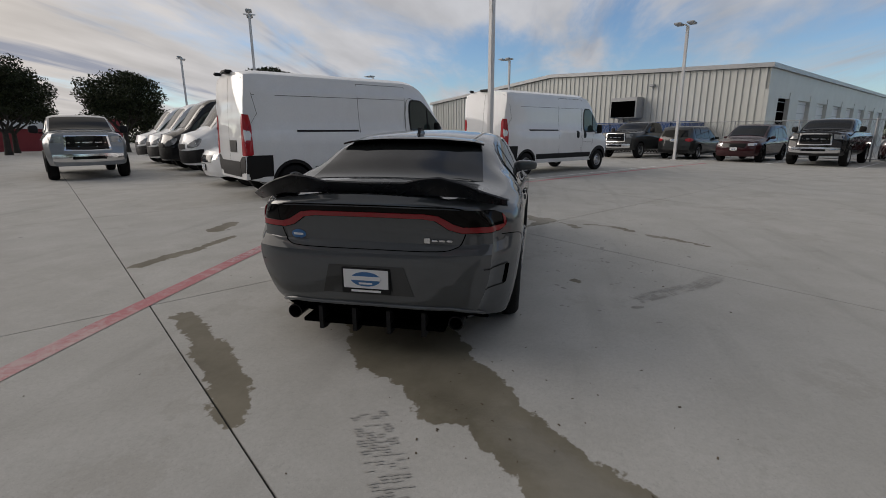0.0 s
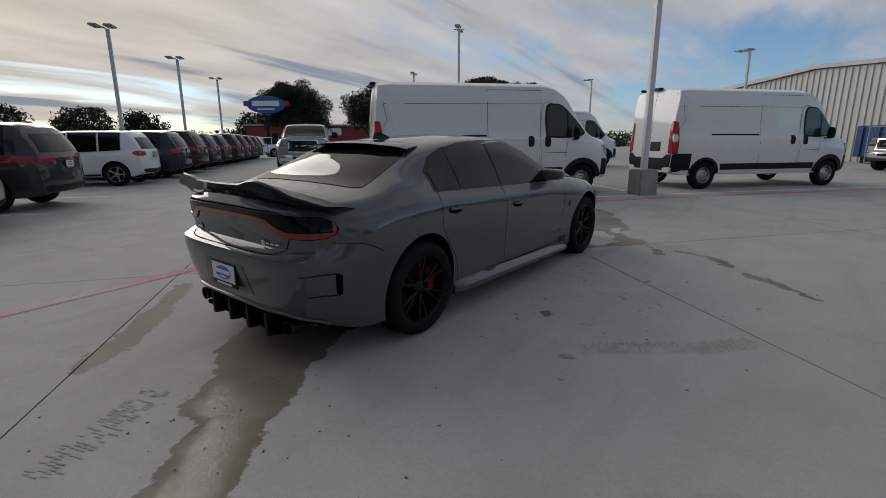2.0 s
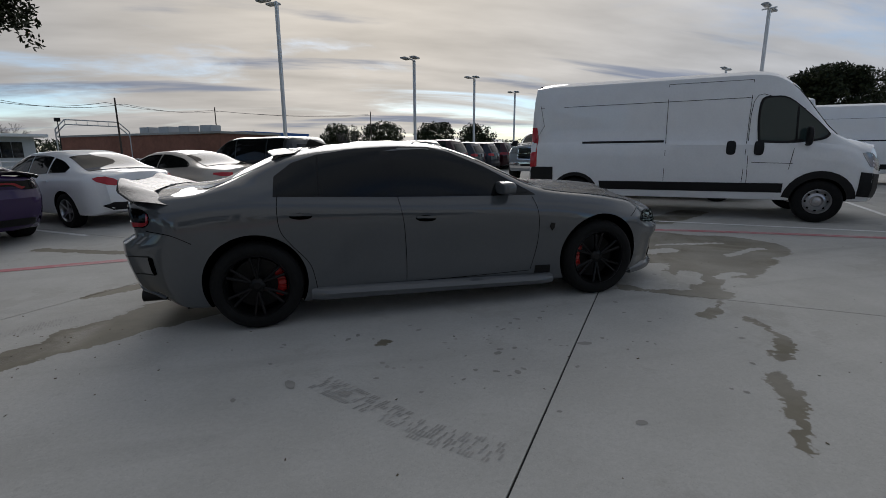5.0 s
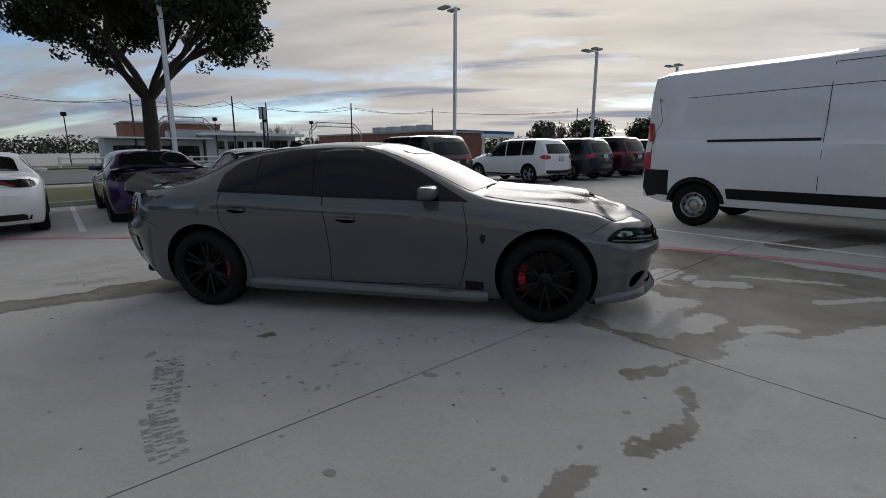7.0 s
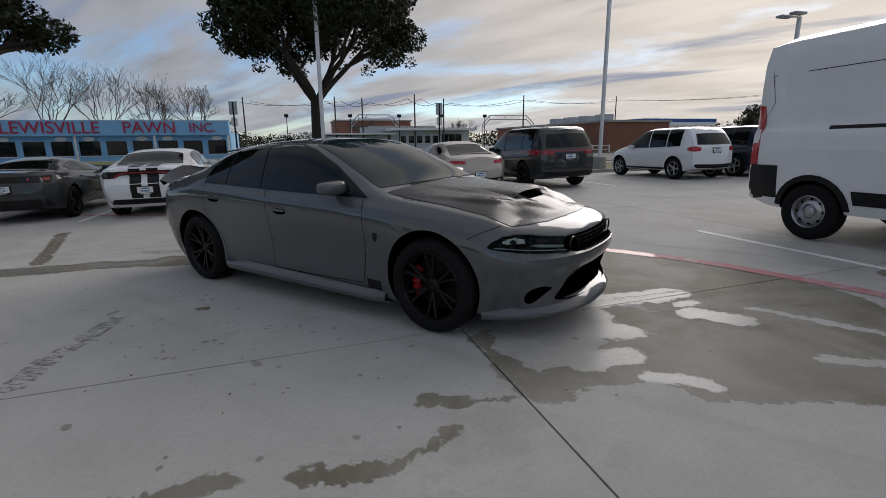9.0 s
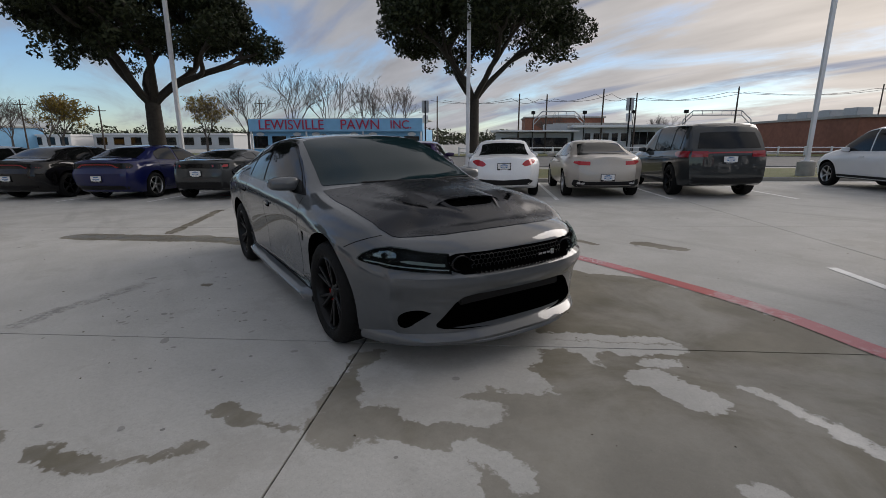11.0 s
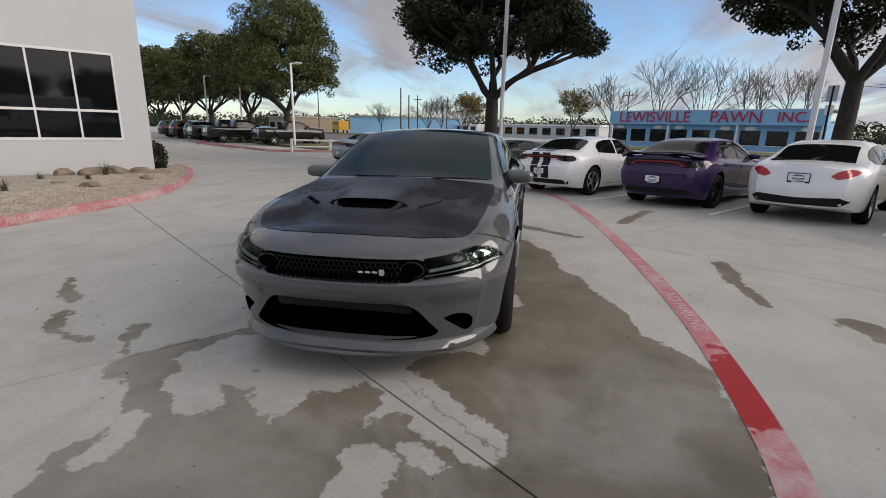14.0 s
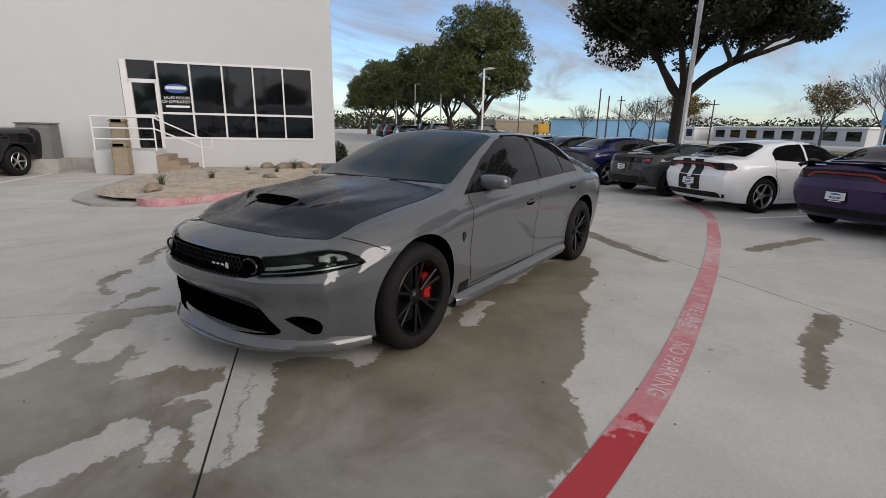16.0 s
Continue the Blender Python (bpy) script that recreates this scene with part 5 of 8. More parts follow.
# ---- the other vehicles ----


def auto_spec(xf, xr, w, wheels, R, rim, top, belt, roofw, bottom=0.24, sweep=(0.22, 0.14), nose=None, tail=None, **more):
    """A spec from a few lines; top and belt run from tail to nose."""
    hood, deck = ease(top, xf - 0.2), ease(top, xr + 0.1)
    s = dict(
        top=top, belt=belt, roofw=roofw,
        half=[(xr + 0.1, w * 0.87), (xr + 0.25, w * 0.955), (xr + 0.6, w), (xf - 0.65, w), (xf - 0.4, w * 0.96), (xf - 0.28, w * 0.87)],
        bottom=[(xr + 0.1, bottom + 0.08), (xr + 0.5, bottom), (xf - 0.28, bottom)],
        nose=nose or [(bottom, xf - 0.06), (bottom + 0.15, xf), (hood * 0.72, xf), (hood * 0.86, xf - 0.04), (hood, xf - 0.12)],
        tail=tail or [(bottom, xr + 0.1), (bottom + 0.22, xr), (deck * 0.6, xr), (deck * 0.85, xr + 0.05), (deck, xr + 0.06)],
        mid=(xr + 0.55, xf - 0.6), ends=(xr + 0.12, xf - 0.28), corner=w * 0.87, sweep=sweep,
        wheels=wheels, track=w - 0.125, tyre=0.23, R=R, rim=rim, spokes=5, rim_mat=SILVER,
        mirror=(0.6, w - 0.01, ease(belt, 0.6) + 0.08), handles=[(-0.9, ease(belt, -0.9) - 0.12), (0.05, ease(belt, 0.05) - 0.12)], panels=[], seams=[],
    )
    s.update(more)
    if "plan" in s:
        rear, front = s["plan"]
        rows = []
        for (xs, w0, n), tip, end in ((rear, xr + 0.02, s["ends"][0]), (front, xf - 0.02, s["ends"][1])):
            for k in range(7):
                x = xs + (end - xs) * k / 6
                rows.append((x, w0 * (1 - ((x - xs) / (tip - xs)) ** n) ** (1 / n)))
        s["half"] = sorted(rows)
    return s


def side_glass(s, a, b, pillars, inset=0.05, low=0.03, mat=None):
    """Panes between a and b along the side, under the roof rail, split by pillars (x)."""
    cuts = [a] + list(pillars) + [b]
    out = []
    for lo, hi in zip(cuts, cuts[1:]):
        lo, hi = lo + 0.03, hi - 0.03
        xs = [lo + (hi - lo) * k / 6 for k in range(7)]
        up = []
        for x in xs:
            zt, zb = ease(s["top"], x) - s.get("rail", 0.055) - inset, ease(s["belt"], x) + low
            up.append((x, max(zt, zb + 0.012)))
        dn = [(x, ease(s["belt"], x) + low) for x in reversed(xs)]
        out.append(("side_window", mat or GLASS, up + dn, 1, 1))
    return out


def screen(s, x_low, x_high, name="windscreen", mat=None, inset=0.05):
    pts = []
    for k in range(6):
        x = x_low + (x_high - x_low) * k / 5
        pts.append((x, ease(s["roofw"], x) - inset))
    return (name, mat or GLASS, both([(x_low, 0.0)] + pts + [(x_high, 0.0)]), 2, 1)


def pair(name, mat, poly, sign):
    """The same panel on both sides of an end."""
    return [(name, mat, poly, 0, sign), (name, mat, flip(poly), 0, sign)]


def paint_of(name, c, metal=0.1):
    return paint(name, c, metal, 0.3)


# sedans
BRIGHT_RED = paint("red_lamp_lens", (0.42, 0.015, 0.022), 0.0, 0.15)
FAMILY = auto_spec(2.36, -2.5, 0.915, (-1.39, 1.39), 0.33, 0.225,
    top=[(-2.45, 1.02), (-2.2, 1.06), (-1.85, 1.09), (-1.1, 1.38), (-0.5, 1.465), (0.0, 1.45), (0.4, 1.34), (1.1, 1.0), (1.7, 0.92), (2.1, 0.83), (2.3, 0.74)],
    belt=[(-2.45, 0.96), (-1.6, 1.02), (-0.5, 0.98), (1.0, 0.9), (2.3, 0.66)], roofw=[(-1.9, 0.68), (-1.1, 0.6), (0, 0.6), (1.1, 0.72)], plan=((-1.55, 0.915, 3.4), (1.36, 0.915, 2.7)), plate=0.80)
FAMILY["panels"] = side_glass(FAMILY, -1.5, 0.85, (-0.9, -0.2)) + [screen(FAMILY, 1.0, 0.25), screen(FAMILY, -1.85, -1.15, "rear_screen")]
FAMILY["panels"] += [("rear_valance", TRIM, sym([(0, 0.47), (0.6, 0.5), (0.72, 0.44), (0.6, 0.36), (0, 0.35)]), 0, -1)]
COUPE = auto_spec(2.34, -2.45, 0.925, (-1.43, 1.43), 0.335, 0.24,
    top=[(-2.4, 0.98), (-2.1, 1.03), (-1.75, 1.07), (-1.0, 1.34), (-0.4, 1.42), (0.1, 1.40), (0.5, 1.28), (1.15, 0.99), (1.7, 0.92), (2.1, 0.82), (2.3, 0.72)],
    belt=[(-2.4, 0.92), (-1.6, 1.0), (-0.4, 0.96), (1.1, 0.9), (2.3, 0.65)], roofw=[(-1.8, 0.66), (-1.0, 0.57), (0, 0.57), (1.1, 0.7)], plan=((-1.50, 0.925, 3.4), (1.34, 0.925, 2.7)), plate=0.52)
COUPE["panels"] = side_glass(COUPE, -1.45, 0.9, (-0.35,)) + [screen(COUPE, 1.05, 0.3), screen(COUPE, -1.8, -1.05, "rear_screen")]
COUPE["panels"] += [("rear_valance", TRIM, sym([(0, 0.42), (0.5, 0.43), (0.74, 0.47), (0.78, 0.36), (0.7, 0.29), (0, 0.28)]), 0, -1), ("exhaust_trim", CHROME, sym([(0.5, 0.40), (0.66, 0.42), (0.68, 0.37), (0.52, 0.36)])[:4], 0, -1), ("exhaust_trim", CHROME, flip([(0.5, 0.40), (0.66, 0.42), (0.68, 0.37), (0.52, 0.36)]), 0, -1)]
FAMILY["wraps"] = [("tail_lamp", BRIGHT_RED, (-2.1, 0.40, -1), [(6, 0.86), (20, 0.93), (45, 0.97), (70, 0.965), (80, 0.94)], [(6, 0.85), (20, 0.80), (45, 0.83), (70, 0.88), (80, 0.93)])]
COUPE["wraps"] = [("tail_lamp", BRIGHT_RED, (-2.05, 0.38, -1), [(4, 0.895), (45, 0.905), (75, 0.90)], [(4, 0.81), (45, 0.815), (75, 0.86)])]
PONY = auto_spec(2.3, -2.3, 0.94, (-1.405, 1.405), 0.35, 0.255,
    top=[(-2.25, 1.06), (-2.0, 1.09), (-1.75, 1.10), (-1.1, 1.27), (-0.5, 1.345), (0.0, 1.32), (0.4, 1.22), (0.95, 1.02), (1.6, 0.95), (2.0, 0.87), (2.25, 0.78)],
    belt=[(-2.25, 1.0), (-1.4, 1.04), (-0.4, 0.99), (1.0, 0.93), (2.2, 0.7)], roofw=[(-1.8, 0.66), (-1.0, 0.55), (0, 0.55), (1.0, 0.7)], plan=((-1.35, 0.940, 3.4), (1.30, 0.940, 2.7)), plate=0.72, rim_mat=BLACKRIM)
PONY["panels"] = side_glass(PONY, -1.2, 0.75, (-0.5,)) + [screen(PONY, 0.9, 0.2), screen(PONY, -1.75, -1.05, "rear_screen"), ("tail_panel", BLACK, sym([(0, 0.98), (0.78, 0.98), (0.78, 0.84), (0, 0.86)]), 0, -1), ("rear_valance", TRIM, sym([(0, 0.5), (0.7, 0.5), (0.78, 0.34), (0, 0.32)]), 0, -1)]
PONY["panels"] += pair("tail_lamp", RED_LENS, [(0.38, 0.885), (0.55, 0.885), (0.55, 0.945), (0.38, 0.945)], -1) + pair("tail_lamp", RED_LENS, [(0.6, 0.885), (0.76, 0.885), (0.76, 0.945), (0.6, 0.945)], -1)
MUSCLE = dict(FASTBACK)
MUSCLE.update(plate=0.60, rim_mat=SILVER, twin=False, spokes=5)
MUSCLE["panels"] = [("side_window", GLASS, REAR_WINDOW, 1, 1), ("side_window", GLASS, FRONT_WINDOW, 1, 1), ("windscreen", GLASS, both(SCREEN_TOP), 2, 1), ("rear_screen", GLASS, both(BACK_TOP), 2, 1),
    ("tail_panel", BLACK, sym([(0.0, 1.02), (0.8, 1.0), (0.8, 0.865), (0.6, 0.865), (0.43, 0.93), (0.0, 0.94)]), 0, -1),
    ("rear_valance", TRIM, sym([(0.0, 0.42), (0.62, 0.42), (0.74, 0.38), (0.72, 0.31), (0.0, 0.31)]), 0, -1)]
STRIP = [(0.0, 0.962), (0.36, 0.960), (0.44, 0.947), (0.52, 0.892), (0.60, 0.868), (0.66, 0.868), (0.66, 0.905), (0.61, 0.905), (0.55, 0.925), (0.46, 0.978), (0.37, 0.990), (0.0, 0.991)]
MUSCLE["wraps"] = [("tail_lamp", BLACK, (-2.0, 0.40, -1), [(28, 1.012), (40, 1.004), (52, 0.996), (60, 0.97), (63, 0.93)], [(28, 0.862), (40, 0.862), (55, 0.866), (61, 0.89), (63, 0.92)]),
    ("tail_light_return", RED_LENS, (-1.995, 0.40, -1), [(30, 0.91), (52, 0.905), (60, 0.915)], [(30, 0.868), (54, 0.872), (60, 0.895)])]
MUSCLE["seams"] = FASTBACK["seams"][:4]
MUSCLE["strip"] = STRIP


# tall wagons
def wagon(L, w, H, wb, R, front=0.5, plate=0.95, **more):
    """A tall wagon: upright tail, rails of glass to the back."""
    xf, xr = wb / 2 + L * 0.185, wb / 2 + L * 0.185 - L
    hood, cowl = 0.64 * H, 0.665 * H
    top = [(xr + 0.02, H - 0.14), (xr + 0.3, H - 0.05), (xr + 1.0, H), (-0.2, H), (0.15, H - 0.04), (0.45, H - 0.17), (1.15, cowl), (1.35, hood), (xf - 0.5, hood - 0.08), (xf - 0.15, hood - 0.2)]
    belt = [(xr, 0.64 * H), (-0.5, 0.60 * H), (1.1, 0.58 * H), (xf, 0.46 * H)]
    s = auto_spec(xf, xr, w, (-wb / 2, wb / 2), R, R * 0.68, top, belt, roofw=[(xr, w * 0.72), (xr + 1, w * 0.74), (0, w * 0.74), (1.2, w * 0.82)], bottom=0.27,
                  tail=[(0.27, xr + 0.1), (0.45, xr), (0.62 * H, xr + 0.02), (0.64 * H, xr + 0.04), (0.75 * H, xr + 0.14), (H - 0.15, xr + 0.34)], plate=plate, crown=0.08, **more)
    s["panels"] = side_glass(s, xr + 0.62, 0.95, (xr + 1.25, -0.15), 0.03) + [screen(s, 1.05, 0.3), ("rear_screen", GLASS, sym([(0, H * 0.87), (w * 0.62, H * 0.86), (w * 0.72, H * 0.66), (0, H * 0.655)]), 0, -1),
        ("cladding", TRIM, [(-wb / 2 + R + 0.06, 0.27), (-wb / 2 + R + 0.05, 0.37), (wb / 2 - R - 0.05, 0.37), (wb / 2 - R - 0.06, 0.27)], 1, 1), ("rear_valance", TRIM, sym([(0, 0.48), (w * 0.8, 0.5), (w * 0.84, 0.38), (0, 0.36)]), 0, -1),
        ("grille", BLACK, sym([(0, hood - 0.28), (w * 0.5, hood - 0.28), (w * 0.48, hood - 0.45), (0, hood - 0.45)]), 0, 1)]
    s["wraps"] = [("tail_lamp", BRIGHT_RED, (xr + 0.45, w * 0.45, -1), [(22, H * 0.61), (45, H * 0.63), (65, H * 0.625), (76, H * 0.60)], [(22, H * 0.55), (45, H * 0.535), (65, H * 0.545), (76, H * 0.575)])]
    s["panels"] += pair("headlamp", CHROME, [(w * 0.55, hood - 0.27), (w * 0.86, hood - 0.25), (w * 0.86, hood - 0.36), (w * 0.56, hood - 0.38)], 1)
    return s


SPORTWAGON = wagon(5.05, 0.96, 1.76, 3.04, 0.385, plate=0.90, rim_mat=BLACKRIM, tyre=0.27)
SPORTWAGON["panels"] += [("tail_light_strip", RED_LENS, sym([(0, 1.08), (0.47, 1.08), (0.47, 1.045), (0, 1.05)]), 0, -1)]
SPORTWAGON["wraps"] = [("tail_lamp", RED_LENS, (-1.65, 0.43, -1), [(3, 1.095), (45, 1.10), (70, 1.085), (78, 1.06)], [(3, 0.965), (45, 0.955), (70, 0.99), (78, 1.04)])]
SMALLWAGON = wagon(4.35, 0.90, 1.66, 2.69, 0.35, plate=0.92)
CROSS = wagon(4.7, 0.93, 1.68, 2.8, 0.36, plate=0.95)


CLEARGREY = material("lamp_glass", (0.35, 0.36, 0.37), 0.12, 0.6, vary=0.4, scale=18)


def pickup(w=1.02, H=1.95, R=0.41, cab=True, L=5.9, wb=3.65):
    xf, xr = wb / 2 + 0.98, wb / 2 + 0.98 - L
    bed = 0.70 * H
    top = [(xr + 0.02, bed), (-0.98, bed), (-0.86, bed + 0.02), (-0.72, H - 0.1), (-0.5, H - 0.02), (0.2, H), (0.6, H - 0.05), (0.85, H - 0.17), (1.35, 0.755 * H), (1.6, 0.735 * H), (xf - 0.4, 0.72 * H), (xf - 0.12, 0.69 * H)]
    belt = [(xr, bed - 0.06), (-0.9, 0.66 * H), (1.3, 0.67 * H), (xf, 0.62 * H)]
    s = auto_spec(xf, xr, w, (-wb / 2, wb / 2), R, R * 0.62, top, belt, roofw=[(xr, w * 0.8), (-0.7, w * 0.74), (0.4, w * 0.74), (1.4, w * 0.84)], bottom=0.42, sweep=(0.1, 0.04), crown=0.06,
                  nose=[(0.4, xf - 0.05), (0.6, xf), (0.77, xf), (0.82, xf - 0.05), (0.66 * H, xf - 0.06), (0.70 * H, xf - 0.13)], tyre=0.28,
                  mirror_size=(0.12, 0.24, 0.26), mirror_mat=TRIM, mirror_out=0.14)
    s["mirror"] = (1.0, w, 0.76 * H)
    z1, z0 = 0.66 * H, 0.455 * H
    s["panels"] = side_glass(s, -0.72, 1.25, (0.3,), 0.03) + [screen(s, 1.35, 0.68),
        ("grille_surround", CHROME, sym([(0, z1 + 0.02), (w * 0.52, z1 + 0.01), (w * 0.56, z0 - 0.03), (0, z0 - 0.05)]), 0, 1),
        ("bumper", CHROME, sym([(0, 0.76), (w * 0.84, 0.76), (w * 0.84, 0.55), (0, 0.52)]), 0, 1)]
    s["panels"] += pair("headlamp", CLEARGREY, [(w * 0.575, z1 - 0.01), (w * 0.86, z1 - 0.03), (w * 0.86, z1 - 0.2), (w * 0.58, z1 - 0.2)], 1)
    s["panels"] += pair("tail_lamp", RED_LENS, [(w * 0.74, bed - 0.12), (w * 0.85, bed - 0.12), (w * 0.85, bed - 0.5), (w * 0.74, bed - 0.5)], -1)
    s["over"] = [("grille", BLACK, sym([(0, z1 - 0.015), (w * 0.47, z1 - 0.02), (w * 0.51, z0 + 0.005), (0, z0 - 0.015)])), ("bumper_slot", BLACK, sym([(0, 0.69), (w * 0.4, 0.69), (w * 0.4, 0.61), (0, 0.61)])),
                 ("grille_bar", CHROME, sym([(0, (z0 + z1) / 2 + 0.02), (w * 0.45, (z0 + z1) / 2 + 0.012), (w * 0.45, (z0 + z1) / 2 - 0.012), (0, (z0 + z1) / 2 - 0.02)]))]
    return s


TRUCK = pickup()


def arch(x0, r0, r1, z0=0.36):
    """A flat arch over a wheel at x0, from sill to sill."""
    a = [math.pi * (0.04 + 0.92 * k / 12) for k in range(13)]
    return [(x0 + r1 * math.cos(t), z0 + r1 * math.sin(t)) for t in a] + [(x0 + r0 * math.cos(t), z0 + r0 * math.sin(t)) for t in reversed(a)]




VANDOOR = [(p.x, p.y) for p in smooth_line([(1.07, 1.36, 0), (1.03, 1.75, 0), (1.06, 2.09, 0), (1.25, 2.13, 0), (1.46, 2.09, 0), (1.75, 1.84, 0), (2.05, 1.53, 0), (2.06, 1.43, 0), (1.9, 1.37, 0), (1.5, 1.34, 0), (1.07, 1.36, 0)], 3)][:-1]
DOORGLASS = glass("van_door_glass", (0.03, 0.045, 0.042), alpha=0.985, spec=0.45)


def pill(x, z, a, b):
    """An upright rounded grip."""
    return [(x + a * math.copysign(abs(math.cos(t)) ** 0.6, math.cos(t)), z + b * math.copysign(abs(math.sin(t)) ** 0.6, math.sin(t))) for t in [k * math.pi / 8 for k in range(16)]]


def van_spec():
    xf, xr, w, H = 2.98, -3.0, 1.02, 2.6
    top = [(xr + 0.02, H - 0.05), (xr + 0.25, H), (0.9, H), (1.25, H - 0.05), (1.5, H - 0.2), (2.15, 1.60), (2.3, 1.48), (2.75, 1.28), (2.9, 1.05)]
    belt = [(xr, 1.45), (1.0, 1.42), (2.2, 1.3), (2.9, 0.95)]
    s = auto_spec(xf, xr, w, (-2.02, 2.02), 0.36, 0.215, top, belt, roofw=[(xr, 0.86), (1.0, 0.86), (2.1, 0.84)], bottom=0.36, sweep=(0.25, 0.02), rail=0.10, crown=0.10, spokes=0,
                  tail=[(0.36, xr + 0.02), (0.6, xr), (1.0, xr + 0.01), (2.0, xr + 0.08), (2.55, xr + 0.2)], waist=0.0, shoulder=0.1, tyre=0.22, mirror_size=(0.12, 0.2, 0.34), mirror_mat=TRIM, mirror_out=0.14)
    s["tail"] = [(0.36, xr + 0.02), (0.6, xr), (1.0, xr + 0.01), (2.0, xr + 0.06), (2.6, xr + 0.14)]
    s["mirror"] = (1.75, w, 1.45)
    s["handles"] = []
    s["panels"] = [
        ("window_seal", TRIM, VANDOOR, 1, 1), screen(s, 2.2, 1.52),
        ("sill_cladding", TRIM, [(-1.52, 0.5), (-1.55, 0.66), (1.5, 0.66), (1.5, 0.5)], 1, 1),
        ("rear_cladding", TRIM, [(-2.93, 0.50), (-2.93, 0.93), (-2.47, 0.93), (-2.47, 0.50)], 1, 1),
        ("arch_trim", TRIM, arch(-2.02, 0.40, 0.47), 1, 1), ("arch_trim", TRIM, arch(2.02, 0.40, 0.52), 1, 1),
        
        ("slide_rail", TRIM, [(-1.9, 1.385), (-1.9, 1.42), (-0.42, 1.42), (-0.42, 1.385)], 1, 1),
        ("door_pull", TRIM, pill(0.67, 1.27, 0.075, 0.12), 1, 1), ("door_pull", TRIM, pill(1.09, 1.26, 0.075, 0.12), 1, 1),
        ("rear_bumper", TRIM, sym([(0, 0.80), (0.60, 0.80), (0.60, 0.42), (0, 0.42)]), 0, -1), ("front_bumper", TRIM, sym([(0, 0.80), (0.55, 0.80), (0.55, 0.42), (0, 0.40)]), 0, 1),
        ("grille", TRIM, sym([(0, 1.0), (0.4, 1.0), (0.45, 0.85), (0, 0.82)]), 0, 1),
        ("number_recess", TRIM, [(-0.05, 0.98), (-0.05, 1.22), (-0.45, 1.22), (-0.45, 0.98)], 0, -1),
    ]
    s["wraps"] = [
        ("tail_lamp", BRIGHT_RED, (-2.75, 0.72, -1), [(8, 1.62), (20, 1.74), (60, 1.72), (72, 1.5)], [(8, 0.95), (20, 0.92), (60, 0.92), (72, 0.95)]),
        ("rear_bumper_end", TRIM, (-2.6, 0.50, -1), [(12, 0.80), (30, 0.90), (78, 0.92)], [(12, 0.42), (30, 0.42), (78, 0.48)]),
        ("front_bumper_end", TRIM, (2.40, 0.45, 1), [(8, 0.80), (40, 0.82), (75, 0.86)], [(8, 0.42), (40, 0.43), (75, 0.46)]),
        ("headlamp", CLEARGREY, (2.30, 0.40, 1), [(14, 0.98), (35, 1.08), (55, 1.18), (64, 1.16)], [(14, 0.88), (35, 0.88), (55, 0.95), (64, 1.10)])]
    s["seams"] = [([(-0.38, 0.5), (-0.4, 2.42)], 1, 1), ([(-0.4, 2.42), (0.92, 2.42)], 1, 1), ([(0.88, 0.5), (0.92, 2.42)], 1, 1), ([(-2.75, 2.1), (0.9, 2.12)], 1, 1), ([(0.96, 0.55), (0.95, 2.05), (1.35, 2.06), (1.7, 1.9)], 1, 1), ([(1.55, 0.9), (1.62, 1.45)], 1, 1),
                  ([(0.0, 0.66), (0.0, 2.45)], 0, -1), ([(-0.8, 0.66), (-0.8, 2.4), (0.8, 2.4), (0.8, 0.66)], 0, -1), ([(1.0, 1.02), (1.6, 1.0)], 1, 1)]
    return s


VAN = van_spec()


def finish(s, root, bvh):
    for nm, mat, centre, top, low in s.get("wraps", []):
        for sg in (1, -1):
            bm = wrap(bvh, centre, top, low, 0.008, 0.006, 14, 3)
            part(nm, bm if sg > 0 else mirror(bm), mat, root, smooth=30)
    if s is VAN:
        cx, cz = 1.5, 1.73
        pane = [(cx + (x - cx) * 0.93, cz + (z - cz) * 0.92) for x, z in VANDOOR]
        for sg in (1, -1):
            bm = lay(bvh, pane, 1, 1, 0.018, 0.12, 0.006)
            part("door_window", bm if sg > 0 else mirror(bm), DOORGLASS, root, smooth=30)
            bm = lay(bvh, [(1.60, 1.40), (1.58, 1.95), (1.61, 1.93), (1.63, 1.40)], 1, 1, 0.024, 0.12, 0.006)
            part("quarter_bar", bm if sg > 0 else mirror(bm), TRIM, root)
    if "strip" in s:
        part("tail_light_strip", lay(bvh, s["strip"], 0, -1, 0.012, 0.12), RED_LENS, root, smooth=30)
        part("tail_light_strip", lay(bvh, flip(s["strip"]), 0, -1, 0.012, 0.12), RED_LENS, root, smooth=30)
    for nm, mat, poly in s.get("over", []):
        part(nm, lay(bvh, poly, 0, 1, 0.014, 0.12), mat, root)
    return root


def parked(name, label, s, mat, u, v, yaw_off, group="", category="car"):
    """yaw_off: 180 faces the street (-u), 0 faces +u, 90 faces +v."""
    root, bvh = make_car(name, label, s, mat, stand(*uv(u, v), -38.7 + yaw_off), False, group, category)
    return finish(s, root, bvh), bvh


ROW = "cars parked in the row by the street"
BLUEP, PURPLE = paint_of("blue_car_paint", (0.004, 0.007, 0.062), 0.0), paint_of("purple_car_paint", (0.022, 0.005, 0.056), 0.0)
CHAMP, DKGREY = paint_of("champagne_car_paint", (0.46, 0.42, 0.37), 0.4), paint_of("dark_grey_car_paint", (0.03, 0.033, 0.034), 0.1)
NAVY, MAROON = paint_of("navy_car_paint", (0.012, 0.018, 0.032), 0.2), paint_of("maroon_car_paint", (0.035, 0.005, 0.008), 0.1)
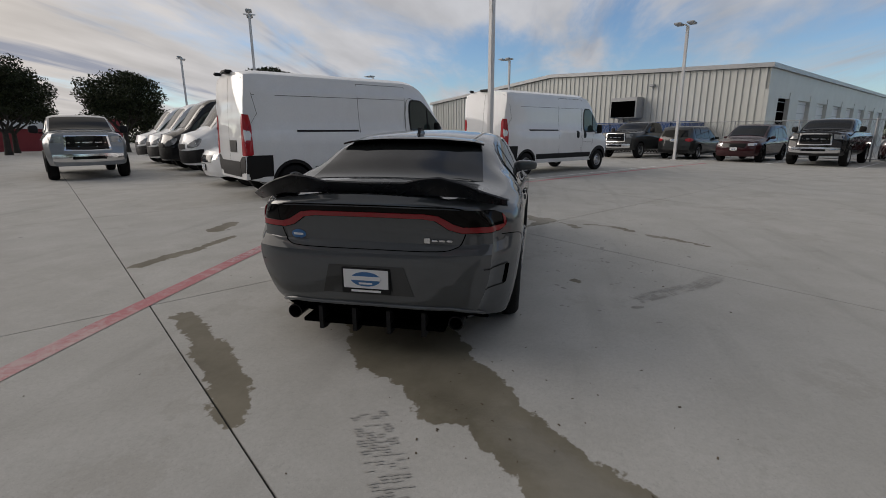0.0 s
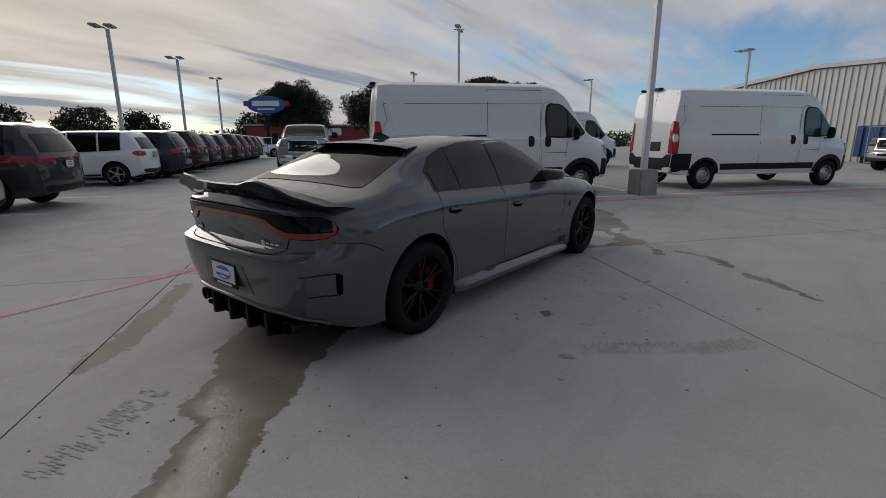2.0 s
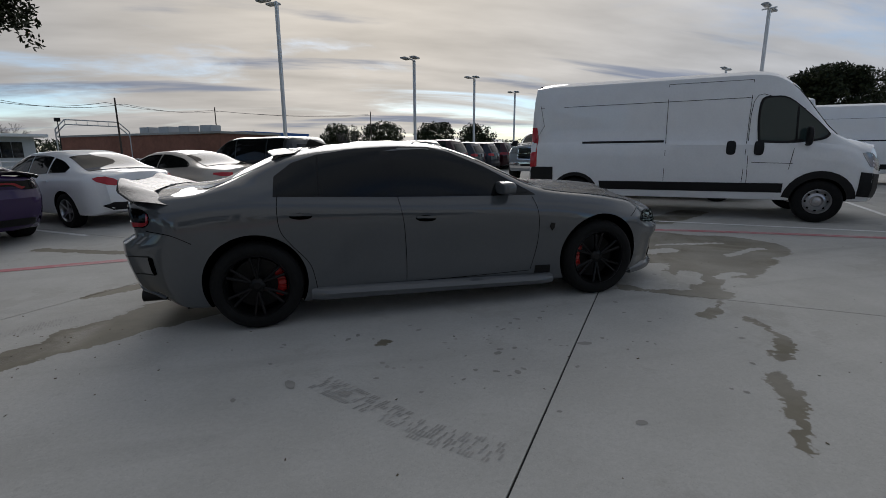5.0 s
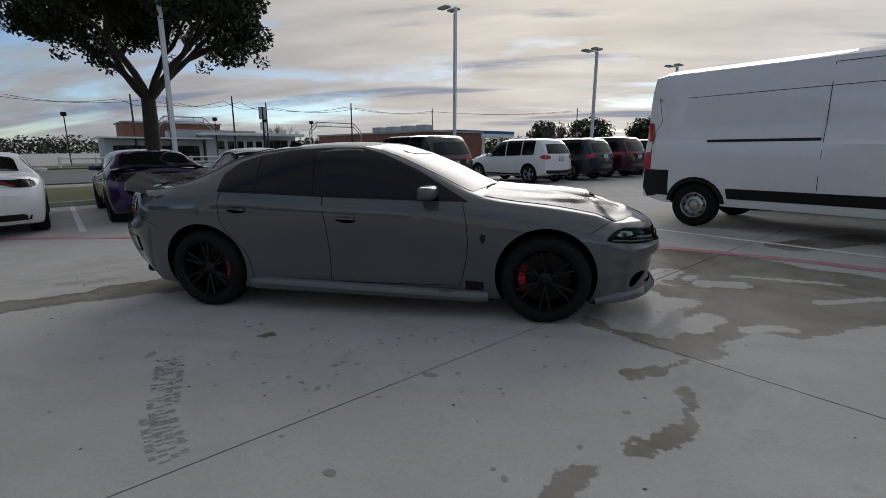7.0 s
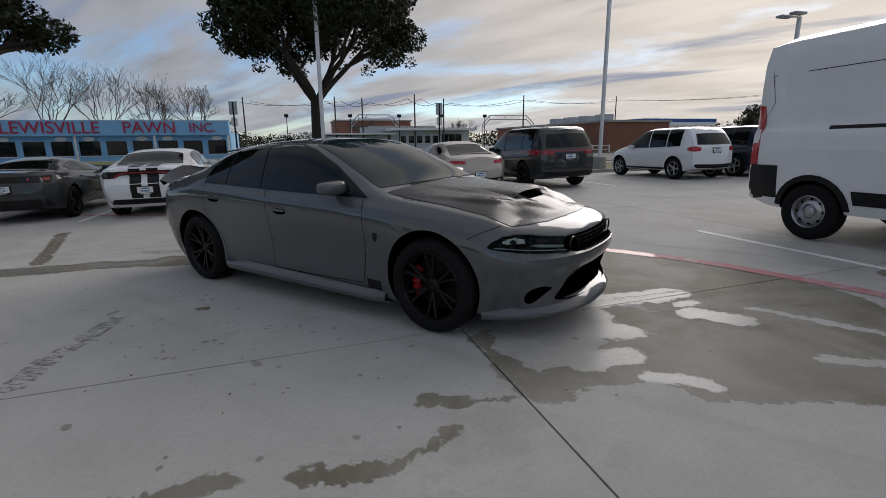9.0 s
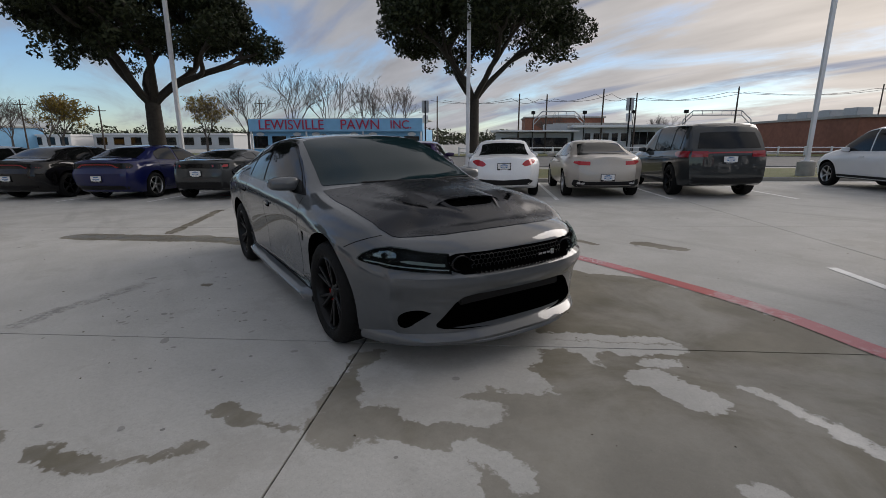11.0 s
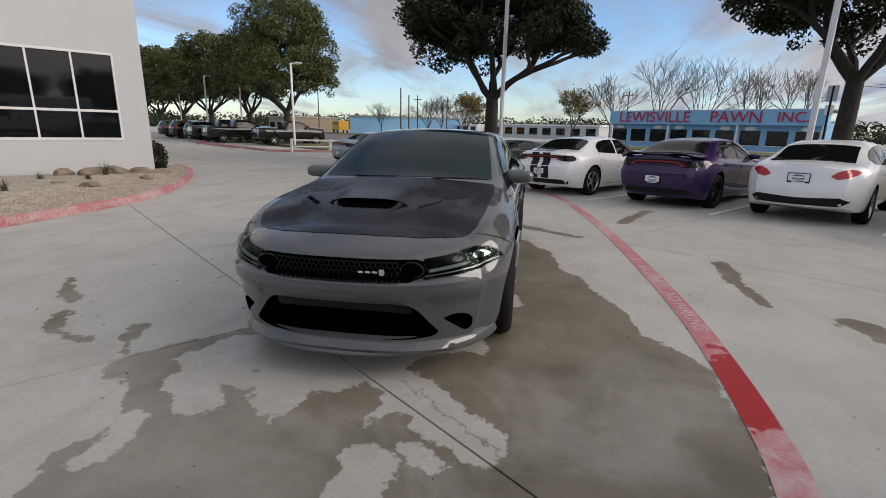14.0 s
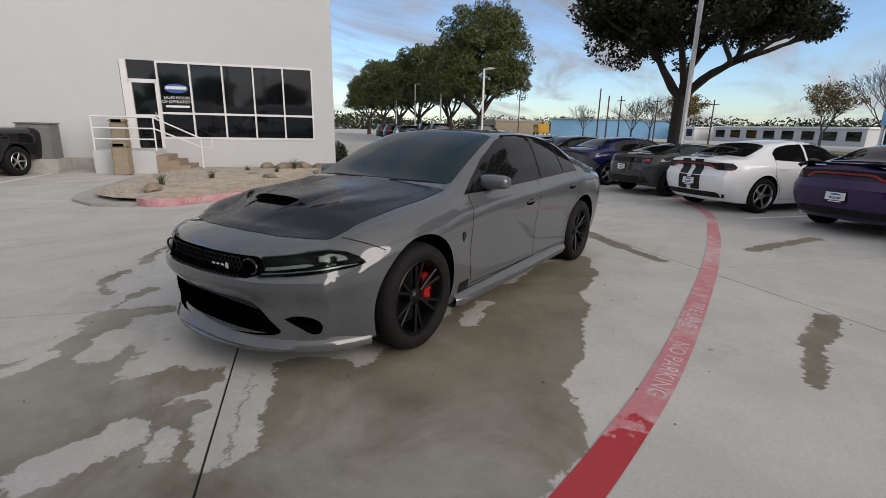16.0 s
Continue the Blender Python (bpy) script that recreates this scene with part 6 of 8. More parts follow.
JET, LTGREY, OLIVE = paint_of("black_car_paint", (0.002, 0.002, 0.0025)), paint_of("light_grey_car_paint", (0.24, 0.27, 0.31), 0.3), paint_of("olive_car_paint", (0.055, 0.06, 0.035))
SILVERP = paint_of("silver_car_paint", (0.27, 0.29, 0.31), 0.5)

# tails of the row stand at u = -6.9
nis, _ = parked("white_sedan", "white four-door sedan with red tail lamps, parked in a stall", FAMILY, WHITE, -9.4, 1.62, 180, ROW)
cou, _ = parked("champagne_coupe", "champagne metallic two-door coupe, parked in a stall", COUPE, CHAMP, -9.2, 4.05, 180, ROW)
dur, db = parked("grey_wagon", "dark grey three-row sport wagon with black wheels, parked in a stall", SPORTWAGON, DKGREY, -9.35, 6.75, 180, ROW)
pur, pb = parked("purple_muscle_sedan", "purple four-door muscle sedan with black wheels, parked in a stall", dict(MUSCLE, rim_mat=BLACKRIM), PURPLE, -9.4, -0.9, 180, ROW)
trunk_spoiler(pur, 0.55, BLACK, "low black trunk lip")
wch, wb_ = parked("striped_muscle_sedan", "white muscle sedan with two black racing stripes, parked in a stall", MUSCLE, WHITE, -9.2, -3.75, 180, ROW)
for y in (0.17, -0.17):
    for nm, poly, axis, sg in (("tail_stripe", [(y - 0.11, 0.44), (y - 0.11, 1.06), (y + 0.11, 1.06), (y + 0.11, 0.44)], 0, -1), ("deck_stripe", [(-2.45, y - 0.11), (-2.45, y + 0.11), (-1.96, y + 0.11), (-1.96, y - 0.11)], 2, 1)):
        part(nm, lay(wb_, poly, axis, sg, 0.012, 0.1), BLACK, wch)
cam_car, _ = parked("dark_pony_coupe", "charcoal two-door pony coupe with black wheels, parked in a stall", PONY, DKGREY, -9.2, -6.4, 180, ROW)
blu, _ = parked("blue_muscle_sedan", "deep blue four-door muscle sedan with silver wheels, parked in a stall", MUSCLE, BLUEP, -9.4, -9.2, 180, ROW)
parked("black_muscle_sedan", "black four-door muscle sedan, parked in a stall", dict(MUSCLE, rim_mat=BLACKRIM), JET, -9.4, -11.9, 180, ROW)
parked("pale_grey_muscle_sedan", "pale blue-grey four-door muscle sedan, parked in a stall", MUSCLE, LTGREY, -9.4, -14.6, 180, ROW)
esc, _ = parked("white_crossover", "white compact crossover with silver wheels, parked in a stall", SMALLWAGON, WHITE, -9.0, 12.0, 180, ROW)
gch, _ = parked("navy_crossover", "dark navy crossover wagon, parked in a stall", CROSS, NAVY, -8.9, 14.4, 180, ROW)
mar, _ = parked("maroon_minivan", "maroon people carrier, parked in a stall", dict(SPORTWAGON, rim_mat=SILVER), MAROON, -9.1, 17.1, 180, ROW)
for k, (src, v) in enumerate(((gch, 19.8), (gch, 22.4), (mar, 25.0), (dur, 27.6), (mar, 30.2))):
    copy_thing(src, stand(*uv(-9.0, v), 141.3))
parked("olive_wagon", "olive green boxy wagon, parked at the row's far end", SPORTWAGON, OLIVE, -9.0, 33.0, 180, ROW)
ws, _ = parked("small_white_van", "small white delivery van, parked far along the row", dict(SPORTWAGON, rim_mat=SILVER), WHITE, -9.0, 36.0, 180, ROW, "van")
copy_thing(ws, stand(*uv(-8.0, 39.5), 160))

# vans
van, vb = parked("cargo_van", "tall white cargo van with black lower cladding and steel wheels", VAN, WHITE, 2.65, 6.57, 0, "white cargo vans", "van")
for sg in (1, -1):
    lamp = boxes(((0.16, 0.34 if sg > 0 else 0.08, 0.07), (-2.9, 0.0 if sg > 0 else 0.6, 2.58), 0.02))
    part("roof_camera", lamp, TRIM, van)
copy_thing(van, stand(*uv(10.24, 6.62), -38.7))
blk, _ = parked("black_cargo_van", "tall black cargo van facing the lane", VAN, JET, 3.0, 16.2, 180, "", "van")
sil, _ = parked("white_cargo_van", "white tall cargo van facing the lane", VAN, WHITE, 3.0, 12.9, 180, "white cargo vans", "van")
copy_thing(sil, stand(*uv(3.1, 19.4), 141.3))
copy_thing(sil, stand(*uv(3.1, 22.4), 141.3))
parked("compact_white_van", "compact white delivery van beside the tall van", dict(CROSS, front_plate=0.5), WHITE, 2.05, 9.3, 180, "", "van")
copy_thing(van, stand(*uv(9.2, 16.4), -38.7))
# pickups
rs, _ = parked("silver_pickup", "silver crew-cab pickup with chrome grille, standing in the lane", TRUCK, SILVERP, -2.3, 16.2, -90, "", "pickup")
rg, _ = parked("grey_pickup", "grey crew-cab pickup with chrome grille, parked by the fence", TRUCK, DKGREY, 23.2, 9.7, 180, "", "pickup")
rb, _ = parked("black_pickup", "black crew-cab pickup with chrome grille, parked by the fence", TRUCK, JET, 23.4, 1.0, 180, "", "pickup")
parked("grey_crossover", "dark grey crossover seen from behind, parked by the fence", CROSS, DKGREY, 24.0, 7.1, 0, "", "car")
mw, _ = parked("maroon_wagon", "dark maroon sport wagon, parked by the fence", dict(SPORTWAGON, front_plate=0.6), MAROON, 23.6, 4.1, 180, "", "car")
copy_thing(rb, stand(*uv(25.2, -2.2), 141.3))
copy_thing(mw, stand(*uv(30.0, -1.0), 141.3))
copy_thing(rb, stand(1.75, -14.6, 35))
far, _ = parked("black_pickup", "black crew-cab pickup on the far side of the drive", TRUCK, JET, -14.0, -36.0, 180, "", "pickup")
for k in range(5):
    copy_thing((far, rb, gch, mar, dur)[k % 5], stand(*uv(-11.5 + k * 0.4, -41.0 - k * 3.2), 141.3))

# ---- ground and lot ----
ASPHALT = material("asphalt_road", (0.16, 0.16, 0.155), 0.85, vary=0.25, scale=1.2, bump=0.2, bump_scale=60)
KERB = material("kerb_concrete", (0.38, 0.37, 0.34), 0.85, vary=0.3, scale=4, bump=0.3)
GRASS = material("grass_turf", (0.09, 0.12, 0.035), 0.9, vary=0.5, scale=6, bump=0.6, bump_scale=40, base2=(0.16, 0.14, 0.06))
GRAVEL = material("gravel_bed", (0.50, 0.45, 0.37), 0.9, vary=0.45, scale=14, bump=0.8, bump_scale=55)
STONE = material("landscape_stone", (0.27, 0.215, 0.155), 0.85, vary=0.4, scale=3, bump=0.5, bump_scale=14)
STUCCO = material("white_stucco", (0.50, 0.515, 0.525), 0.8, vary=0.05, scale=1.5, bump=0.12, bump_scale=70)
WHITE_METAL = material("white_painted_metal", (0.7, 0.7, 0.7), 0.45, vary=0.12, scale=5)
GALV = material("grey_painted_steel", (0.42, 0.43, 0.44), 0.45, 0.3, vary=0.15, scale=6)
BARK = material("tree_bark", (0.05, 0.042, 0.034), 0.9, vary=0.45, scale=9, bump=0.7, bump_scale=30)
WOODPOLE = material("utility_pole_wood", (0.09, 0.07, 0.055), 0.9, vary=0.4, scale=5)
TAN = material("tan_bin", (0.30, 0.25, 0.18), 0.8, vary=0.25, scale=10, bump=0.3)
DARKGLASS = material("dark_window_glass", (0.006, 0.007, 0.008), 0.02, vary=0.2, scale=0.5, spec=0.6)
BLUEWALL = material("blue_painted_wall", (0.22, 0.45, 0.68), 0.7, vary=0.15, scale=1.5)
BRICKWALL = material("brick_wall", (0.26, 0.11, 0.07), 0.85, vary=0.3, scale=3, bump=0.3)
SIGNRED = material("sign_red", (0.42, 0.02, 0.06), 0.5, vary=0.15)
SIGNBLUE = material("sign_blue", (0.03, 0.1, 0.3), 0.4, vary=0.1)
LINEWHITE = material("stall_line_paint", (0.82, 0.82, 0.80), 0.7, vary=0.25, scale=7, bump=0.1)
SIDING = material("ribbed_siding", (0.60, 0.61, 0.58), 0.5, vary=0.1, scale=1.2)
DUMPBLUE = material("blue_container_paint", (0.02, 0.07, 0.22), 0.5, vary=0.3, scale=3)
REDWALL = material("red_wall", (0.25, 0.03, 0.035), 0.6, vary=0.15)


def worn_red(name="worn_red_paint", damp=None):
    """Fire-lane paint: faded red, worn through to the concrete, darker where wet."""
    m = bpy.data.materials.new(name)
    m.use_nodes = True
    n, ln = m.node_tree.nodes, m.node_tree.links
    p = n["Principled BSDF"]
    geo = n.new("ShaderNodeNewGeometry")
    a = n.new("ShaderNodeTexNoise")
    a.inputs["Scale"].default_value, a.inputs["Detail"].default_value, a.inputs["Roughness"].default_value = 9.0, 9, 0.75
    ln.new(geo.outputs["Position"], a.inputs["Vector"])
    b = n.new("ShaderNodeTexNoise")
    b.inputs["Scale"].default_value, b.inputs["Detail"].default_value = 0.8, 3
    ln.new(geo.outputs["Position"], b.inputs["Vector"])
    add = n.new("ShaderNodeMath")
    add.operation = "MULTIPLY_ADD"
    add.inputs[1].default_value = 0.8
    ln.new(b.outputs[0], add.inputs[0])
    ln.new(a.outputs[0], add.inputs[2])
    wear = n.new("ShaderNodeMapRange")
    wear.inputs["From Min"].default_value, wear.inputs["From Max"].default_value = 0.86, 1.06
    wear.inputs["To Max"].default_value = 0.85
    ln.new(add.outputs[0], wear.inputs[0])
    mx = n.new("ShaderNodeMix")
    mx.data_type = "RGBA"
    mx.inputs["A"].default_value, mx.inputs["B"].default_value = (0.45, 0.175, 0.19, 1), (0.50, 0.39, 0.38, 1)
    ln.new(wear.outputs[0], mx.inputs["Factor"])
    p.inputs["Roughness"].default_value = 0.75
    if damp is None:
        ln.new(mx.outputs["Result"], p.inputs["Base Color"])
        return m
    # a wet stretch between two places along x, with a ragged outline
    sep = n.new("ShaderNodeSeparateXYZ")
    ln.new(geo.outputs["Position"], sep.inputs[0])
    rag = n.new("ShaderNodeTexNoise")
    rag.inputs["Scale"].default_value, rag.inputs["Detail"].default_value, rag.inputs["Roughness"].default_value = 4.5, 7, 0.6
    ln.new(geo.outputs["Position"], rag.inputs["Vector"])
    off = n.new("ShaderNodeMath")
    off.operation = "SUBTRACT"
    ln.new(sep.outputs[0], off.inputs[0])
    off.inputs[1].default_value = (damp[0] + damp[1]) / 2
    far = n.new("ShaderNodeMath")
    far.operation = "ABSOLUTE"
    ln.new(off.outputs[0], far.inputs[0])
    edge = n.new("ShaderNodeMath")
    edge.operation = "MULTIPLY_ADD"
    edge.inputs[1].default_value = 1.3
    ln.new(rag.outputs[0], edge.inputs[0])
    ln.new(far.outputs[0], edge.inputs[2])
    half = (damp[1] - damp[0]) / 2
    soak = n.new("ShaderNodeMapRange")
    soak.inputs["From Min"].default_value, soak.inputs["From Max"].default_value = half + 0.66, half + 0.70
    soak.inputs["To Min"].default_value, soak.inputs["To Max"].default_value = 1.0, 0.0
    ln.new(edge.outputs[0], soak.inputs[0])
    wx = n.new("ShaderNodeMix")
    wx.data_type = "RGBA"
    wx.inputs["B"].default_value = (0.37, 0.028, 0.032, 1)
    ln.new(soak.outputs[0], wx.inputs["Factor"])
    ln.new(mx.outputs["Result"], wx.inputs["A"])
    ln.new(wx.outputs["Result"], p.inputs["Base Color"])
    gloss = n.new("ShaderNodeMapRange")
    gloss.inputs["To Min"].default_value, gloss.inputs["To Max"].default_value = 0.75, 0.32
    ln.new(soak.outputs[0], gloss.inputs[0])
    ln.new(gloss.outputs[0], p.inputs["Roughness"])
    return m


RED = worn_red()
LANERED = worn_red("damp_red_paint", (1.66, 2.48))

# the wide ground, a little under the slabs
bm = bmesh.new()
N = 72


def spread(i):
    t = (i / N) * 2 - 1
    return math.copysign(abs(t) ** 3 * 1400 + abs(t) * 60, t)


vs = [[bm.verts.new((spread(i), spread(j), height(spread(i), spread(j)) - 0.06)) for j in range(N + 1)] for i in range(N + 1)]
for i in range(N):
    for j in range(N):
        bm.faces.new((vs[i][j], vs[i + 1][j], vs[i + 1][j + 1], vs[i][j + 1]))
solo("ground", bm, CONCRETE, "pale concrete ground that runs to the horizon", "ground", kind="structure", smooth=True)


def drape(points, width, lift, thick=0.0, step=0.5):
    """A ribbon along a line in x, y that follows the ground."""
    pts = []
    for p, q in zip(points, points[1:]):
        p, q = Vector((p[0], p[1])), Vector((q[0], q[1]))
        n = max(1, int((q - p).length / step))
        pts += [p + (q - p) * k / n for k in range(n)]
    pts.append(Vector((points[-1][0], points[-1][1])))
    bm = bmesh.new()
    prev = None
    for i, p in enumerate(pts):
        d = pts[min(i + 1, len(pts) - 1)] - pts[max(i - 1, 0)]
        s = Vector((-d.y, d.x)).normalized() * width / 2
        a, b = p + s, p - s
        row = [bm.verts.new((a.x, a.y, height(a.x, a.y) + lift)), bm.verts.new((b.x, b.y, height(b.x, b.y) + lift))]
        if thick:
            row += [bm.verts.new((b.x, b.y, height(b.x, b.y) + lift - thick)), bm.verts.new((a.x, a.y, height(a.x, a.y) + lift - thick))]
        if prev:
            k = len(row)
            for j in range(k if thick else 1):
                bm.faces.new((prev[j], prev[(j + 1) % k], row[(j + 1) % k], row[j]))
        elif thick:
            bm.faces.new(row)
        prev = row
    if thick:
        bm.faces.new(prev[::-1])
    bmesh.ops.recalc_face_normals(bm, faces=bm.faces)
    return bm


def sheet(corners, lift, n=10, skirt=0.0):
    """A four-cornered sheet (u, v) on the ground."""
    bm = bmesh.new()
    g = []
    for i in range(n + 1):
        row = []
        for j in range(n + 1):
            s, t = i / n, j / n
            a = [corners[0][k] * (1 - s) * (1 - t) + corners[1][k] * s * (1 - t) + corners[2][k] * s * t + corners[3][k] * (1 - s) * t for k in (0, 1)]
            x, y = uv(*a)
            row.append(bm.verts.new((x, y, height(x, y) + lift)))
        g.append(row)
    for i in range(n):
        for j in range(n):
            bm.faces.new((g[i][j], g[i + 1][j], g[i + 1][j + 1], g[i][j + 1]))
    if skirt:
        e = bmesh.ops.extrude_edge_only(bm, edges=[e for e in bm.edges if e.is_boundary])
        for v in e["geom"]:
            if isinstance(v, bmesh.types.BMVert):
                v.co.z -= skirt
    bmesh.ops.recalc_face_normals(bm, faces=bm.faces)
    if sum(f.normal.z for f in bm.faces) < 0:
        bmesh.ops.reverse_faces(bm, faces=bm.faces)
    return bm


# street side: kerbed verge with trees, footway and road
solo("verge", sheet([(-18.5, -80), (-12.2, -80), (-12.2, 70), (-18.5, 70)], 0.10, 24, 0.1), GRASS, "rough green grass verge between lot and street", "verge", kind="structure")
solo("kerb_1", drape([uv(-12.1, -24), uv(-12.1, 70)], 0.16, 0.13, 0.2, 3), KERB, "grey concrete kerb along the verge", "kerb", kind="structure")
solo("footway", sheet([(-21, -80), (-19, -80), (-19, 70), (-21, 70)], 0.02, 24, 0.06), KERB, "pale concrete footway beside the street", "footway", kind="structure")
solo("road", sheet([(-40, -160), (-23, -160), (-23, 160), (-40, 160)], 0.0, 30, 0.05), ASPHALT, "grey street beyond the verge", "road", kind="structure")
solo("far_verge", sheet([(-48, -160), (-41, -160), (-41, 160), (-48, 160)], 0.05, 24, 0.05), GRASS, "grass strip on the far side of the street", "verge", kind="structure")

# stall lines
for v in (-12.9, -10.4, -7.75, -5.1, -2.35, 0.35, 2.9, 5.55, 8.3, 13.1, 15.7):
    solo("stall_line", drape([uv(-6.75, v), uv(-11.8, v)], 0.10, 0.004), LINEWHITE, "worn white stall line on concrete", "stall line", group="stall lines", kind="structure")
for p, q in (((6.05, 5.75), (6.1, 9.5)), ((-0.4, 4.9), (15.5, 4.95)), ((20.6, 2.6), (25.5, 2.6)), ((20.6, 5.5), (25.5, 5.5)), ((20.6, 8.4), (25.5, 8.4)), ((20.4, -0.5), (25.5, -0.5)), ((8.6, -9.0), (8.6, -13.0))):
    solo("stall_line", drape([uv(*p), uv(*q)], 0.10, 0.004), LINEWHITE, "worn white stall line on concrete", "stall line", group="stall lines", kind="structure")

# fire-lane line in a long bend
LANE = smooth_line([(-10.8, 0.0, 0), (-9.4, 0.72, 0), (-8.5, 1.1, 0), (-7.5, 1.55, 0), (-6.4, 1.85, 0), (-5.2, 2.0, 0), (-4.0, 2.14, 0), (-2.2, 2.27, 0), (-0.3, 2.34, 0), (0.9, 2.35, 0), (1.7, 2.31, 0), (2.36, 2.25, 0), (2.9, 2.17, 0), (3.5, 1.98, 0), (4.8, 1.38, 0), (7.5, -0.4, 0), (12.0, -3.9, 0), (18.0, -8.6, 0)], 8)
solo("fire_lane_line", drape([(p.x, p.y) for p in LANE], 0.17, 0.004, step=0.1), LANERED, "faded worn red fire-lane line on concrete", "lane line", kind="structure")


def words(text, size, depth=0.0):
    """A mesh of letters in the built-in font, centred."""
    cu = bpy.data.curves.new("letters", "FONT")
    cu.body, cu.size, cu.extrude, cu.align_x, cu.align_y = text, size, depth, "CENTER", "CENTER"
    ob = new("letters", cu)
    bpy.context.view_layer.update()
    me = bpy.data.meshes.new_from_object(ob.evaluated_get(bpy.context.evaluated_depsgraph_get()))
    bpy.data.objects.remove(ob)
    bpy.data.curves.remove(cu)
    return me


FADED = material("faded_white_paint", (0.68, 0.52, 0.53), 0.8, vary=0.4, scale=25)
for txt, x, y, yaw in (("FIRE LANE", -0.35, 2.34, 1.2), ("NO PARKING", 0.78, 2.35, 0.0)):
    solo("lane_lettering", words(txt, 0.15), FADED, "faded white lettering on the red line", "lettering", stand(x, y, yaw, 0.006), kind="structure")

# slabs with open joints, each a piece of the lot
pavement = thing("pavement", "concrete slabs of the sales lot with dark open joints", "pavement", kind="structure")
US = [1.78 + 4.66 * k - (0.07 if k == -1 else 0.0) for k in range(-3, 7)]
VS = [0.46 + 5.25 * k for k in range(-6, 8)]
for u0, u1 in zip(US, US[1:]):
    for v0, v1 in zip(VS, VS[1:]):
        bm = bmesh.new()
        g = 0.006
        top = []
        for a, b in ((u0 + g, v0 + g), (u1 - g, v0 + g), (u1 - g, v1 - g), (u0 + g, v1 - g)):
            x, y = uv(a, b)
            top.append(bm.verts.new((x, y, height(x, y))))
        bm.faces.new(top)
        bm.faces[:]
        bmesh.ops.subdivide_edges(bm, edges=bm.edges[:], cuts=3, use_grid_fill=True)
        for v in bm.verts:
            v.co.z = height(v.co.x, v.co.y)
        e = bmesh.ops.extrude_edge_only(bm, edges=[e for e in bm.edges if e.is_boundary])
        for v in e["geom"]:
            if isinstance(v, bmesh.types.BMVert):
                v.co.z -= 0.05
        bmesh.ops.recalc_face_normals(bm, faces=bm.faces)
        part("slab", bm, CONCRETE, pavement, smooth=30)
for u in US:
    part("joint_sealant", drape([uv(u, VS[0]), uv(u, VS[-1])], 0.016, -0.012, step=1.0), JOINT, pavement)
for v in VS:
    part("joint_sealant", drape([uv(US[0], v), uv(US[-1], v)], 0.016, -0.012, step=1.0), JOINT, pavement)
rng = random.Random(4)
bm = bmesh.new()
for k in range(300):
    a, r = rng.uniform(0, 6.28), rng.uniform(1.2, 7.5)
    x, y = r * math.cos(a), r * math.sin(a)
    if k % 6 == 0:
        x, y = rng.gauss(0.2, 0.7), rng.gauss(1.45, 0.25)
    elif k % 6 == 1:
        x, y = rng.gauss(-3.2, 0.5), rng.gauss(-1.1, 0.5)
    s = rng.uniform(0.003, 0.009)
    box(bm, (s * rng.uniform(1, 2.2), s, 0.002), (x, y, height(x, y) + 0.003), 0.0, pose(0, 0, 0, rng.uniform(-20, 20), rng.uniform(-20, 20), rng.uniform(0, 180)))
DRYLEAF = material("dry_leaf", (0.13, 0.10, 0.065), 0.9, vary=0.5, scale=3)
solo("leaf_litter", bm, DRYLEAF, "scattered dry leaf bits on the concrete", "leaf litter", kind="stuff")

MARK = material("rubber_mark", (0.40, 0.39, 0.365), 0.85, vary=0.35, scale=12)


def tyre_mark(x0, y0, x1, y1, width, seed):
    """The print of a tread: short slanted dashes, broken here and there."""
    rg = random.Random(seed)
    bm = bmesh.new()
    d = Vector((x1 - x0, y1 - y0, 0))
    n = int(d.length / 0.02)
    s = Vector((-d.y, d.x, 0)).normalized()
    for k in range(n):
        for row in range(4):
            if rg.random() < 0.45:
                continue
            c = Vector((x0, y0, 0)) + d * ((k + 0.5 * (row % 2)) / n) + s * width * ((row + 0.5) / 4 - 0.5)
            a, b = s * width * 0.11 * rg.uniform(0.7, 1.2), (d.normalized() + s * 0.4) * 0.008
            q = [c - a - b, c + a - b * 0.4, c + a + b, c - a + b * 0.4]
            bm.faces.new([bm.verts.new((p.x, p.y, height(p.x, p.y) + 0.003)) for p in q])
    solo("tyre_mark", bm, MARK, "faint dark tyre print on the concrete", "tyre mark", kind="structure")


# small damp spots and drips on the slab beside the car
DAMP = material("damp_spot", (0.33, 0.32, 0.295), 0.75, vary=0.4, scale=6)
rg3 = random.Random(17)
bm = bmesh.new()
for k in range(80):
    x, y = rg3.gauss(0.2, 0.8), -1.85 + rg3.gauss(0, 0.45)
    if y > -1.2:
        continue
    r = rg3.uniform(0.006, 0.02) * (1.8 if k % 11 == 0 else 1.0)
    a0, ex = rg3.uniform(0, 6.28), rg3.uniform(1.0, 2.0)
    ring = []
    for j in range(9):
        a = 2 * math.pi * j / 9
        q = r * rg3.uniform(0.75, 1.15)
        px, py = q * ex * math.cos(a), q * math.sin(a)
        X, Y = x + px * math.cos(a0) - py * math.sin(a0), y + px * math.sin(a0) + py * math.cos(a0)
        ring.append(bm.verts.new((X, Y, height(X, Y) + 0.0025)))
    bm.faces.new(ring)
solo("damp_spots", bm, DAMP, "small damp spots and drips on the concrete", "damp spots", kind="stuff")

tyre_mark(-3.15, -0.2, -3.8, -0.58, 0.2, 1)
tyre_mark(-1.05, -1.98, -0.6, -2.55, 0.18, 2)
tyre_mark(-0.6, -2.6, -0.2, -2.95, 0.18, 3)

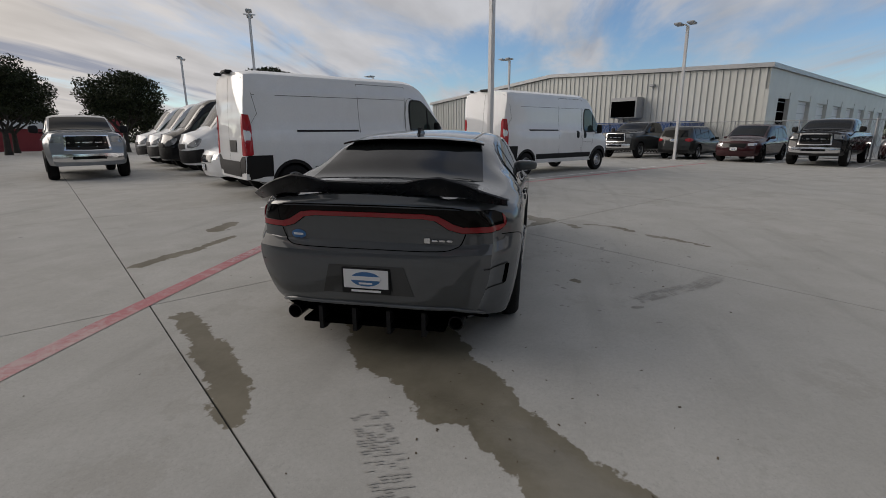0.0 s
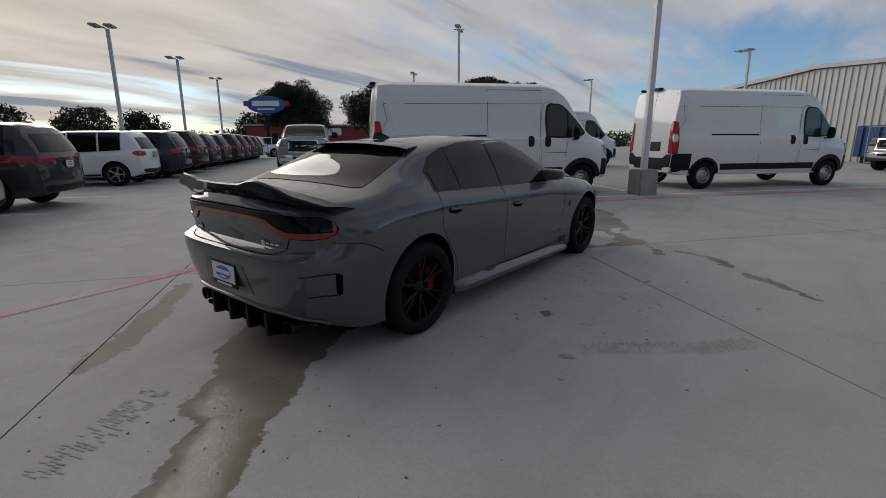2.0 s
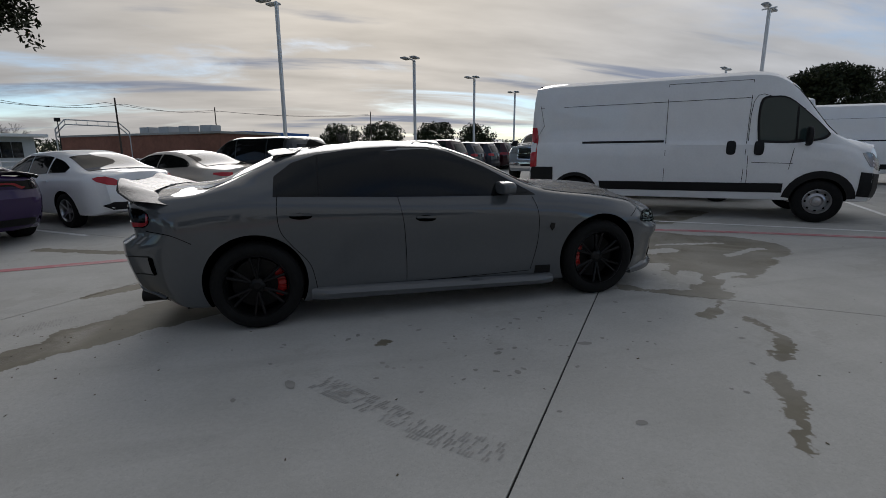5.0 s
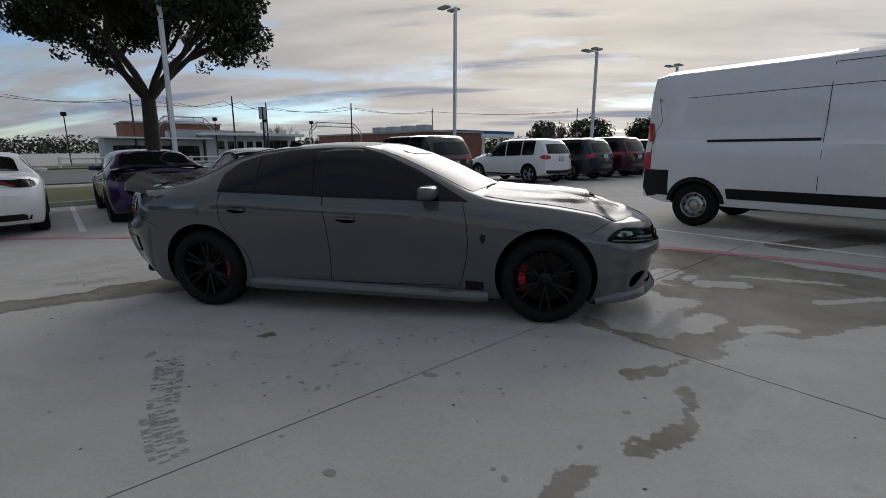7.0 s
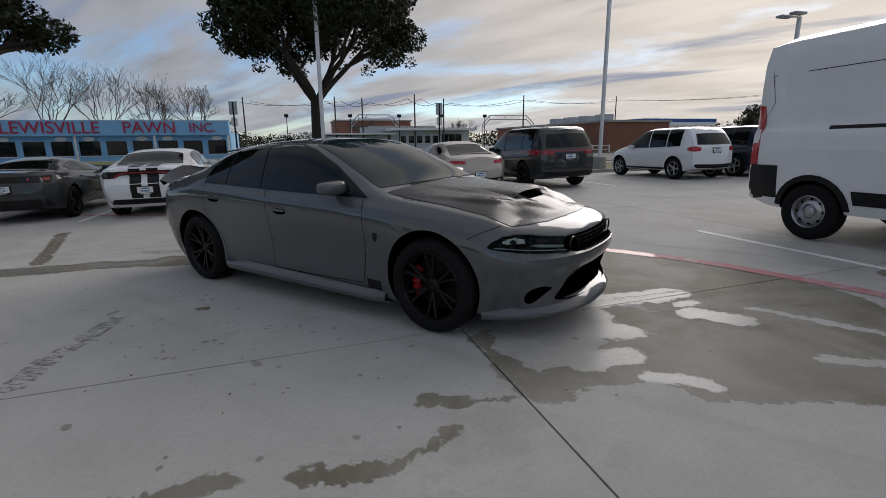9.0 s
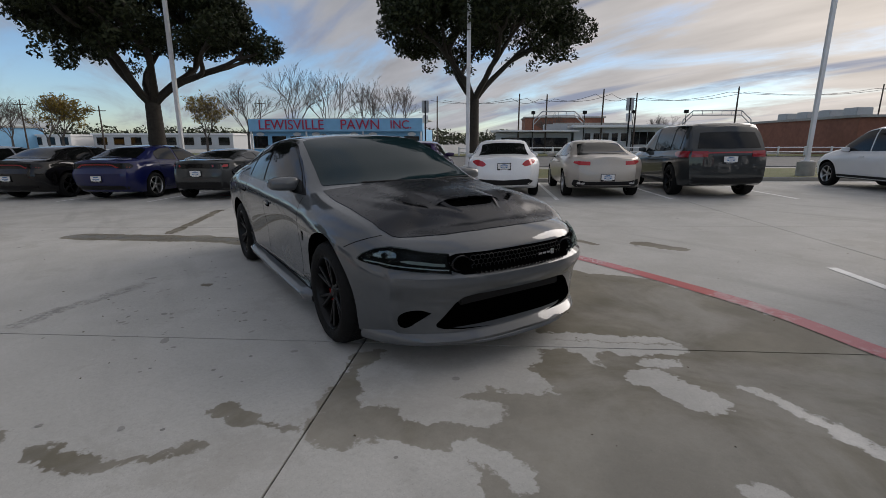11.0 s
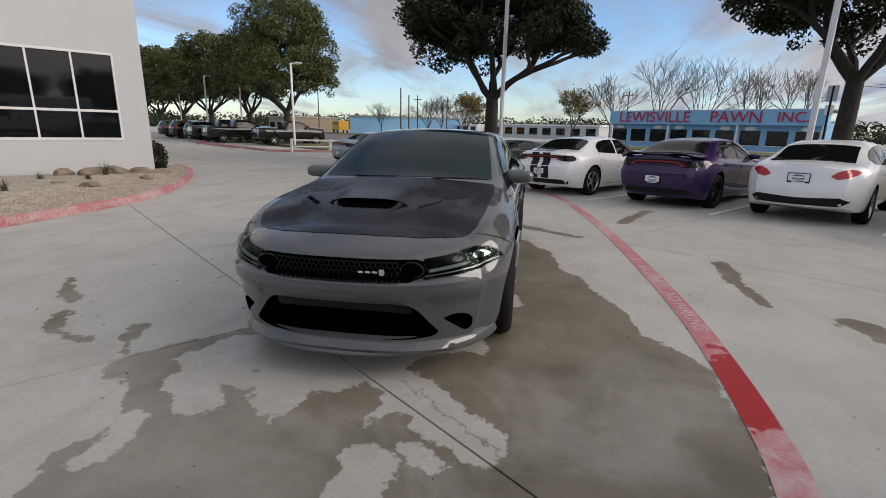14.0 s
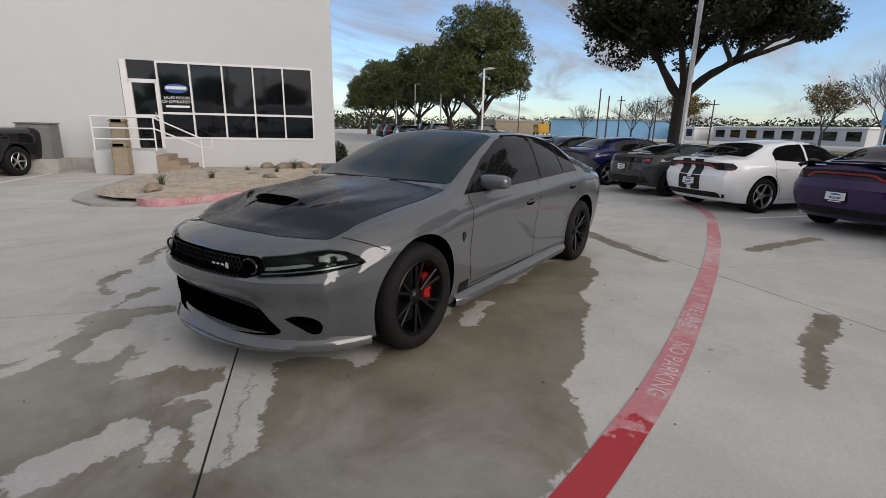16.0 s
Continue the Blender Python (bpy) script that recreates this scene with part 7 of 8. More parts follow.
# ---- gravel bed and office ----
BED = [(4.3, -5.6), (3.9, -5.35), (2.9, -6.2), (1.5, -7.7), (0.5, -9.6), (-0.3, -11.8), (-0.95, -14.2), (-1.1, -16.5)]
kerb_line = smooth_line([(*uv(*p), 0) for p in BED], 6)
solo("kerb_4", drape([uv(4.3, -5.6), uv(4.9, -5.75), uv(5.4, -6.4), uv(5.6, -7.2), uv(5.7, -10.5), uv(5.1, -13.7)], 0.62, 0.05, 0.2, 0.3), KERB, "grey concrete edge of the gravel bed", "kerb", kind="structure")
solo("fire_kerb", drape([(p.x, p.y) for p in kerb_line], 0.16, 0.14, 0.2, 0.2), RED, "worn red painted kerb round the gravel bed", "kerb", kind="structure")
bm = bmesh.new()
rim = [(p.x, p.y) for p in kerb_line] + [uv(0.4, -16.5), uv(0.4, -13.75), uv(5.0, -13.75), uv(5.6, -10.5), uv(5.5, -7.0), uv(5.25, -6.3), uv(4.8, -5.8)]
cx, cy = uv(2.8, -10.0)
c = bm.verts.new((cx, cy, height(cx, cy) + 0.2))
ring1 = [bm.verts.new((x, y, height(x, y) + 0.12)) for x, y in rim]
ring0 = [bm.verts.new((cx + (x - cx) * 0.6, cy + (y - cy) * 0.6, height(cx + (x - cx) * 0.6, cy + (y - cy) * 0.6) + 0.19)) for x, y in rim]
for k in range(len(rim)):
    j = (k + 1) % len(rim)
    bm.faces.new((ring1[k], ring1[j], ring0[j], ring0[k]))
    bm.faces.new((ring0[k], ring0[j], c))
bmesh.ops.recalc_face_normals(bm, faces=bm.faces)
solo("gravel_bed", bm, GRAVEL, "tan gravel planting bed inside a red kerb", "gravel bed", kind="structure", smooth=True)


def pebble_mesh(count, spots, smin, smax, seed):
    rg = np.random.default_rng(seed)
    base = np.array([(1, 0, 0), (-1, 0, 0), (0, 1, 0), (0, -1, 0), (0, 0, 0.7), (0, 0, -0.7)], float)
    tris = np.array([(0, 2, 4), (2, 1, 4), (1, 3, 4), (3, 0, 4), (2, 0, 5), (1, 2, 5), (3, 1, 5), (0, 3, 5)])
    vs, fs = [], []
    for k in range(count):
        x, y, z = spots(rg)
        s = rg.uniform(smin, smax)
        p = base * s * rg.uniform(0.6, 1.3, 3)
        a = rg.uniform(0, 6.28)
        q = p.copy()
        q[:, 0], q[:, 1] = p[:, 0] * np.cos(a) - p[:, 1] * np.sin(a), p[:, 0] * np.sin(a) + p[:, 1] * np.cos(a)
        vs.append(q + (x, y, z))
        fs.append(tris + 6 * k)
    me = bpy.data.meshes.new("pebbles")
    me.from_pydata(np.concatenate(vs).tolist(), [], np.concatenate(fs).tolist())
    return me


def in_bed(rg):
    while True:
        t, s = rg.uniform(0, 1), rg.uniform(0.02, 0.97)
        k = t * (len(rim) - 1)
        i = int(k)
        x0, y0 = rim[i][0] + (rim[i + 1][0] - rim[i][0]) * (k - i), rim[i][1] + (rim[i + 1][1] - rim[i][1]) * (k - i)
        s = math.sqrt(s)
        x, y = cx + (x0 - cx) * s, cy + (y0 - cy) * s
        return x, y, height(x, y) + (0.19 - 0.07 * max(0, (s - 0.6) / 0.4)) + 0.005


PEBBLE = material("gravel_stone", (0.46, 0.40, 0.32), 0.85, vary=0.5, scale=30)
solo("gravel_stones", pebble_mesh(9000, in_bed, 0.012, 0.035, 3), PEBBLE, "loose tan gravel stones on the bed", "gravel", kind="stuff")


def rock(u, v, size, seed):
    bm = bmesh.new()
    bmesh.ops.create_icosphere(bm, subdivisions=3, radius=1)
    for p in bm.verts:
        d = 1 + 0.35 * noise.noise(p.co * 1.3 + Vector((seed * 7.1, 0, 0))) + 0.12 * noise.noise(p.co * 3.5 + Vector((0, seed * 3.3, 0)))
        p.co = Vector((p.co.x * size * 1.3 * d, p.co.y * size * 0.8 * d, max(p.co.z, -0.35) * size * 0.6 * d))
    solo("boulder", bm, STONE, "weathered tan boulder lying on the gravel bed", "boulder", stand(*uv(u, v), seed * 47, 0.16 + size * 0.18), group="boulders", smooth=35)


for k, (u, v, s) in enumerate(((4.35, -6.6, 0.2), (2.2, -9.1, 0.2), (2.7, -10.2, 0.12), (1.9, -12.6, 0.3), (1.3, -12.7, 0.32), (0.7, -12.5, 0.26), (0.2, -12.4, 0.2), (2.5, -12.9, 0.24), (0.9, -10.6, 0.16))):
    rock(u, v, s, k + 1)


def tuft(u, v, size, seed):
    rg = random.Random(seed)
    bm = bmesh.new()
    for k in range(70):
        a, lean, h = rg.uniform(0, 6.28), rg.uniform(0.15, 0.8), size * rg.uniform(0.6, 1.0)
        w = 0.006
        base = Vector((rg.uniform(-0.05, 0.05), rg.uniform(-0.05, 0.05), 0))
        d, side = Vector((math.cos(a), math.sin(a), 0)), Vector((-math.sin(a), math.cos(a), 0))
        rows = []
        for t in (0, 0.5, 1.0):
            p = base + d * lean * h * t * t + Vector((0, 0, h * t * (1 - 0.3 * lean * t)))
            ww = w * (1 - 0.85 * t)
            rows.append((bm.verts.new(p - side * ww), bm.verts.new(p + side * ww)))
        for r0, r1 in zip(rows, rows[1:]):
            bm.faces.new((r0[0], r0[1], r1[1], r1[0]))
    solo("grass_tuft", bm, TUFT, "dry grey-green ornamental grass tuft on gravel", "grass tuft", stand(*uv(u, v), 0, 0.15), group="grass tufts")


TUFT = material("dry_grass_blade", (0.075, 0.08, 0.04), 0.8, vary=0.4, scale=3)
for k, (u, v, s) in enumerate(((4.4, -7.5, 0.42), (3.6, -8.9, 0.36), (1.6, -12.2, 0.5), (2.1, -10.9, 0.26), (3.0, -11.6, 0.25))):
    tuft(u, v, s, k)

# office: white walls with a glazed front
office = thing("office_building", "white stucco office building with a dark glazed front", "building")
office.matrix_basis = pose(*uv(-0.28, 0), -0.06, 0, 0, -38.7)
F = -13.9
Z0, ZW0, ZW1 = -0.35, 0.93, 3.42


def wall(name, u0, u1, v0, v1, z0, z1, mat=STUCCO, parent=office, bevel=0.0):
    return part(name, boxes(((u1 - u0, v1 - v0, z1 - z0), ((u0 + u1) / 2, (v0 + v1) / 2, (z0 + z1) / 2), bevel)), mat, parent)


wall("wall", 0.40, 1.13, F - 0.3, F, Z0, 8.2)
wall("wall", 7.13, 32.0, F - 0.3, F, Z0, 8.2)
wall("wall", 1.13, 7.13, F - 0.3, F, ZW1, 8.2)
wall("wall", 1.13, 6.08, F - 0.3, F, Z0, ZW0)
wall("wall", 6.08, 7.13, F - 0.3, F, Z0, 0.62)
wall("wall", 0.40, 0.70, F - 26, F - 0.3, Z0, 8.2)
wall("roof", 0.35, 32.0, F - 26, F + 0.05, 8.2, 8.5)
wall("wall_base", 7.2, 32.0, F, F + 0.012, Z0, 0.30, KERB)
# added black backing and floor: the unlit room's dark put into colour
wall("dark_room_backing", 1.2, 10, F - 3.2, F - 3.0, Z0, 8, VOID)
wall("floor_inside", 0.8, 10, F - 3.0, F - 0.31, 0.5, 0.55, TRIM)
glazing = new("window")
glazing.parent = office
mull = [1.15, 2.13, 3.11, 4.09, 5.09, 6.07]
for m_u in mull:
    wall("mullion", m_u - 0.025, m_u + 0.025, F - 0.16, F + 0.02, ZW0, ZW1, WHITE_METAL, glazing)
wall("mullion", 6.93, 7.11, F - 0.16, F + 0.02, 0.62, ZW1, WHITE_METAL, glazing)
for z in (ZW0, 1.74, ZW1 - 0.06):
    wall("transom", 1.15, 6.07, F - 0.16, F + 0.018, z, z + 0.07, WHITE_METAL, glazing)
for a, b in zip(mull, mull[1:]):
    for z0, z1 in ((ZW0 + 0.07, 1.74), (1.81, ZW1 - 0.06)):
        wall("pane", a + 0.025, b - 0.025, F - 0.10, F - 0.085, z0, z1, DARKGLASS, glazing)
door = new("door")
door.parent = office
wall("door_frame", 6.07, 6.16, F - 0.14, F + 0.01, 0.62, 2.80, WHITE_METAL, door)
wall("door_frame", 6.84, 6.93, F - 0.14, F + 0.01, 0.62, 2.80, WHITE_METAL, door)
wall("door_head", 6.07, 6.93, F - 0.14, F + 0.01, 2.72, 2.84, WHITE_METAL, door)
wall("door_rail", 6.16, 6.84, F - 0.13, F, 1.62, 1.72, WHITE_METAL, door)
wall("door_pane", 6.16, 6.84, F - 0.09, F - 0.075, 0.64, 2.72, DARKGLASS, door)
wall("top_light", 6.10, 7.0, F - 0.09, F - 0.075, 2.84, ZW1, DARKGLASS, door)
part("door_handle", boxes(((0.03, 0.04, 0.3), (6.22, F + 0.02, 1.65), 0.01)), GALV, door)
WINPRINT = material("window_lettering", (0.7, 0.7, 0.7), 0.6, vary=0.05)
for txt, z, s in (("SALES HOURS", 2.28, 0.13), ("OF OPERATION", 2.15, 0.13)):
    ob = part("lettering", words(txt, s), WINPRINT, glazing)
    ob.matrix_basis = pose(5.56, F - 0.08, z, 90, 0, 180)
part("print_bar", boxes(((0.72, 0.004, 0.07), (5.56, F - 0.08, 2.0))), WINPRINT, glazing)
oval = [(5.56 + 0.36 * math.cos(a), 2.58 + 0.15 * math.sin(a)) for a in [k * math.pi / 12 for k in range(24)]]
part("emblem", prism(oval, 1, F - 0.084, F - 0.078), SIGNBLUE, glazing)
part("emblem_bar", boxes(((0.62, 0.004, 0.1), (5.56, F - 0.074, 2.6))), WINPRINT, glazing)
# entrance platform, steps and rails
entry = thing("entrance_steps", "white concrete landing with worn tan steps and white rails", "steps")
entry.matrix_basis = pose(*uv(-0.28, 0), -0.06, 0, 0, -38.7)
wall("landing", 6.05, 7.75, F + 0.01, F + 1.35, Z0, 0.60, STUCCO, entry)
STEPMAT = material("worn_step_concrete", (0.34, 0.27, 0.2), 0.85, vary=0.35, scale=5, bump=0.3)
for k in range(4):
    wall("step", 6.05 - 0.32 * (k + 1), 6.05 - 0.32 * k, F + 0.02, F + 1.35, Z0, 0.60 - 0.155 * (k + 1), STEPMAT, entry)
rv = F + 1.28
rails = [[(7.7, rv, 0.6), (7.7, rv, 1.62)], [(6.02, rv, 0.6), (6.02, rv, 1.62)], [(7.7, rv, 1.62), (6.02, rv, 1.62), (4.72, rv, 1.0), (4.4, rv, 1.0)], [(7.7, rv, 1.28), (6.02, rv, 1.28), (4.72, rv, 0.72), (4.4, rv, 0.72), (4.4, rv, 1.0)], [(7.7, rv, 0.95), (6.02, rv, 0.95)], [(4.72, rv, 0.0), (4.72, rv, 1.0)],
         [(7.7, rv, 1.62), (7.7, F + 0.05, 1.62)], [(7.7, rv, 1.28), (7.7, F + 0.05, 1.28)]]
for r in rails:
    part("rail", tube(r, 0.024, 8), WHITE_METAL, entry, smooth=40)


def bin_at(u, v, z, yaw):
    b = thing("litter_bin", "square tan pebble-finish litter bin by the steps", "litter bin", pose(*uv(u, v), z, 0, 0, yaw), "litter bins")
    part("body", boxes(((0.42, 0.42, 0.85), (0, 0, 0.425), 0.03)), TAN, b)
    part("top", boxes(((0.46, 0.46, 0.10), (0, 0, 0.90), 0.03)), TAN, b)
    part("opening", boxes(((0.28, 0.02, 0.08), (0, 0.235, 0.9), 0.005)), VOID, b)


xb, yb = uv(6.55, -12.1)
bin_at(6.55, -12.1, height(xb, yb), -38.7)
bin_at(6.9, -13.3, 0.54, -38.7)
for u, w, h, mat, nm, lb in ((9.55, 0.7, 0.95, GALV, "utility_cabinet", "grey metal utility cabinet against the white wall"), (10.0, 0.4, 1.25, TAN, "utility_box", "tan utility box against the white wall")):
    x, y = uv(u, -13.4)
    solo(nm, boxes(((w, 0.5, h), (0, 0, h / 2), 0.03), ((w + 0.04, 0.54, 0.05), (0, 0, h + 0.02), 0.01)), mat, lb, "cabinet", stand(x, y, -38.7, 0, True))

# ---- trees ----


def leaf_cloud(blobs, count, size, seed):
    """Small leaf quads strewn through blobs (x, y, z, rx, ry, rz), thicker near their skins."""
    rg = np.random.default_rng(seed)
    b = np.array(blobs)
    wgt = b[:, 3] * b[:, 4] * b[:, 5]
    pick = rg.choice(len(b), count, p=wgt / wgt.sum())
    d = rg.normal(size=(count, 3))
    d /= np.linalg.norm(d, axis=1)[:, None]
    r = rg.uniform(0.35, 1.08, count) ** 0.6
    c = b[pick, :3] + d * b[pick, 3:] * r[:, None]
    nrm = rg.normal(size=(count, 3)) + d * 0.6 + (0, 0, 0.5)
    nrm /= np.linalg.norm(nrm, axis=1)[:, None]
    t = np.cross(nrm, rg.normal(size=(count, 3)))
    t /= np.linalg.norm(t, axis=1)[:, None]
    s = np.cross(nrm, t)
    sz = (size * rg.uniform(0.6, 1.4, count))[:, None]
    quads = np.stack([c - t * sz, c + s * sz * 0.45, c + t * sz, c - s * sz * 0.45], 1).reshape(-1, 3)
    me = bpy.data.meshes.new("crown")
    me.from_pydata(quads.tolist(), [], np.arange(count * 4).reshape(-1, 4).tolist())
    return me


def leaf_material(name, c1, c2):
    m = bpy.data.materials.new(name)
    m.use_nodes = True
    n, ln = m.node_tree.nodes, m.node_tree.links
    p = n["Principled BSDF"]
    geo = n.new("ShaderNodeNewGeometry")
    mx = n.new("ShaderNodeMix")
    mx.data_type = "RGBA"
    mx.inputs["A"].default_value, mx.inputs["B"].default_value = (*c1, 1), (*c2, 1)
    ln.new(geo.outputs["Random Per Island"], mx.inputs["Factor"])
    ln.new(mx.outputs["Result"], p.inputs["Base Color"])
    p.inputs["Roughness"].default_value = 0.6
    p.inputs["Specular IOR Level"].default_value = 0.2
    return m


# lighter green for the further oaks: sunlight on their crowns put into leaf colour
SUNLITOAK = leaf_material("sunlit_green_oak_leaves", (0.04, 0.053, 0.016), (0.12, 0.135, 0.05))
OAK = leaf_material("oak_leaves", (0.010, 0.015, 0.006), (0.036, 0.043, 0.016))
AUTUMN = leaf_material("autumn_leaves", (0.12, 0.09, 0.02), (0.22, 0.15, 0.03))


def limb(bm, p, d, length, r, depth, rg, tips, spread_=0.6, bend=0.25):
    """A tapering, forking limb."""
    steps = 4
    for k in range(steps):
        q = p + d * (length / steps)
        r1 = r * (1 - 0.3 * (k + 1) / steps)
        rod(bm, p, q, r * (1 - 0.3 * k / steps), 8 if r > 0.05 else 5, r1)
        p = q
        d = (d + Vector((rg.uniform(-1, 1), rg.uniform(-1, 1), rg.uniform(-0.5, 0.7))) * bend).normalized()
    if depth == 0:
        tips.append(p)
        return
    for k in range(rg.choice((2, 3, 3))):
        dd = (d + Vector((rg.uniform(-1, 1), rg.uniform(-1, 1), rg.uniform(-0.35, 0.6))) * spread_).normalized()
        limb(bm, p, dd, length * rg.uniform(0.62, 0.85), r * 0.62, depth - 1, rg, tips, spread_, bend)


def oak(x, y, trunk_h, top, width, seed, leaves, trunk_r=0.32, label="large live oak with a dark evergreen crown on the verge", size=0.085, mat=None):
    rg = random.Random(seed)
    t = thing("oak_tree", label, "tree", stand(x, y, 0, 0, True), "street trees")
    bm = bmesh.new()
    tips = []
    rod(bm, (0, 0, -0.1), (0, 0, 0.4), trunk_r * 1.45, 14, trunk_r * 1.08)
    rod(bm, (0, 0, 0.4), (0.05, 0, trunk_h), trunk_r * 1.08, 14, trunk_r * 0.85)
    n = 6
    for k in range(n):
        a = 2 * math.pi * (k + rg.uniform(-0.3, 0.3)) / n
        d = Vector((math.cos(a) * 0.75, math.sin(a) * 0.75, rg.uniform(0.6, 1.0))).normalized()
        limb(bm, Vector((0.05, 0, trunk_h - 0.15)), d, (top - trunk_h) * 0.27, trunk_r * 0.5, 2, rg, tips)
    part("trunk", bm, BARK, t, smooth=40)
    blobs = []
    zc, rz = (trunk_h + top) / 2 + 0.5, (top - trunk_h) / 2
    # a few large masses, then many clumps that break their outline
    for k in range(190):
        a, rr, h = rg.uniform(0, 6.28), math.sqrt(rg.uniform(0.04, 1)), rg.uniform(-0.68, 1)
        edge = math.sqrt(max(0.05, 1 - (max(h, -0.15) * 0.9) ** 2)) * (0.86 + 0.14 * math.sin(3 * a + seed) * math.cos(2 * a + h * 3))
        s = rg.uniform(0.10, 0.2) if k < 90 else rg.uniform(0.05, 0.11)
        s *= width
        if k >= 90:
            rr = 0.75 + 0.3 * rr
        drop = 0.10 * width * max(0.0, rr - 0.6) * math.sin(5 * a + seed)
        blobs.append((rr * edge * width / 2 * 0.85 * math.cos(a), rr * edge * width / 2 * 0.85 * math.sin(a), zc + h * rz * 0.85 + drop, s * 0.62, s * 0.62, s * 0.45))
    # loose sprays that hang below the crown's rim
    for k in range(46):
        a, rr = rg.uniform(0, 6.28), rg.uniform(0.45, 1.0)
        sp = rg.uniform(0.025, 0.05) * width
        blobs.append((rr * width / 2 * 0.88 * math.cos(a), rr * width / 2 * 0.88 * math.sin(a), zc - rz * rg.uniform(0.45, 0.78), sp, sp, sp * 0.9))
    for p in tips:
        if p.z > trunk_h + 0.22 * (top - trunk_h):
            s = rg.uniform(0.05, 0.09) * width
            blobs.append((p.x, p.y, p.z, s, s, s * 0.7))
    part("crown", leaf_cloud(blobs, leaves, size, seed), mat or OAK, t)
    return t


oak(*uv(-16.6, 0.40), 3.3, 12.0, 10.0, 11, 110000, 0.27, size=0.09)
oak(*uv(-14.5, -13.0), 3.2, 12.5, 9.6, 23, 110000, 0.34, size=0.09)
oak(*uv(-15.0, -38.9), 2.8, 12.0, 11.0, 31, 52000, 0.34, size=0.115, mat=SUNLITOAK)
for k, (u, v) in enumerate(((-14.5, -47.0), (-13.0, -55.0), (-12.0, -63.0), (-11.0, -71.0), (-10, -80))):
    oak(*uv(u, v), 2.6, 9.6 + (k % 2), 9.4, 41 + k, 16000, 0.3, size=0.16, mat=SUNLITOAK, label="live oak in a row along the far drive")
for k, (x, y, h, w) in enumerate(((32.1, 47.9, 6.8, 9.0), (34.1, 37.4, 6.8, 8.5), (27.0, 42.1, 7.0, 8.0), (31.5, 20.5, 6.2, 6.0), (44, 24, 7.0, 8.0))):
    oak(x, y, 1.8, h, w, 61 + k, 22000, 0.22, size=0.12, label="round live oak beyond the vans")
for k, (x, y) in enumerate(((20, 86), (10, 88), (30, 92), (2, 96), (45, 80), (60, 60), (70, 35))):
    oak(x, y, 1.5, 6.2, 10.0, 81 + k, 3500, 0.25, size=0.25, label="dark evergreen tree in the distance")


def twig_mesh(h, rg):
    """A forking winter tree as one skin of thin tapering twigs; also gives its tips."""
    verts, faces, tips = [], [], []

    def stick(p, q, r0, r1):
        d = (q - p).normalized()
        s = d.orthogonal().normalized()
        u = d.cross(s)
        i = len(verts)
        for c, r in ((p, r0), (q, r1)):
            for k in range(3):
                a = 2.0944 * k
                verts.append(c + (s * math.cos(a) + u * math.sin(a)) * r)
        faces.extend([(i, i + 1, i + 4, i + 3), (i + 1, i + 2, i + 5, i + 4), (i + 2, i, i + 3, i + 5)])

    def grow(p, d, length, r, depth):
        mid = p + d * length * 0.5
        d2 = (d + Vector((rg.uniform(-1, 1), rg.uniform(-1, 1), rg.uniform(-0.3, 0.6))) * 0.22).normalized()
        end = mid + d2 * length * 0.5
        stick(p, mid, r, r * 0.85)
        stick(mid, end, r * 0.85, r * 0.68)
        if depth == 0:
            tips.append(end)
            return
        for k in range(3):
            dd = (d2 + Vector((rg.uniform(-1, 1), rg.uniform(-1, 1), rg.uniform(-0.45, 0.75))) * 0.62).normalized()
            grow(mid if k == 2 else end, dd, length * rg.uniform(0.6, 0.82), max(r * 0.6, 0.011), depth - 1)

    stick(Vector((0, 0, -0.1)), Vector((0, 0, h * 0.22)), 0.2, 0.16)
    for k in range(4):
        a = 2 * math.pi * (k + rg.random()) / 4
        grow(Vector((0, 0, h * 0.2)), Vector((math.cos(a) * 0.55, math.sin(a) * 0.55, 1)).normalized(), h * 0.25, 0.085, 5)
    me = bpy.data.meshes.new("trunk")
    me.from_pydata(verts, [], faces)
    return me, tips


def bare_tree(x, y, h, seed, leafy=0, mat=None):
    rg = random.Random(seed)
    t = thing("bare_tree", "leafless winter tree with fine twigs in the distance", "tree", stand(x, y, 0, 0, True), "winter trees")
    me, tips = twig_mesh(h, rg)
    part("trunk", me, TWIG, t)
    if leafy:
        part("crown", leaf_cloud([(p.x, p.y, p.z, 0.5, 0.5, 0.4) for p in tips[::4]], leafy, 0.14, seed), mat or AUTUMN, t)


TWIG = material("grey_twigs", (0.11, 0.095, 0.085), 0.9, vary=0.3, scale=5)
for k, (u, v, h, lf) in enumerate(((-60, -33, 9, 0), (-62, -27, 11, 0), (-63, -22, 10, 0), (-62, -16, 8.5, 0), (-63, -12, 9, 0), (-58, -38, 7, 2500), (-50, -52, 6.5, 3500), (-46, -57, 6, 0), (-60, -70, 7, 0), (-55, -84, 6, 0), (-70, 10, 5, 0), (-75, 28, 5, 0), (-66, 62, 5, 0), (-52, 70, 5, 0), (-58, -62, 7, 0))):
    bare_tree(*uv(u, v), h * 1.15, 5 + k, lf)

# far belt of trees that closes the horizon
rg2 = random.Random(9)
blobs = []
for k in range(420):
    a = rg2.uniform(0, 2 * math.pi)
    r = rg2.uniform(150, 210)
    s = rg2.uniform(2.5, 5.0)
    x, y = r * math.cos(a), r * math.sin(a)
    blobs.append((x, y, height(x, y) + s * 0.5, s * 2.0, s * 2.0, s * 0.75))
solo("far_trees", leaf_cloud(blobs, 120000, 0.5, 7), OAK, "dark belt of far trees along the horizon", "trees", kind="stuff")

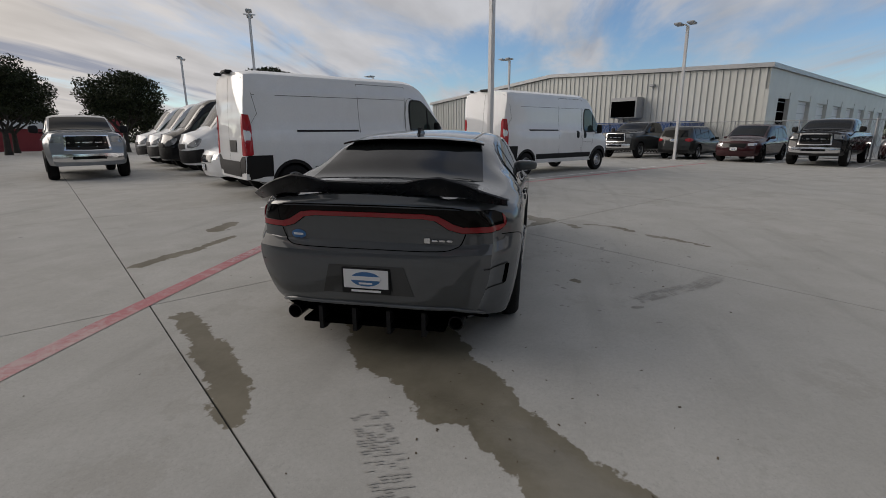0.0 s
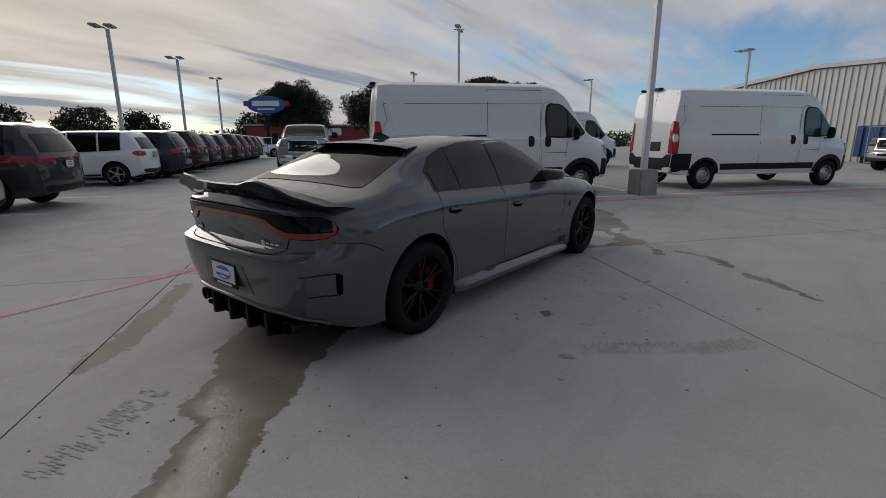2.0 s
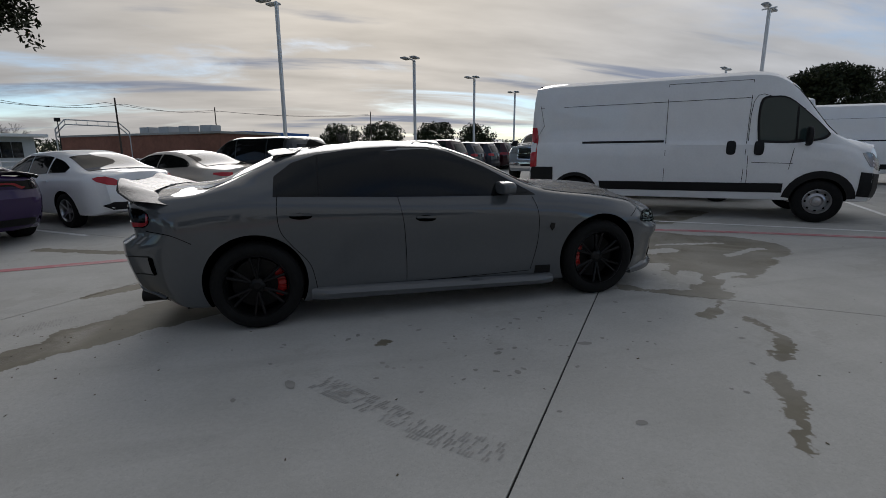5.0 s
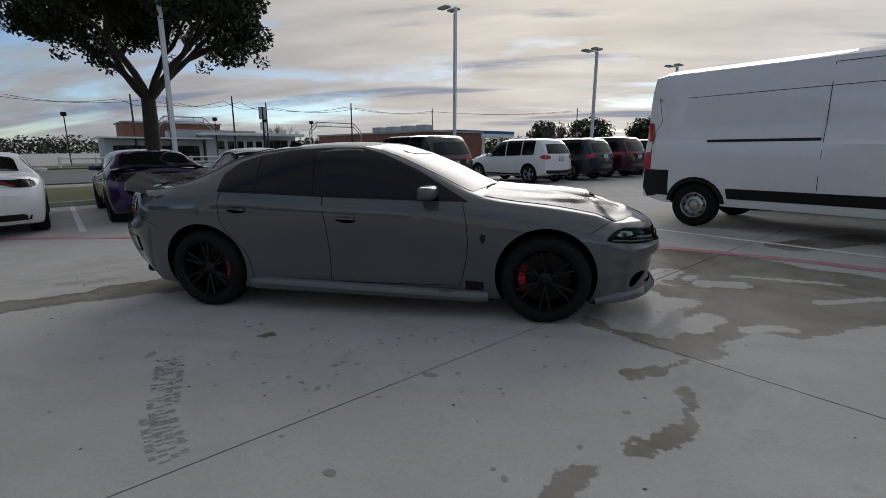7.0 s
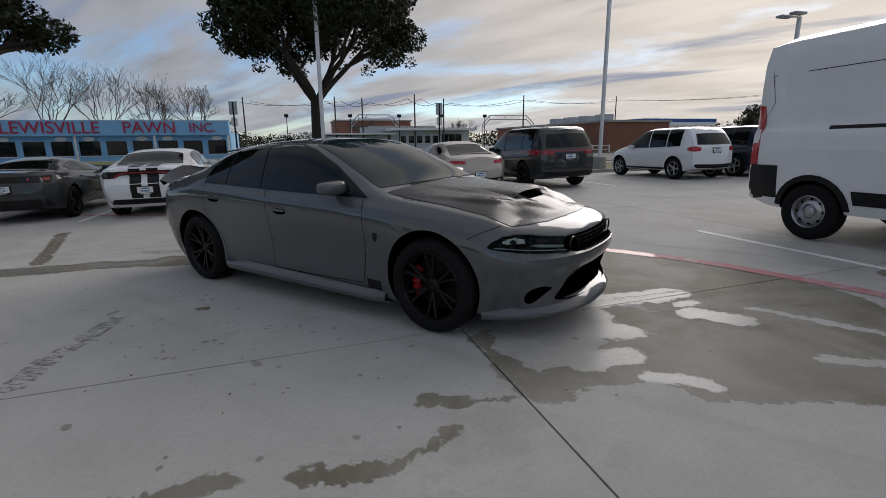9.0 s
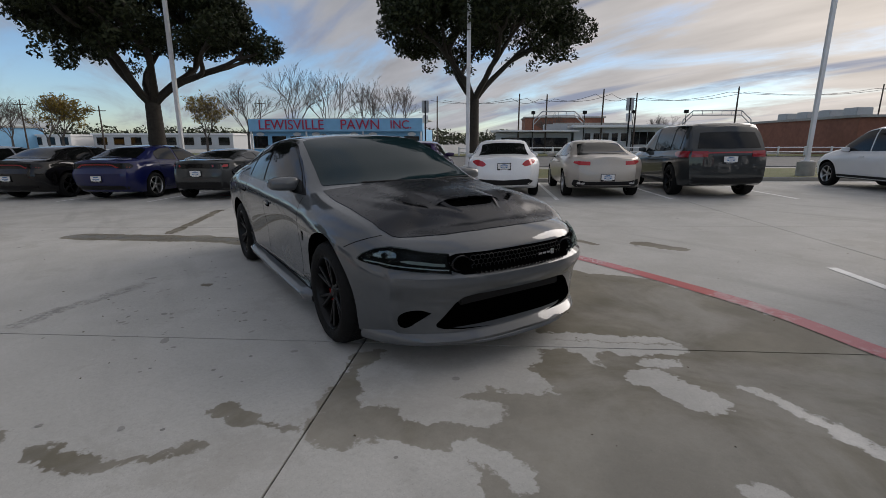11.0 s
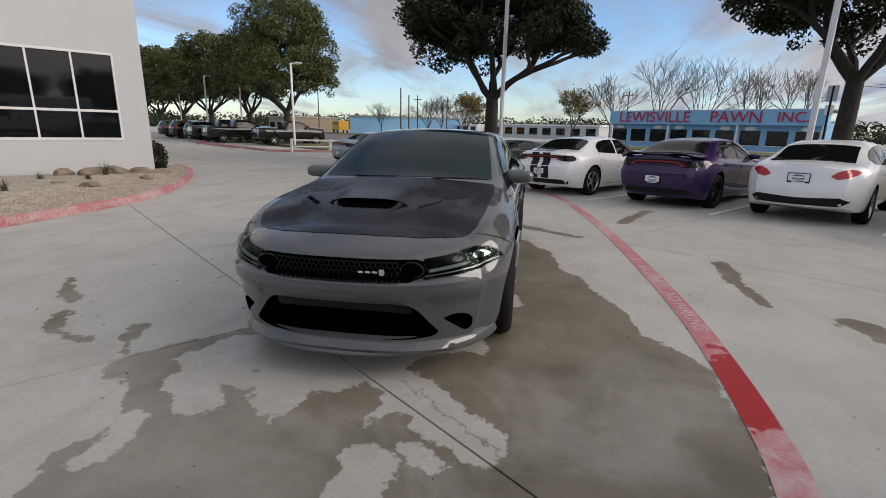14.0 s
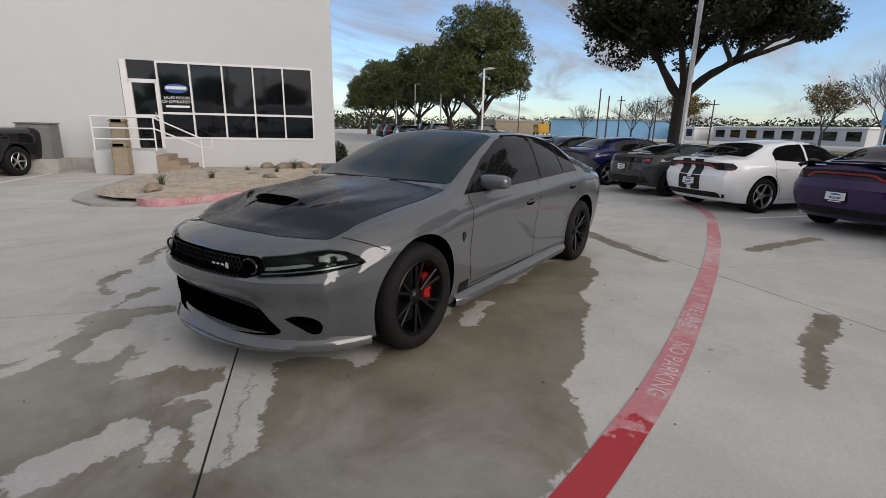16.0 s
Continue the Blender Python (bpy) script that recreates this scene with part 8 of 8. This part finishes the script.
# ---- lamp posts ----


def light_pole(x, y, h, yaw, base=0.0, twin=True, wide=False, r=0.065):
    p = thing("street_lamp", "white square lamp post with two flat lamp heads" if twin else "white square lamp post", "street lamp", stand(x, y, yaw, 0, True), "lot lamp posts")
    z0 = base
    if base:
        part("footing", lathe_z([(0.0, -0.1), (0.28, -0.1), (0.28, base - 0.02), (0.25, base), (0, base)], 24), KERB, p, "round concrete footing")
    part("base_plate", boxes(((0.3, 0.3, 0.03), (0, 0, z0 + 0.015), 0.006)), WHITE_METAL, p)
    part("pole", boxes(((2 * r, 2 * r, h - z0), (0, 0, (h + z0) / 2), 0.012)), WHITE_METAL, p)
    if twin:
        part("arm", boxes(((1.3 if wide else 0.12, 0.06, 0.06), (0, 0, h), 0.01), ((0.06, 0.6, 0.06), (0, 0.25 if not wide else 0, h), 0.01)), WHITE_METAL, p)
        for sg in (1, -1):
            at = (0.55 * sg, 0, h + 0.04) if wide else (0.28 * sg, 0.45, h + 0.05)
            part("lamp_head", boxes(((0.62 if wide else 0.34, 0.3 if wide else 0.62, 0.09), at, 0.03)), GALV, p)


def lathe_z(profile, n):
    bm = lathe(profile, n)
    bmesh.ops.rotate(bm, cent=(0, 0, 0), matrix=Matrix.Rotation(radians(90), 3, "X"), verts=bm.verts)
    return bm


xb, yb = uv(6.08, 5.13)
block_post = light_pole(xb, yb, 7.6, -38.7, 0.0)
solo("concrete_footing", boxes(((0.5, 0.5, 0.66), (0, 0, 0.27), 0.035)), KERB, "square concrete footing round a lamp post", "footing", stand(xb, yb, -38.7, 0, True))
for u, v, yaw in ((-12.7, 0.4, -38.7), (-12.6, -10.6, -38.7)):
    light_pole(*uv(u, v), 8.0, yaw, 0.55)
light_pole(-2.63, 17.86, 7.5, 51, 0.6)
for u, v in ((-10.4, 19.3), (-9.9, 27.0), (-9.7, 36.0)):
    light_pole(*uv(u, v), 6.0, 141)
light_pole(18.6, 13.7, 7.3, 30, 0, True, True)
light_pole(27.5, 25.1, 6.9, 30, 0, True, True)
light_pole(20.9, -8.0, 6.3, 60)
light_pole(41.5, 15.0, 6.9, 60)
light_pole(30.0, 1.0, 6.3, 60)
for u, v in ((-13.0, -33.0), (-12.0, -42.0), (-11.5, -51.0), (-11.0, -60.0)):
    light_pole(*uv(u, v), 6.2, 51)

# dealer's pole sign: oval with bars for its letters
ps = thing("pole_sign", "blue oval dealer sign on a dark post", "sign", stand(23.1, 40.9, -52, 0, True))
part("post", boxes(((0.3, 0.25, 4.0), (0, 0, 2.0), 0.02)), TRIM, ps)
part("board", prism([(1.9 * math.cos(a), 5.0 + 0.85 * math.sin(a)) for a in [k * math.pi / 20 for k in range(40)]], 1, -0.15, 0.15), SIGNBLUE, ps)
for sg in (1, -1):
    part("name_bar", boxes(((2.7, 0.03, 0.5), (0, 0.17 * sg, 5.1), 0.01)), PLATE_WHITE, ps)
    part("line_bar", boxes(((1.7, 0.03, 0.14), (0, 0.17 * sg, 4.55), 0.005)), PLATE_WHITE, ps)
part("side_wing", boxes(((0.5, 0.2, 0.5), (2.0, 0, 5.1), 0.05), ((0.5, 0.2, 0.5), (-2.0, 0, 5.1), 0.05)), SIGNRED, ps)

# ---- buildings across the street ----
pawn = thing("pawn_shop", "long low blue shop with a red-lettered fascia", "building", pose(*uv(-55, -18.75), -0.2, 0, 0, 51.3))
# local x runs along v, local y towards -u
part("wall", boxes(((22.5, 9, 3.0), (0, 5.0, 1.5))), BLUEWALL, pawn)
part("fascia", boxes(((22.6, 1.4, 1.55), (0, 0.3, 3.45), 0.02)), BLUEWALL, pawn)
part("roof", boxes(((22.6, 9.4, 0.12), (0, 5.3, 4.26))), KERB, pawn)
for txt, x, s in (("LEWISVILLE", -5.6, 1.15), ("PAWN", 3.4, 1.15), ("INC.", 8.6, 0.95)):
    ob = part("lettering", words(txt, s * 1.5, 0.04), SIGNRED, pawn)
    ob.matrix_basis = pose(x, -0.46, 3.45, 90, 0, 0)
for k in range(9):
    x = -10.2 + k * 2.5
    w = part("window", boxes(((1.9, 0.06, 1.5), (x, 0.48, 1.35), 0.01)), DARKGLASS, pawn)
    part("sill", boxes(((2.0, 0.1, 0.08), (x, 0.46, 0.55))), WHITE_METAL, w)
    if k % 3 != 1:
        part("window_sign", prism([(x + 0.55 * math.cos(a), 2.35 + 0.24 * math.sin(a)) for a in [j * math.pi / 8 for j in range(16)]], 1, 0.43, 0.46), PLATE_WHITE, w)
for x in (-11.1, -3.7, 3.7, 11.1):
    part("post", boxes(((0.18, 0.18, 2.8), (x, -0.2, 1.4))), WHITE_METAL, pawn)


def shed(name, label, u, v, su, sv, h, mat, panes=0, face="u", pane_z=1.4, roof=KERB, yaw=-38.7):
    x, y = uv(u, v)
    b = thing(name, label, "building", pose(x, y, height(x, y) - 0.1, 0, 0, yaw))
    part("wall", boxes(((su, sv, h), (0, 0, h / 2))), mat, b)
    part("roof", boxes(((su + 0.5, sv + 0.5, 0.25), (0, 0, h + 0.1), 0.03)), roof, b)
    for k in range(panes):
        if face == "u":
            part("window", boxes(((0.06, sv / panes * 0.6, 1.3), (su / 2 + 0.02, -sv / 2 + sv * (k + 0.5) / panes, pane_z))), DARKGLASS, b)
        else:
            part("window", boxes(((su / panes * 0.6, 0.06, 1.3), (-su / 2 + su * (k + 0.5) / panes, -sv / 2 - 0.02, pane_z))), DARKGLASS, b)
    return b


diner = thing("white_diner", "low white flat-roofed diner with a dark screened front across the street", "building", pose(*uv(-54, 10.8), -0.1, 0, 0, -38.7))
part("screened_wing", boxes(((7, 8.4, 2.35), (0, -5.0, 1.18))), STUCCO, diner)
part("screen", boxes(((0.08, 7.4, 1.5), (3.54, -4.9, 1.05))), DARKGLASS, diner)
part("wing_roof", boxes(((9, 9.6, 0.16), (0.6, -5.0, 2.5), 0.03)), PLATE_WHITE, diner)
part("rooftop_unit", boxes(((1.6, 2.6, 0.7), (1.5, -2.4, 2.95), 0.05)), GALV, diner)
part("wall", boxes(((8, 9.6, 2.9), (0, 4.2, 1.45))), STUCCO, diner)
part("roof", boxes(((9.4, 10.6, 0.28), (0.3, 4.4, 3.0), 0.04)), PLATE_WHITE, diner)
part("back_parapet", boxes(((0.4, 9.0, 0.5), (-3.6, 2.5, 3.4))), KERB, diner)
for k in range(5):
    w = part("window", boxes(((0.06, 0.62, 0.85), (4.03, 0.85 + k * 0.98, 1.85))), DARKGLASS, diner)
    part("sill", boxes(((0.1, 0.72, 0.06), (4.05, 0.85 + k * 0.98, 1.39))), WHITE_METAL, w)
for k in range(3):
    part("shop_window", boxes(((0.06, 0.76, 1.35), (4.03, 6.0 + k * 0.82, 1.75))), DARKGLASS, diner)


def walkway(u, v0, v1, z):
    """A steel sign-gantry walkway with sloping ends and a hand rail."""
    w = thing("roof_walkway", "grey steel walkway with railings standing over the roofs", "walkway", group="roof walkways")
    line = ((v0, z), (v0 + 0.9, z + 0.95), (v1 - 1.05, z + 0.95), (v1, z))
    for dz, nm in ((0.0, "hand_rail"), (-0.45, "deck_beam")):
        part(nm, tube([(*uv(u, v), zz + dz - 0.2) for v, zz in line], 0.06, 6), GALV, w)
    n = max(3, int((v1 - v0 - 1.95) / 0.85))
    for k in range(n + 1):
        v = v0 + 0.9 + (v1 - v0 - 1.95) * k / n
        part("baluster", tube([(*uv(u, v), z + 0.3), (*uv(u, v), z + 0.75)], 0.03, 6), GALV, w)
    for v in (v0, v1):
        part("leg", tube([(*uv(u, v), -0.1), (*uv(u, v), z - 0.2)], 0.06, 6), GALV, w)


walkway(-50, 5.7, 11.2, 3.75)
walkway(-50, 21.6, 28.5, 3.75)
for v in (-1.1, 5.6, 11.1, 16.2, 21.6):
    lp = thing("flood_lamp", "thin post with a boxy flood lamp across the street", "lamp", stand(*uv(-49.4, v), -38.7, 0, True), "flood lamps")
    part("post", rod(bmesh.new(), (0, 0, 0), (0, 0, 4.3), 0.05, 8, 0.04), TRIM, lp)
    part("lamp_head", boxes(((0.3, 0.42, 0.34), (0, 0, 4.4), 0.03)), TRIM, lp)
shed("brown_shop", "brown brick shop with a pale parapet far off", -90, 14, 10, 14, 5.5, BRICKWALL, 5)
bk = shed("brick_building", "long low red-brick building across the street", -60, 39.5, 32, 9, 3.6, BRICKWALL, 0)
for k in range(4):
    part("rooftop_unit", boxes(((2.0, 1.6, 1.1), (-3 + k * 4, 0, 4.3), 0.05)), GALV, bk)
cn = thing("fuel_canopy", "blue and white fuel station canopy across the street", "canopy", pose(*uv(-60, 57), -0.1, 0, 0, 51))
part("deck", boxes(((14, 8, 0.5), (0, 0, 3.9), 0.03)), PLATE_WHITE, cn)
part("band", boxes(((14.1, 8.1, 0.5), (0, 0, 4.4), 0.03)), SIGNBLUE, cn)
for x, y in ((-5, -2), (5, -2), (-5, 2), (5, 2)):
    part("column", boxes(((0.4, 0.4, 3.8), (x, y, 1.9))), PLATE_WHITE, cn)
shed("grey_sheds", "row of low white sheds far to the side", -77, -56, 7, 26, 2.5, STUCCO, 8, roof=PLATE_WHITE)
shed("white_carport", "low white carport with open bays far off", -74, -76, 6, 10, 2.3, PLATE_WHITE, 4, roof=PLATE_WHITE)
shed("blue_shed", "long pale blue metal shed far beyond the drive", -63.3, -86.7, 25, 8, 3.6, BLUEWALL, 0, yaw=109.9)
shed("tan_house", "low brown roadside building far down the drive", -50, -112, 12, 14, 3.2, TAN, 3)
bus = thing("yellow_bus", "small yellow bus parked far off", "bus", stand(*uv(-46.5, -86.6), -145))
part("body", boxes(((6, 2.2, 1.9), (0, 0, 1.5), 0.15)), material("bus_yellow", (0.6, 0.33, 0.03), 0.5, vary=0.1), bus)
part("window_band", boxes(((4.6, 2.24, 0.6), (-0.4, 0, 1.95), 0.02)), DARKGLASS, bus)
for x in (-1.8, 1.8):
    for sg in (1, -1):
        part("tyre", lathe([(0.25, -0.12), (0.42, -0.1), (0.42, 0.1), (0.25, 0.12)], 16, True), RUBBER, bus).matrix_basis = pose(x, 1.0 * sg, 0.42)
red = shed("red_building", "low red storefront far behind the vans", -4, 72, 18, 10, 3.8, REDWALL, 0)
part("sign_board", boxes(((8, 0.1, 1.0), (0, -5.1, 3.0))), PLATE_WHITE, red)


def utility_pole(x, y, h, arms=True):
    p = thing("utility_pole", "dark wooden utility pole across the street", "utility pole", stand(x, y, 51, 0, True), "utility poles")
    part("pole", rod(bmesh.new(), (0, 0, 0), (0, 0, h), 0.10, 8, 0.07), WOODPOLE, p)
    if arms:
        part("crossarm", boxes(((1.7, 0.09, 0.09), (0, 0, h - 0.6))), WOODPOLE, p)
    return (x, y, height(x, y) + h - 0.5)


FAR_POLES = ((-35, -73, 8.5, True), (-32, -45, 6.2, False), (-33, -44.7, 5.4, False), (-40, -52, 6.0, True), (-50, -57, 6.4, True), (-50, -46.5, 5.6, True), (-66, -34, 7.5, True))
for u, v, h, arms in FAR_POLES:
    utility_pole(*uv(u, v), h, arms)
tops = [utility_pole(*uv(u, v), h, False) for u, v, h in ((-58, -6, 7), (-50.5, 4.1, 6.5), (-50.3, 7.1, 6.4), (-49.6, 13.0, 6.8), (-49.0, 16.3, 6.3), (-46, 25, 6.5), (-60, 48, 8), (-44, 66, 8))]
bm = bmesh.new()
for a, b in zip(tops, tops[1:]):
    for off in (-0.9, 0.9):
        prev = None
        for k in range(9):
            t = k / 8
            p = Vector(a).lerp(Vector(b), t) + Vector((off * 0.6, off * 0.7, -2.0 * t * (1 - t)))
            if prev is not None:
                rod(bm, prev, p, 0.02, 4)
            prev = p
solo("overhead_wire", bm, TRIM, "sagging overhead wires between the utility poles", "wire")
for u, v in ((-47, -6), (-46.5, 15.0)):
    sp = thing("sign_post", "tall thin roadside sign with two panels across the street", "sign", stand(*uv(u, v), 51, 0, True), "roadside signs")
    part("post", boxes(((0.14, 0.14, 5.6), (0, 0, 2.8))), TRIM, sp)
    part("panel", boxes(((0.75, 0.12, 1.25), (0, 0, 5.0), 0.03)), GALV, sp)
    part("lower_panel", boxes(((0.6, 0.12, 0.8), (0, 0, 3.7), 0.03)), PLATE_WHITE, sp)

# low white fences
for nm, pts, lab in (("white_fence", [(-16.0, -22.5), (-9.5, -25.5)], "low white rail fence at the far drive"), ("white_fence", [(-42, -2), (-42, 34)], "low white rail fence across the street")):
    f = thing(nm, lab, "fence", group="white fences")
    (u0, v0), (u1, v1) = pts
    n = max(3, int(math.hypot(u1 - u0, v1 - v0) / 2.2))
    corners = []
    for k in range(n + 1):
        x, y = uv(u0 + (u1 - u0) * k / n, v0 + (v1 - v0) * k / n)
        corners.append((x, y, height(x, y)))
        part("post", boxes(((0.12, 0.12, 0.9), (x, y, height(x, y) + 0.4))), WHITE_METAL, f)
    for z in (0.35, 0.75):
        part("rail", tube([(x, y, g + z) for x, y, g in corners], 0.05, 6), WHITE_METAL, f)
solo("kerb_2", drape([uv(-30, -18.5), uv(-17, -21.0), uv(-8.5, -26.5), uv(-7.5, -40)], 0.16, 0.13, 0.2, 1.0), RED, "red painted kerb across the drive", "kerb", kind="structure")
solo("kerb_3", drape([uv(-12.1, -17.5), uv(-9.0, -17.2), uv(-8.0, -16.6)], 0.3, 0.13, 0.2, 0.5), RED, "red painted kerb end beside the last stall", "kerb", kind="structure")
solo("shrub", leaf_cloud([(0, 0, 0.45, 0.35, 0.35, 0.5)], 1600, 0.05, 77), OAK, "small dark green shrub at the office corner", "shrub", stand(*uv(0.0, -14.3), 0, 0.1, True))

# ---- workshop behind the lot ----
ware = thing("workshop", "long pale ribbed-metal workshop with roller doors", "building", pose(0, 0, 0, 0, 0, -38.7))
bm = bmesh.new()
U0, V0, V1, RID = 30.0, 5.6, 37.0, 21.3
part("gable_wall", prism([(V0, -0.5), (V1, -0.5), (V1, 4.7), (RID, 6.0), (V0, 5.2)], 0, U0, U0 + 0.25), SIDING, ware)
n = 78
for k in range(n):
    v = V0 + (V1 - V0) * (k + 0.5) / n
    z = interp([(V0, 5.2), (RID, 6.0), (V1, 4.7)], v)
    part("rib", boxes(((0.06, 0.09, z + 0.4), (U0 - 0.03, v, (z - 0.4) / 2), 0.012)), SIDING, ware)
part("roof", prism([(V0 - 0.2, 5.2), (RID, 6.05), (V1 + 0.2, 4.7), (V1 + 0.2, 4.95), (RID, 6.3), (V0 - 0.2, 5.45)], 0, U0 - 0.25, U0 + 45), GALV, ware)
part("side_wall", boxes(((45, 0.25, 1.6), (U0 + 22.5, V0 + 0.12, 4.4))), SIDING, ware)
part("side_base", boxes(((45, 0.25, 0.4), (U0 + 22.5, V0 + 0.12, 0.0))), SIDING, ware)
for k in range(9):
    u = U0 + 0.9 + k * 4.9
    part("pier", boxes(((1.9, 0.3, 4.2), (U0 + 0.3 + k * 4.9 - (0 if k else -0.6), V0 + 0.1, 1.9))), SIDING, ware)
    # first bay black: the open doorway's dark inside put into the panel colour
    d = part("roller_door", boxes(((3.2, 0.1, 3.7), (u + 1.9, V0 + 0.25, 1.8))), VOID if k == 0 else WHITE_METAL, ware)
    for j in range(6):
        part("slat", boxes(((3.2, 0.03, 0.04), (u + 1.9, V0 + 0.19, 0.4 + j * 0.6))), GALV, d)
part("vent_hood", prism([(13.2, 2.6), (15.2, 2.6), (15.2, 4.0), (13.2, 4.0)], 0, U0 - 1.0, U0), GALV, ware)
part("vent_mouth", boxes(((0.05, 1.8, 1.1), (U0 - 1.02, 14.2, 3.2))), VOID, ware)
part("wall_lamp", boxes(((0.3, 0.35, 0.15), (U0 - 0.2, 12.6, 4.75), 0.03)), GALV, ware)
x, y = uv(28.6, 12.6)
skip = thing("waste_container", "long blue open waste container behind the pickups", "container", stand(x, y, 51.3))
part("body", boxes(((7.5, 2.2, 1.7), (0, 0, 1.2), 0.04)), DUMPBLUE, skip)
for k in range(9):
    part("rib", boxes(((0.1, 0.1, 1.6), (-3.4 + k * 0.85, 1.13, 1.2))), DUMPBLUE, skip)
part("skid", boxes(((7.0, 1.6, 0.4), (0, 0, 0.2))), TRIM, skip)
fence = thing("chain_fence", "grey chain-link fence with steel posts", "fence")
pts = [uv(26.6, v) for v in (-6, -3, 0, 3, 6, 9, 12, 15)]
for x, y in pts:
    part("post", rod(bmesh.new(), (x, y, height(x, y)), (x, y, height(x, y) + 2.0), 0.035, 8), GALV, fence)
for z in (0.1, 1.95):
    part("rail", tube([(x, y, height(x, y) + z) for x, y in pts], 0.02, 6), GALV, fence)
bm = bmesh.new()
(xa, ya), (xe, ye) = pts[0], pts[-1]
for k in range(105):
    for sg in (1, -1):
        a, b = k / 105, (k + 4 * sg) / 105
        if 0 <= b <= 1:
            p, q = (xa + (xe - xa) * a, ya + (ye - ya) * a), (xa + (xe - xa) * b, ya + (ye - ya) * b)
            rod(bm, (*p, height(*p) + 0.1), (*q, height(*q) + 1.95), 0.006, 4)
part("mesh", bm, GALV, fence)


# service box by the wall of the office
UBOX = material("dull_grey_steel", (0.16, 0.165, 0.165), 0.6, vary=0.2, scale=5)
ub = thing("utility_box", "grey steel utility box on a concrete pad by the wall", "utility box", stand(*uv(8.95, -12.95), -38.7))
part("pad", boxes(((1.1, 0.9, 0.44), (0, 0, 0.2), 0.01)), KERB, ub)
part("cabinet", boxes(((0.85, 0.65, 1.08), (0, 0, 0.9), 0.03)), UBOX, ub)
part("lid", boxes(((0.9, 0.7, 0.05), (0, 0, 1.46), 0.015)), UBOX, ub)
part("door_gap", boxes(((0.008, 0.01, 0.95), (0.1, 0.328, 0.9))), TRIM, ub)
solo("kerb_lettering", words("FIRE LANE", 0.13), FADED, "faded white lettering on the red kerb", "lettering", stand(-0.95, -6.45, 182, 0.075) @ pose(0, 0, 0, 90), kind="structure")
solo("kerb_lettering", words("NO PARKING", 0.13), FADED, "faded white lettering on the red kerb", "lettering", stand(-2.6, -6.62, 188, 0.075) @ pose(0, 0, 0, 90), kind="structure")
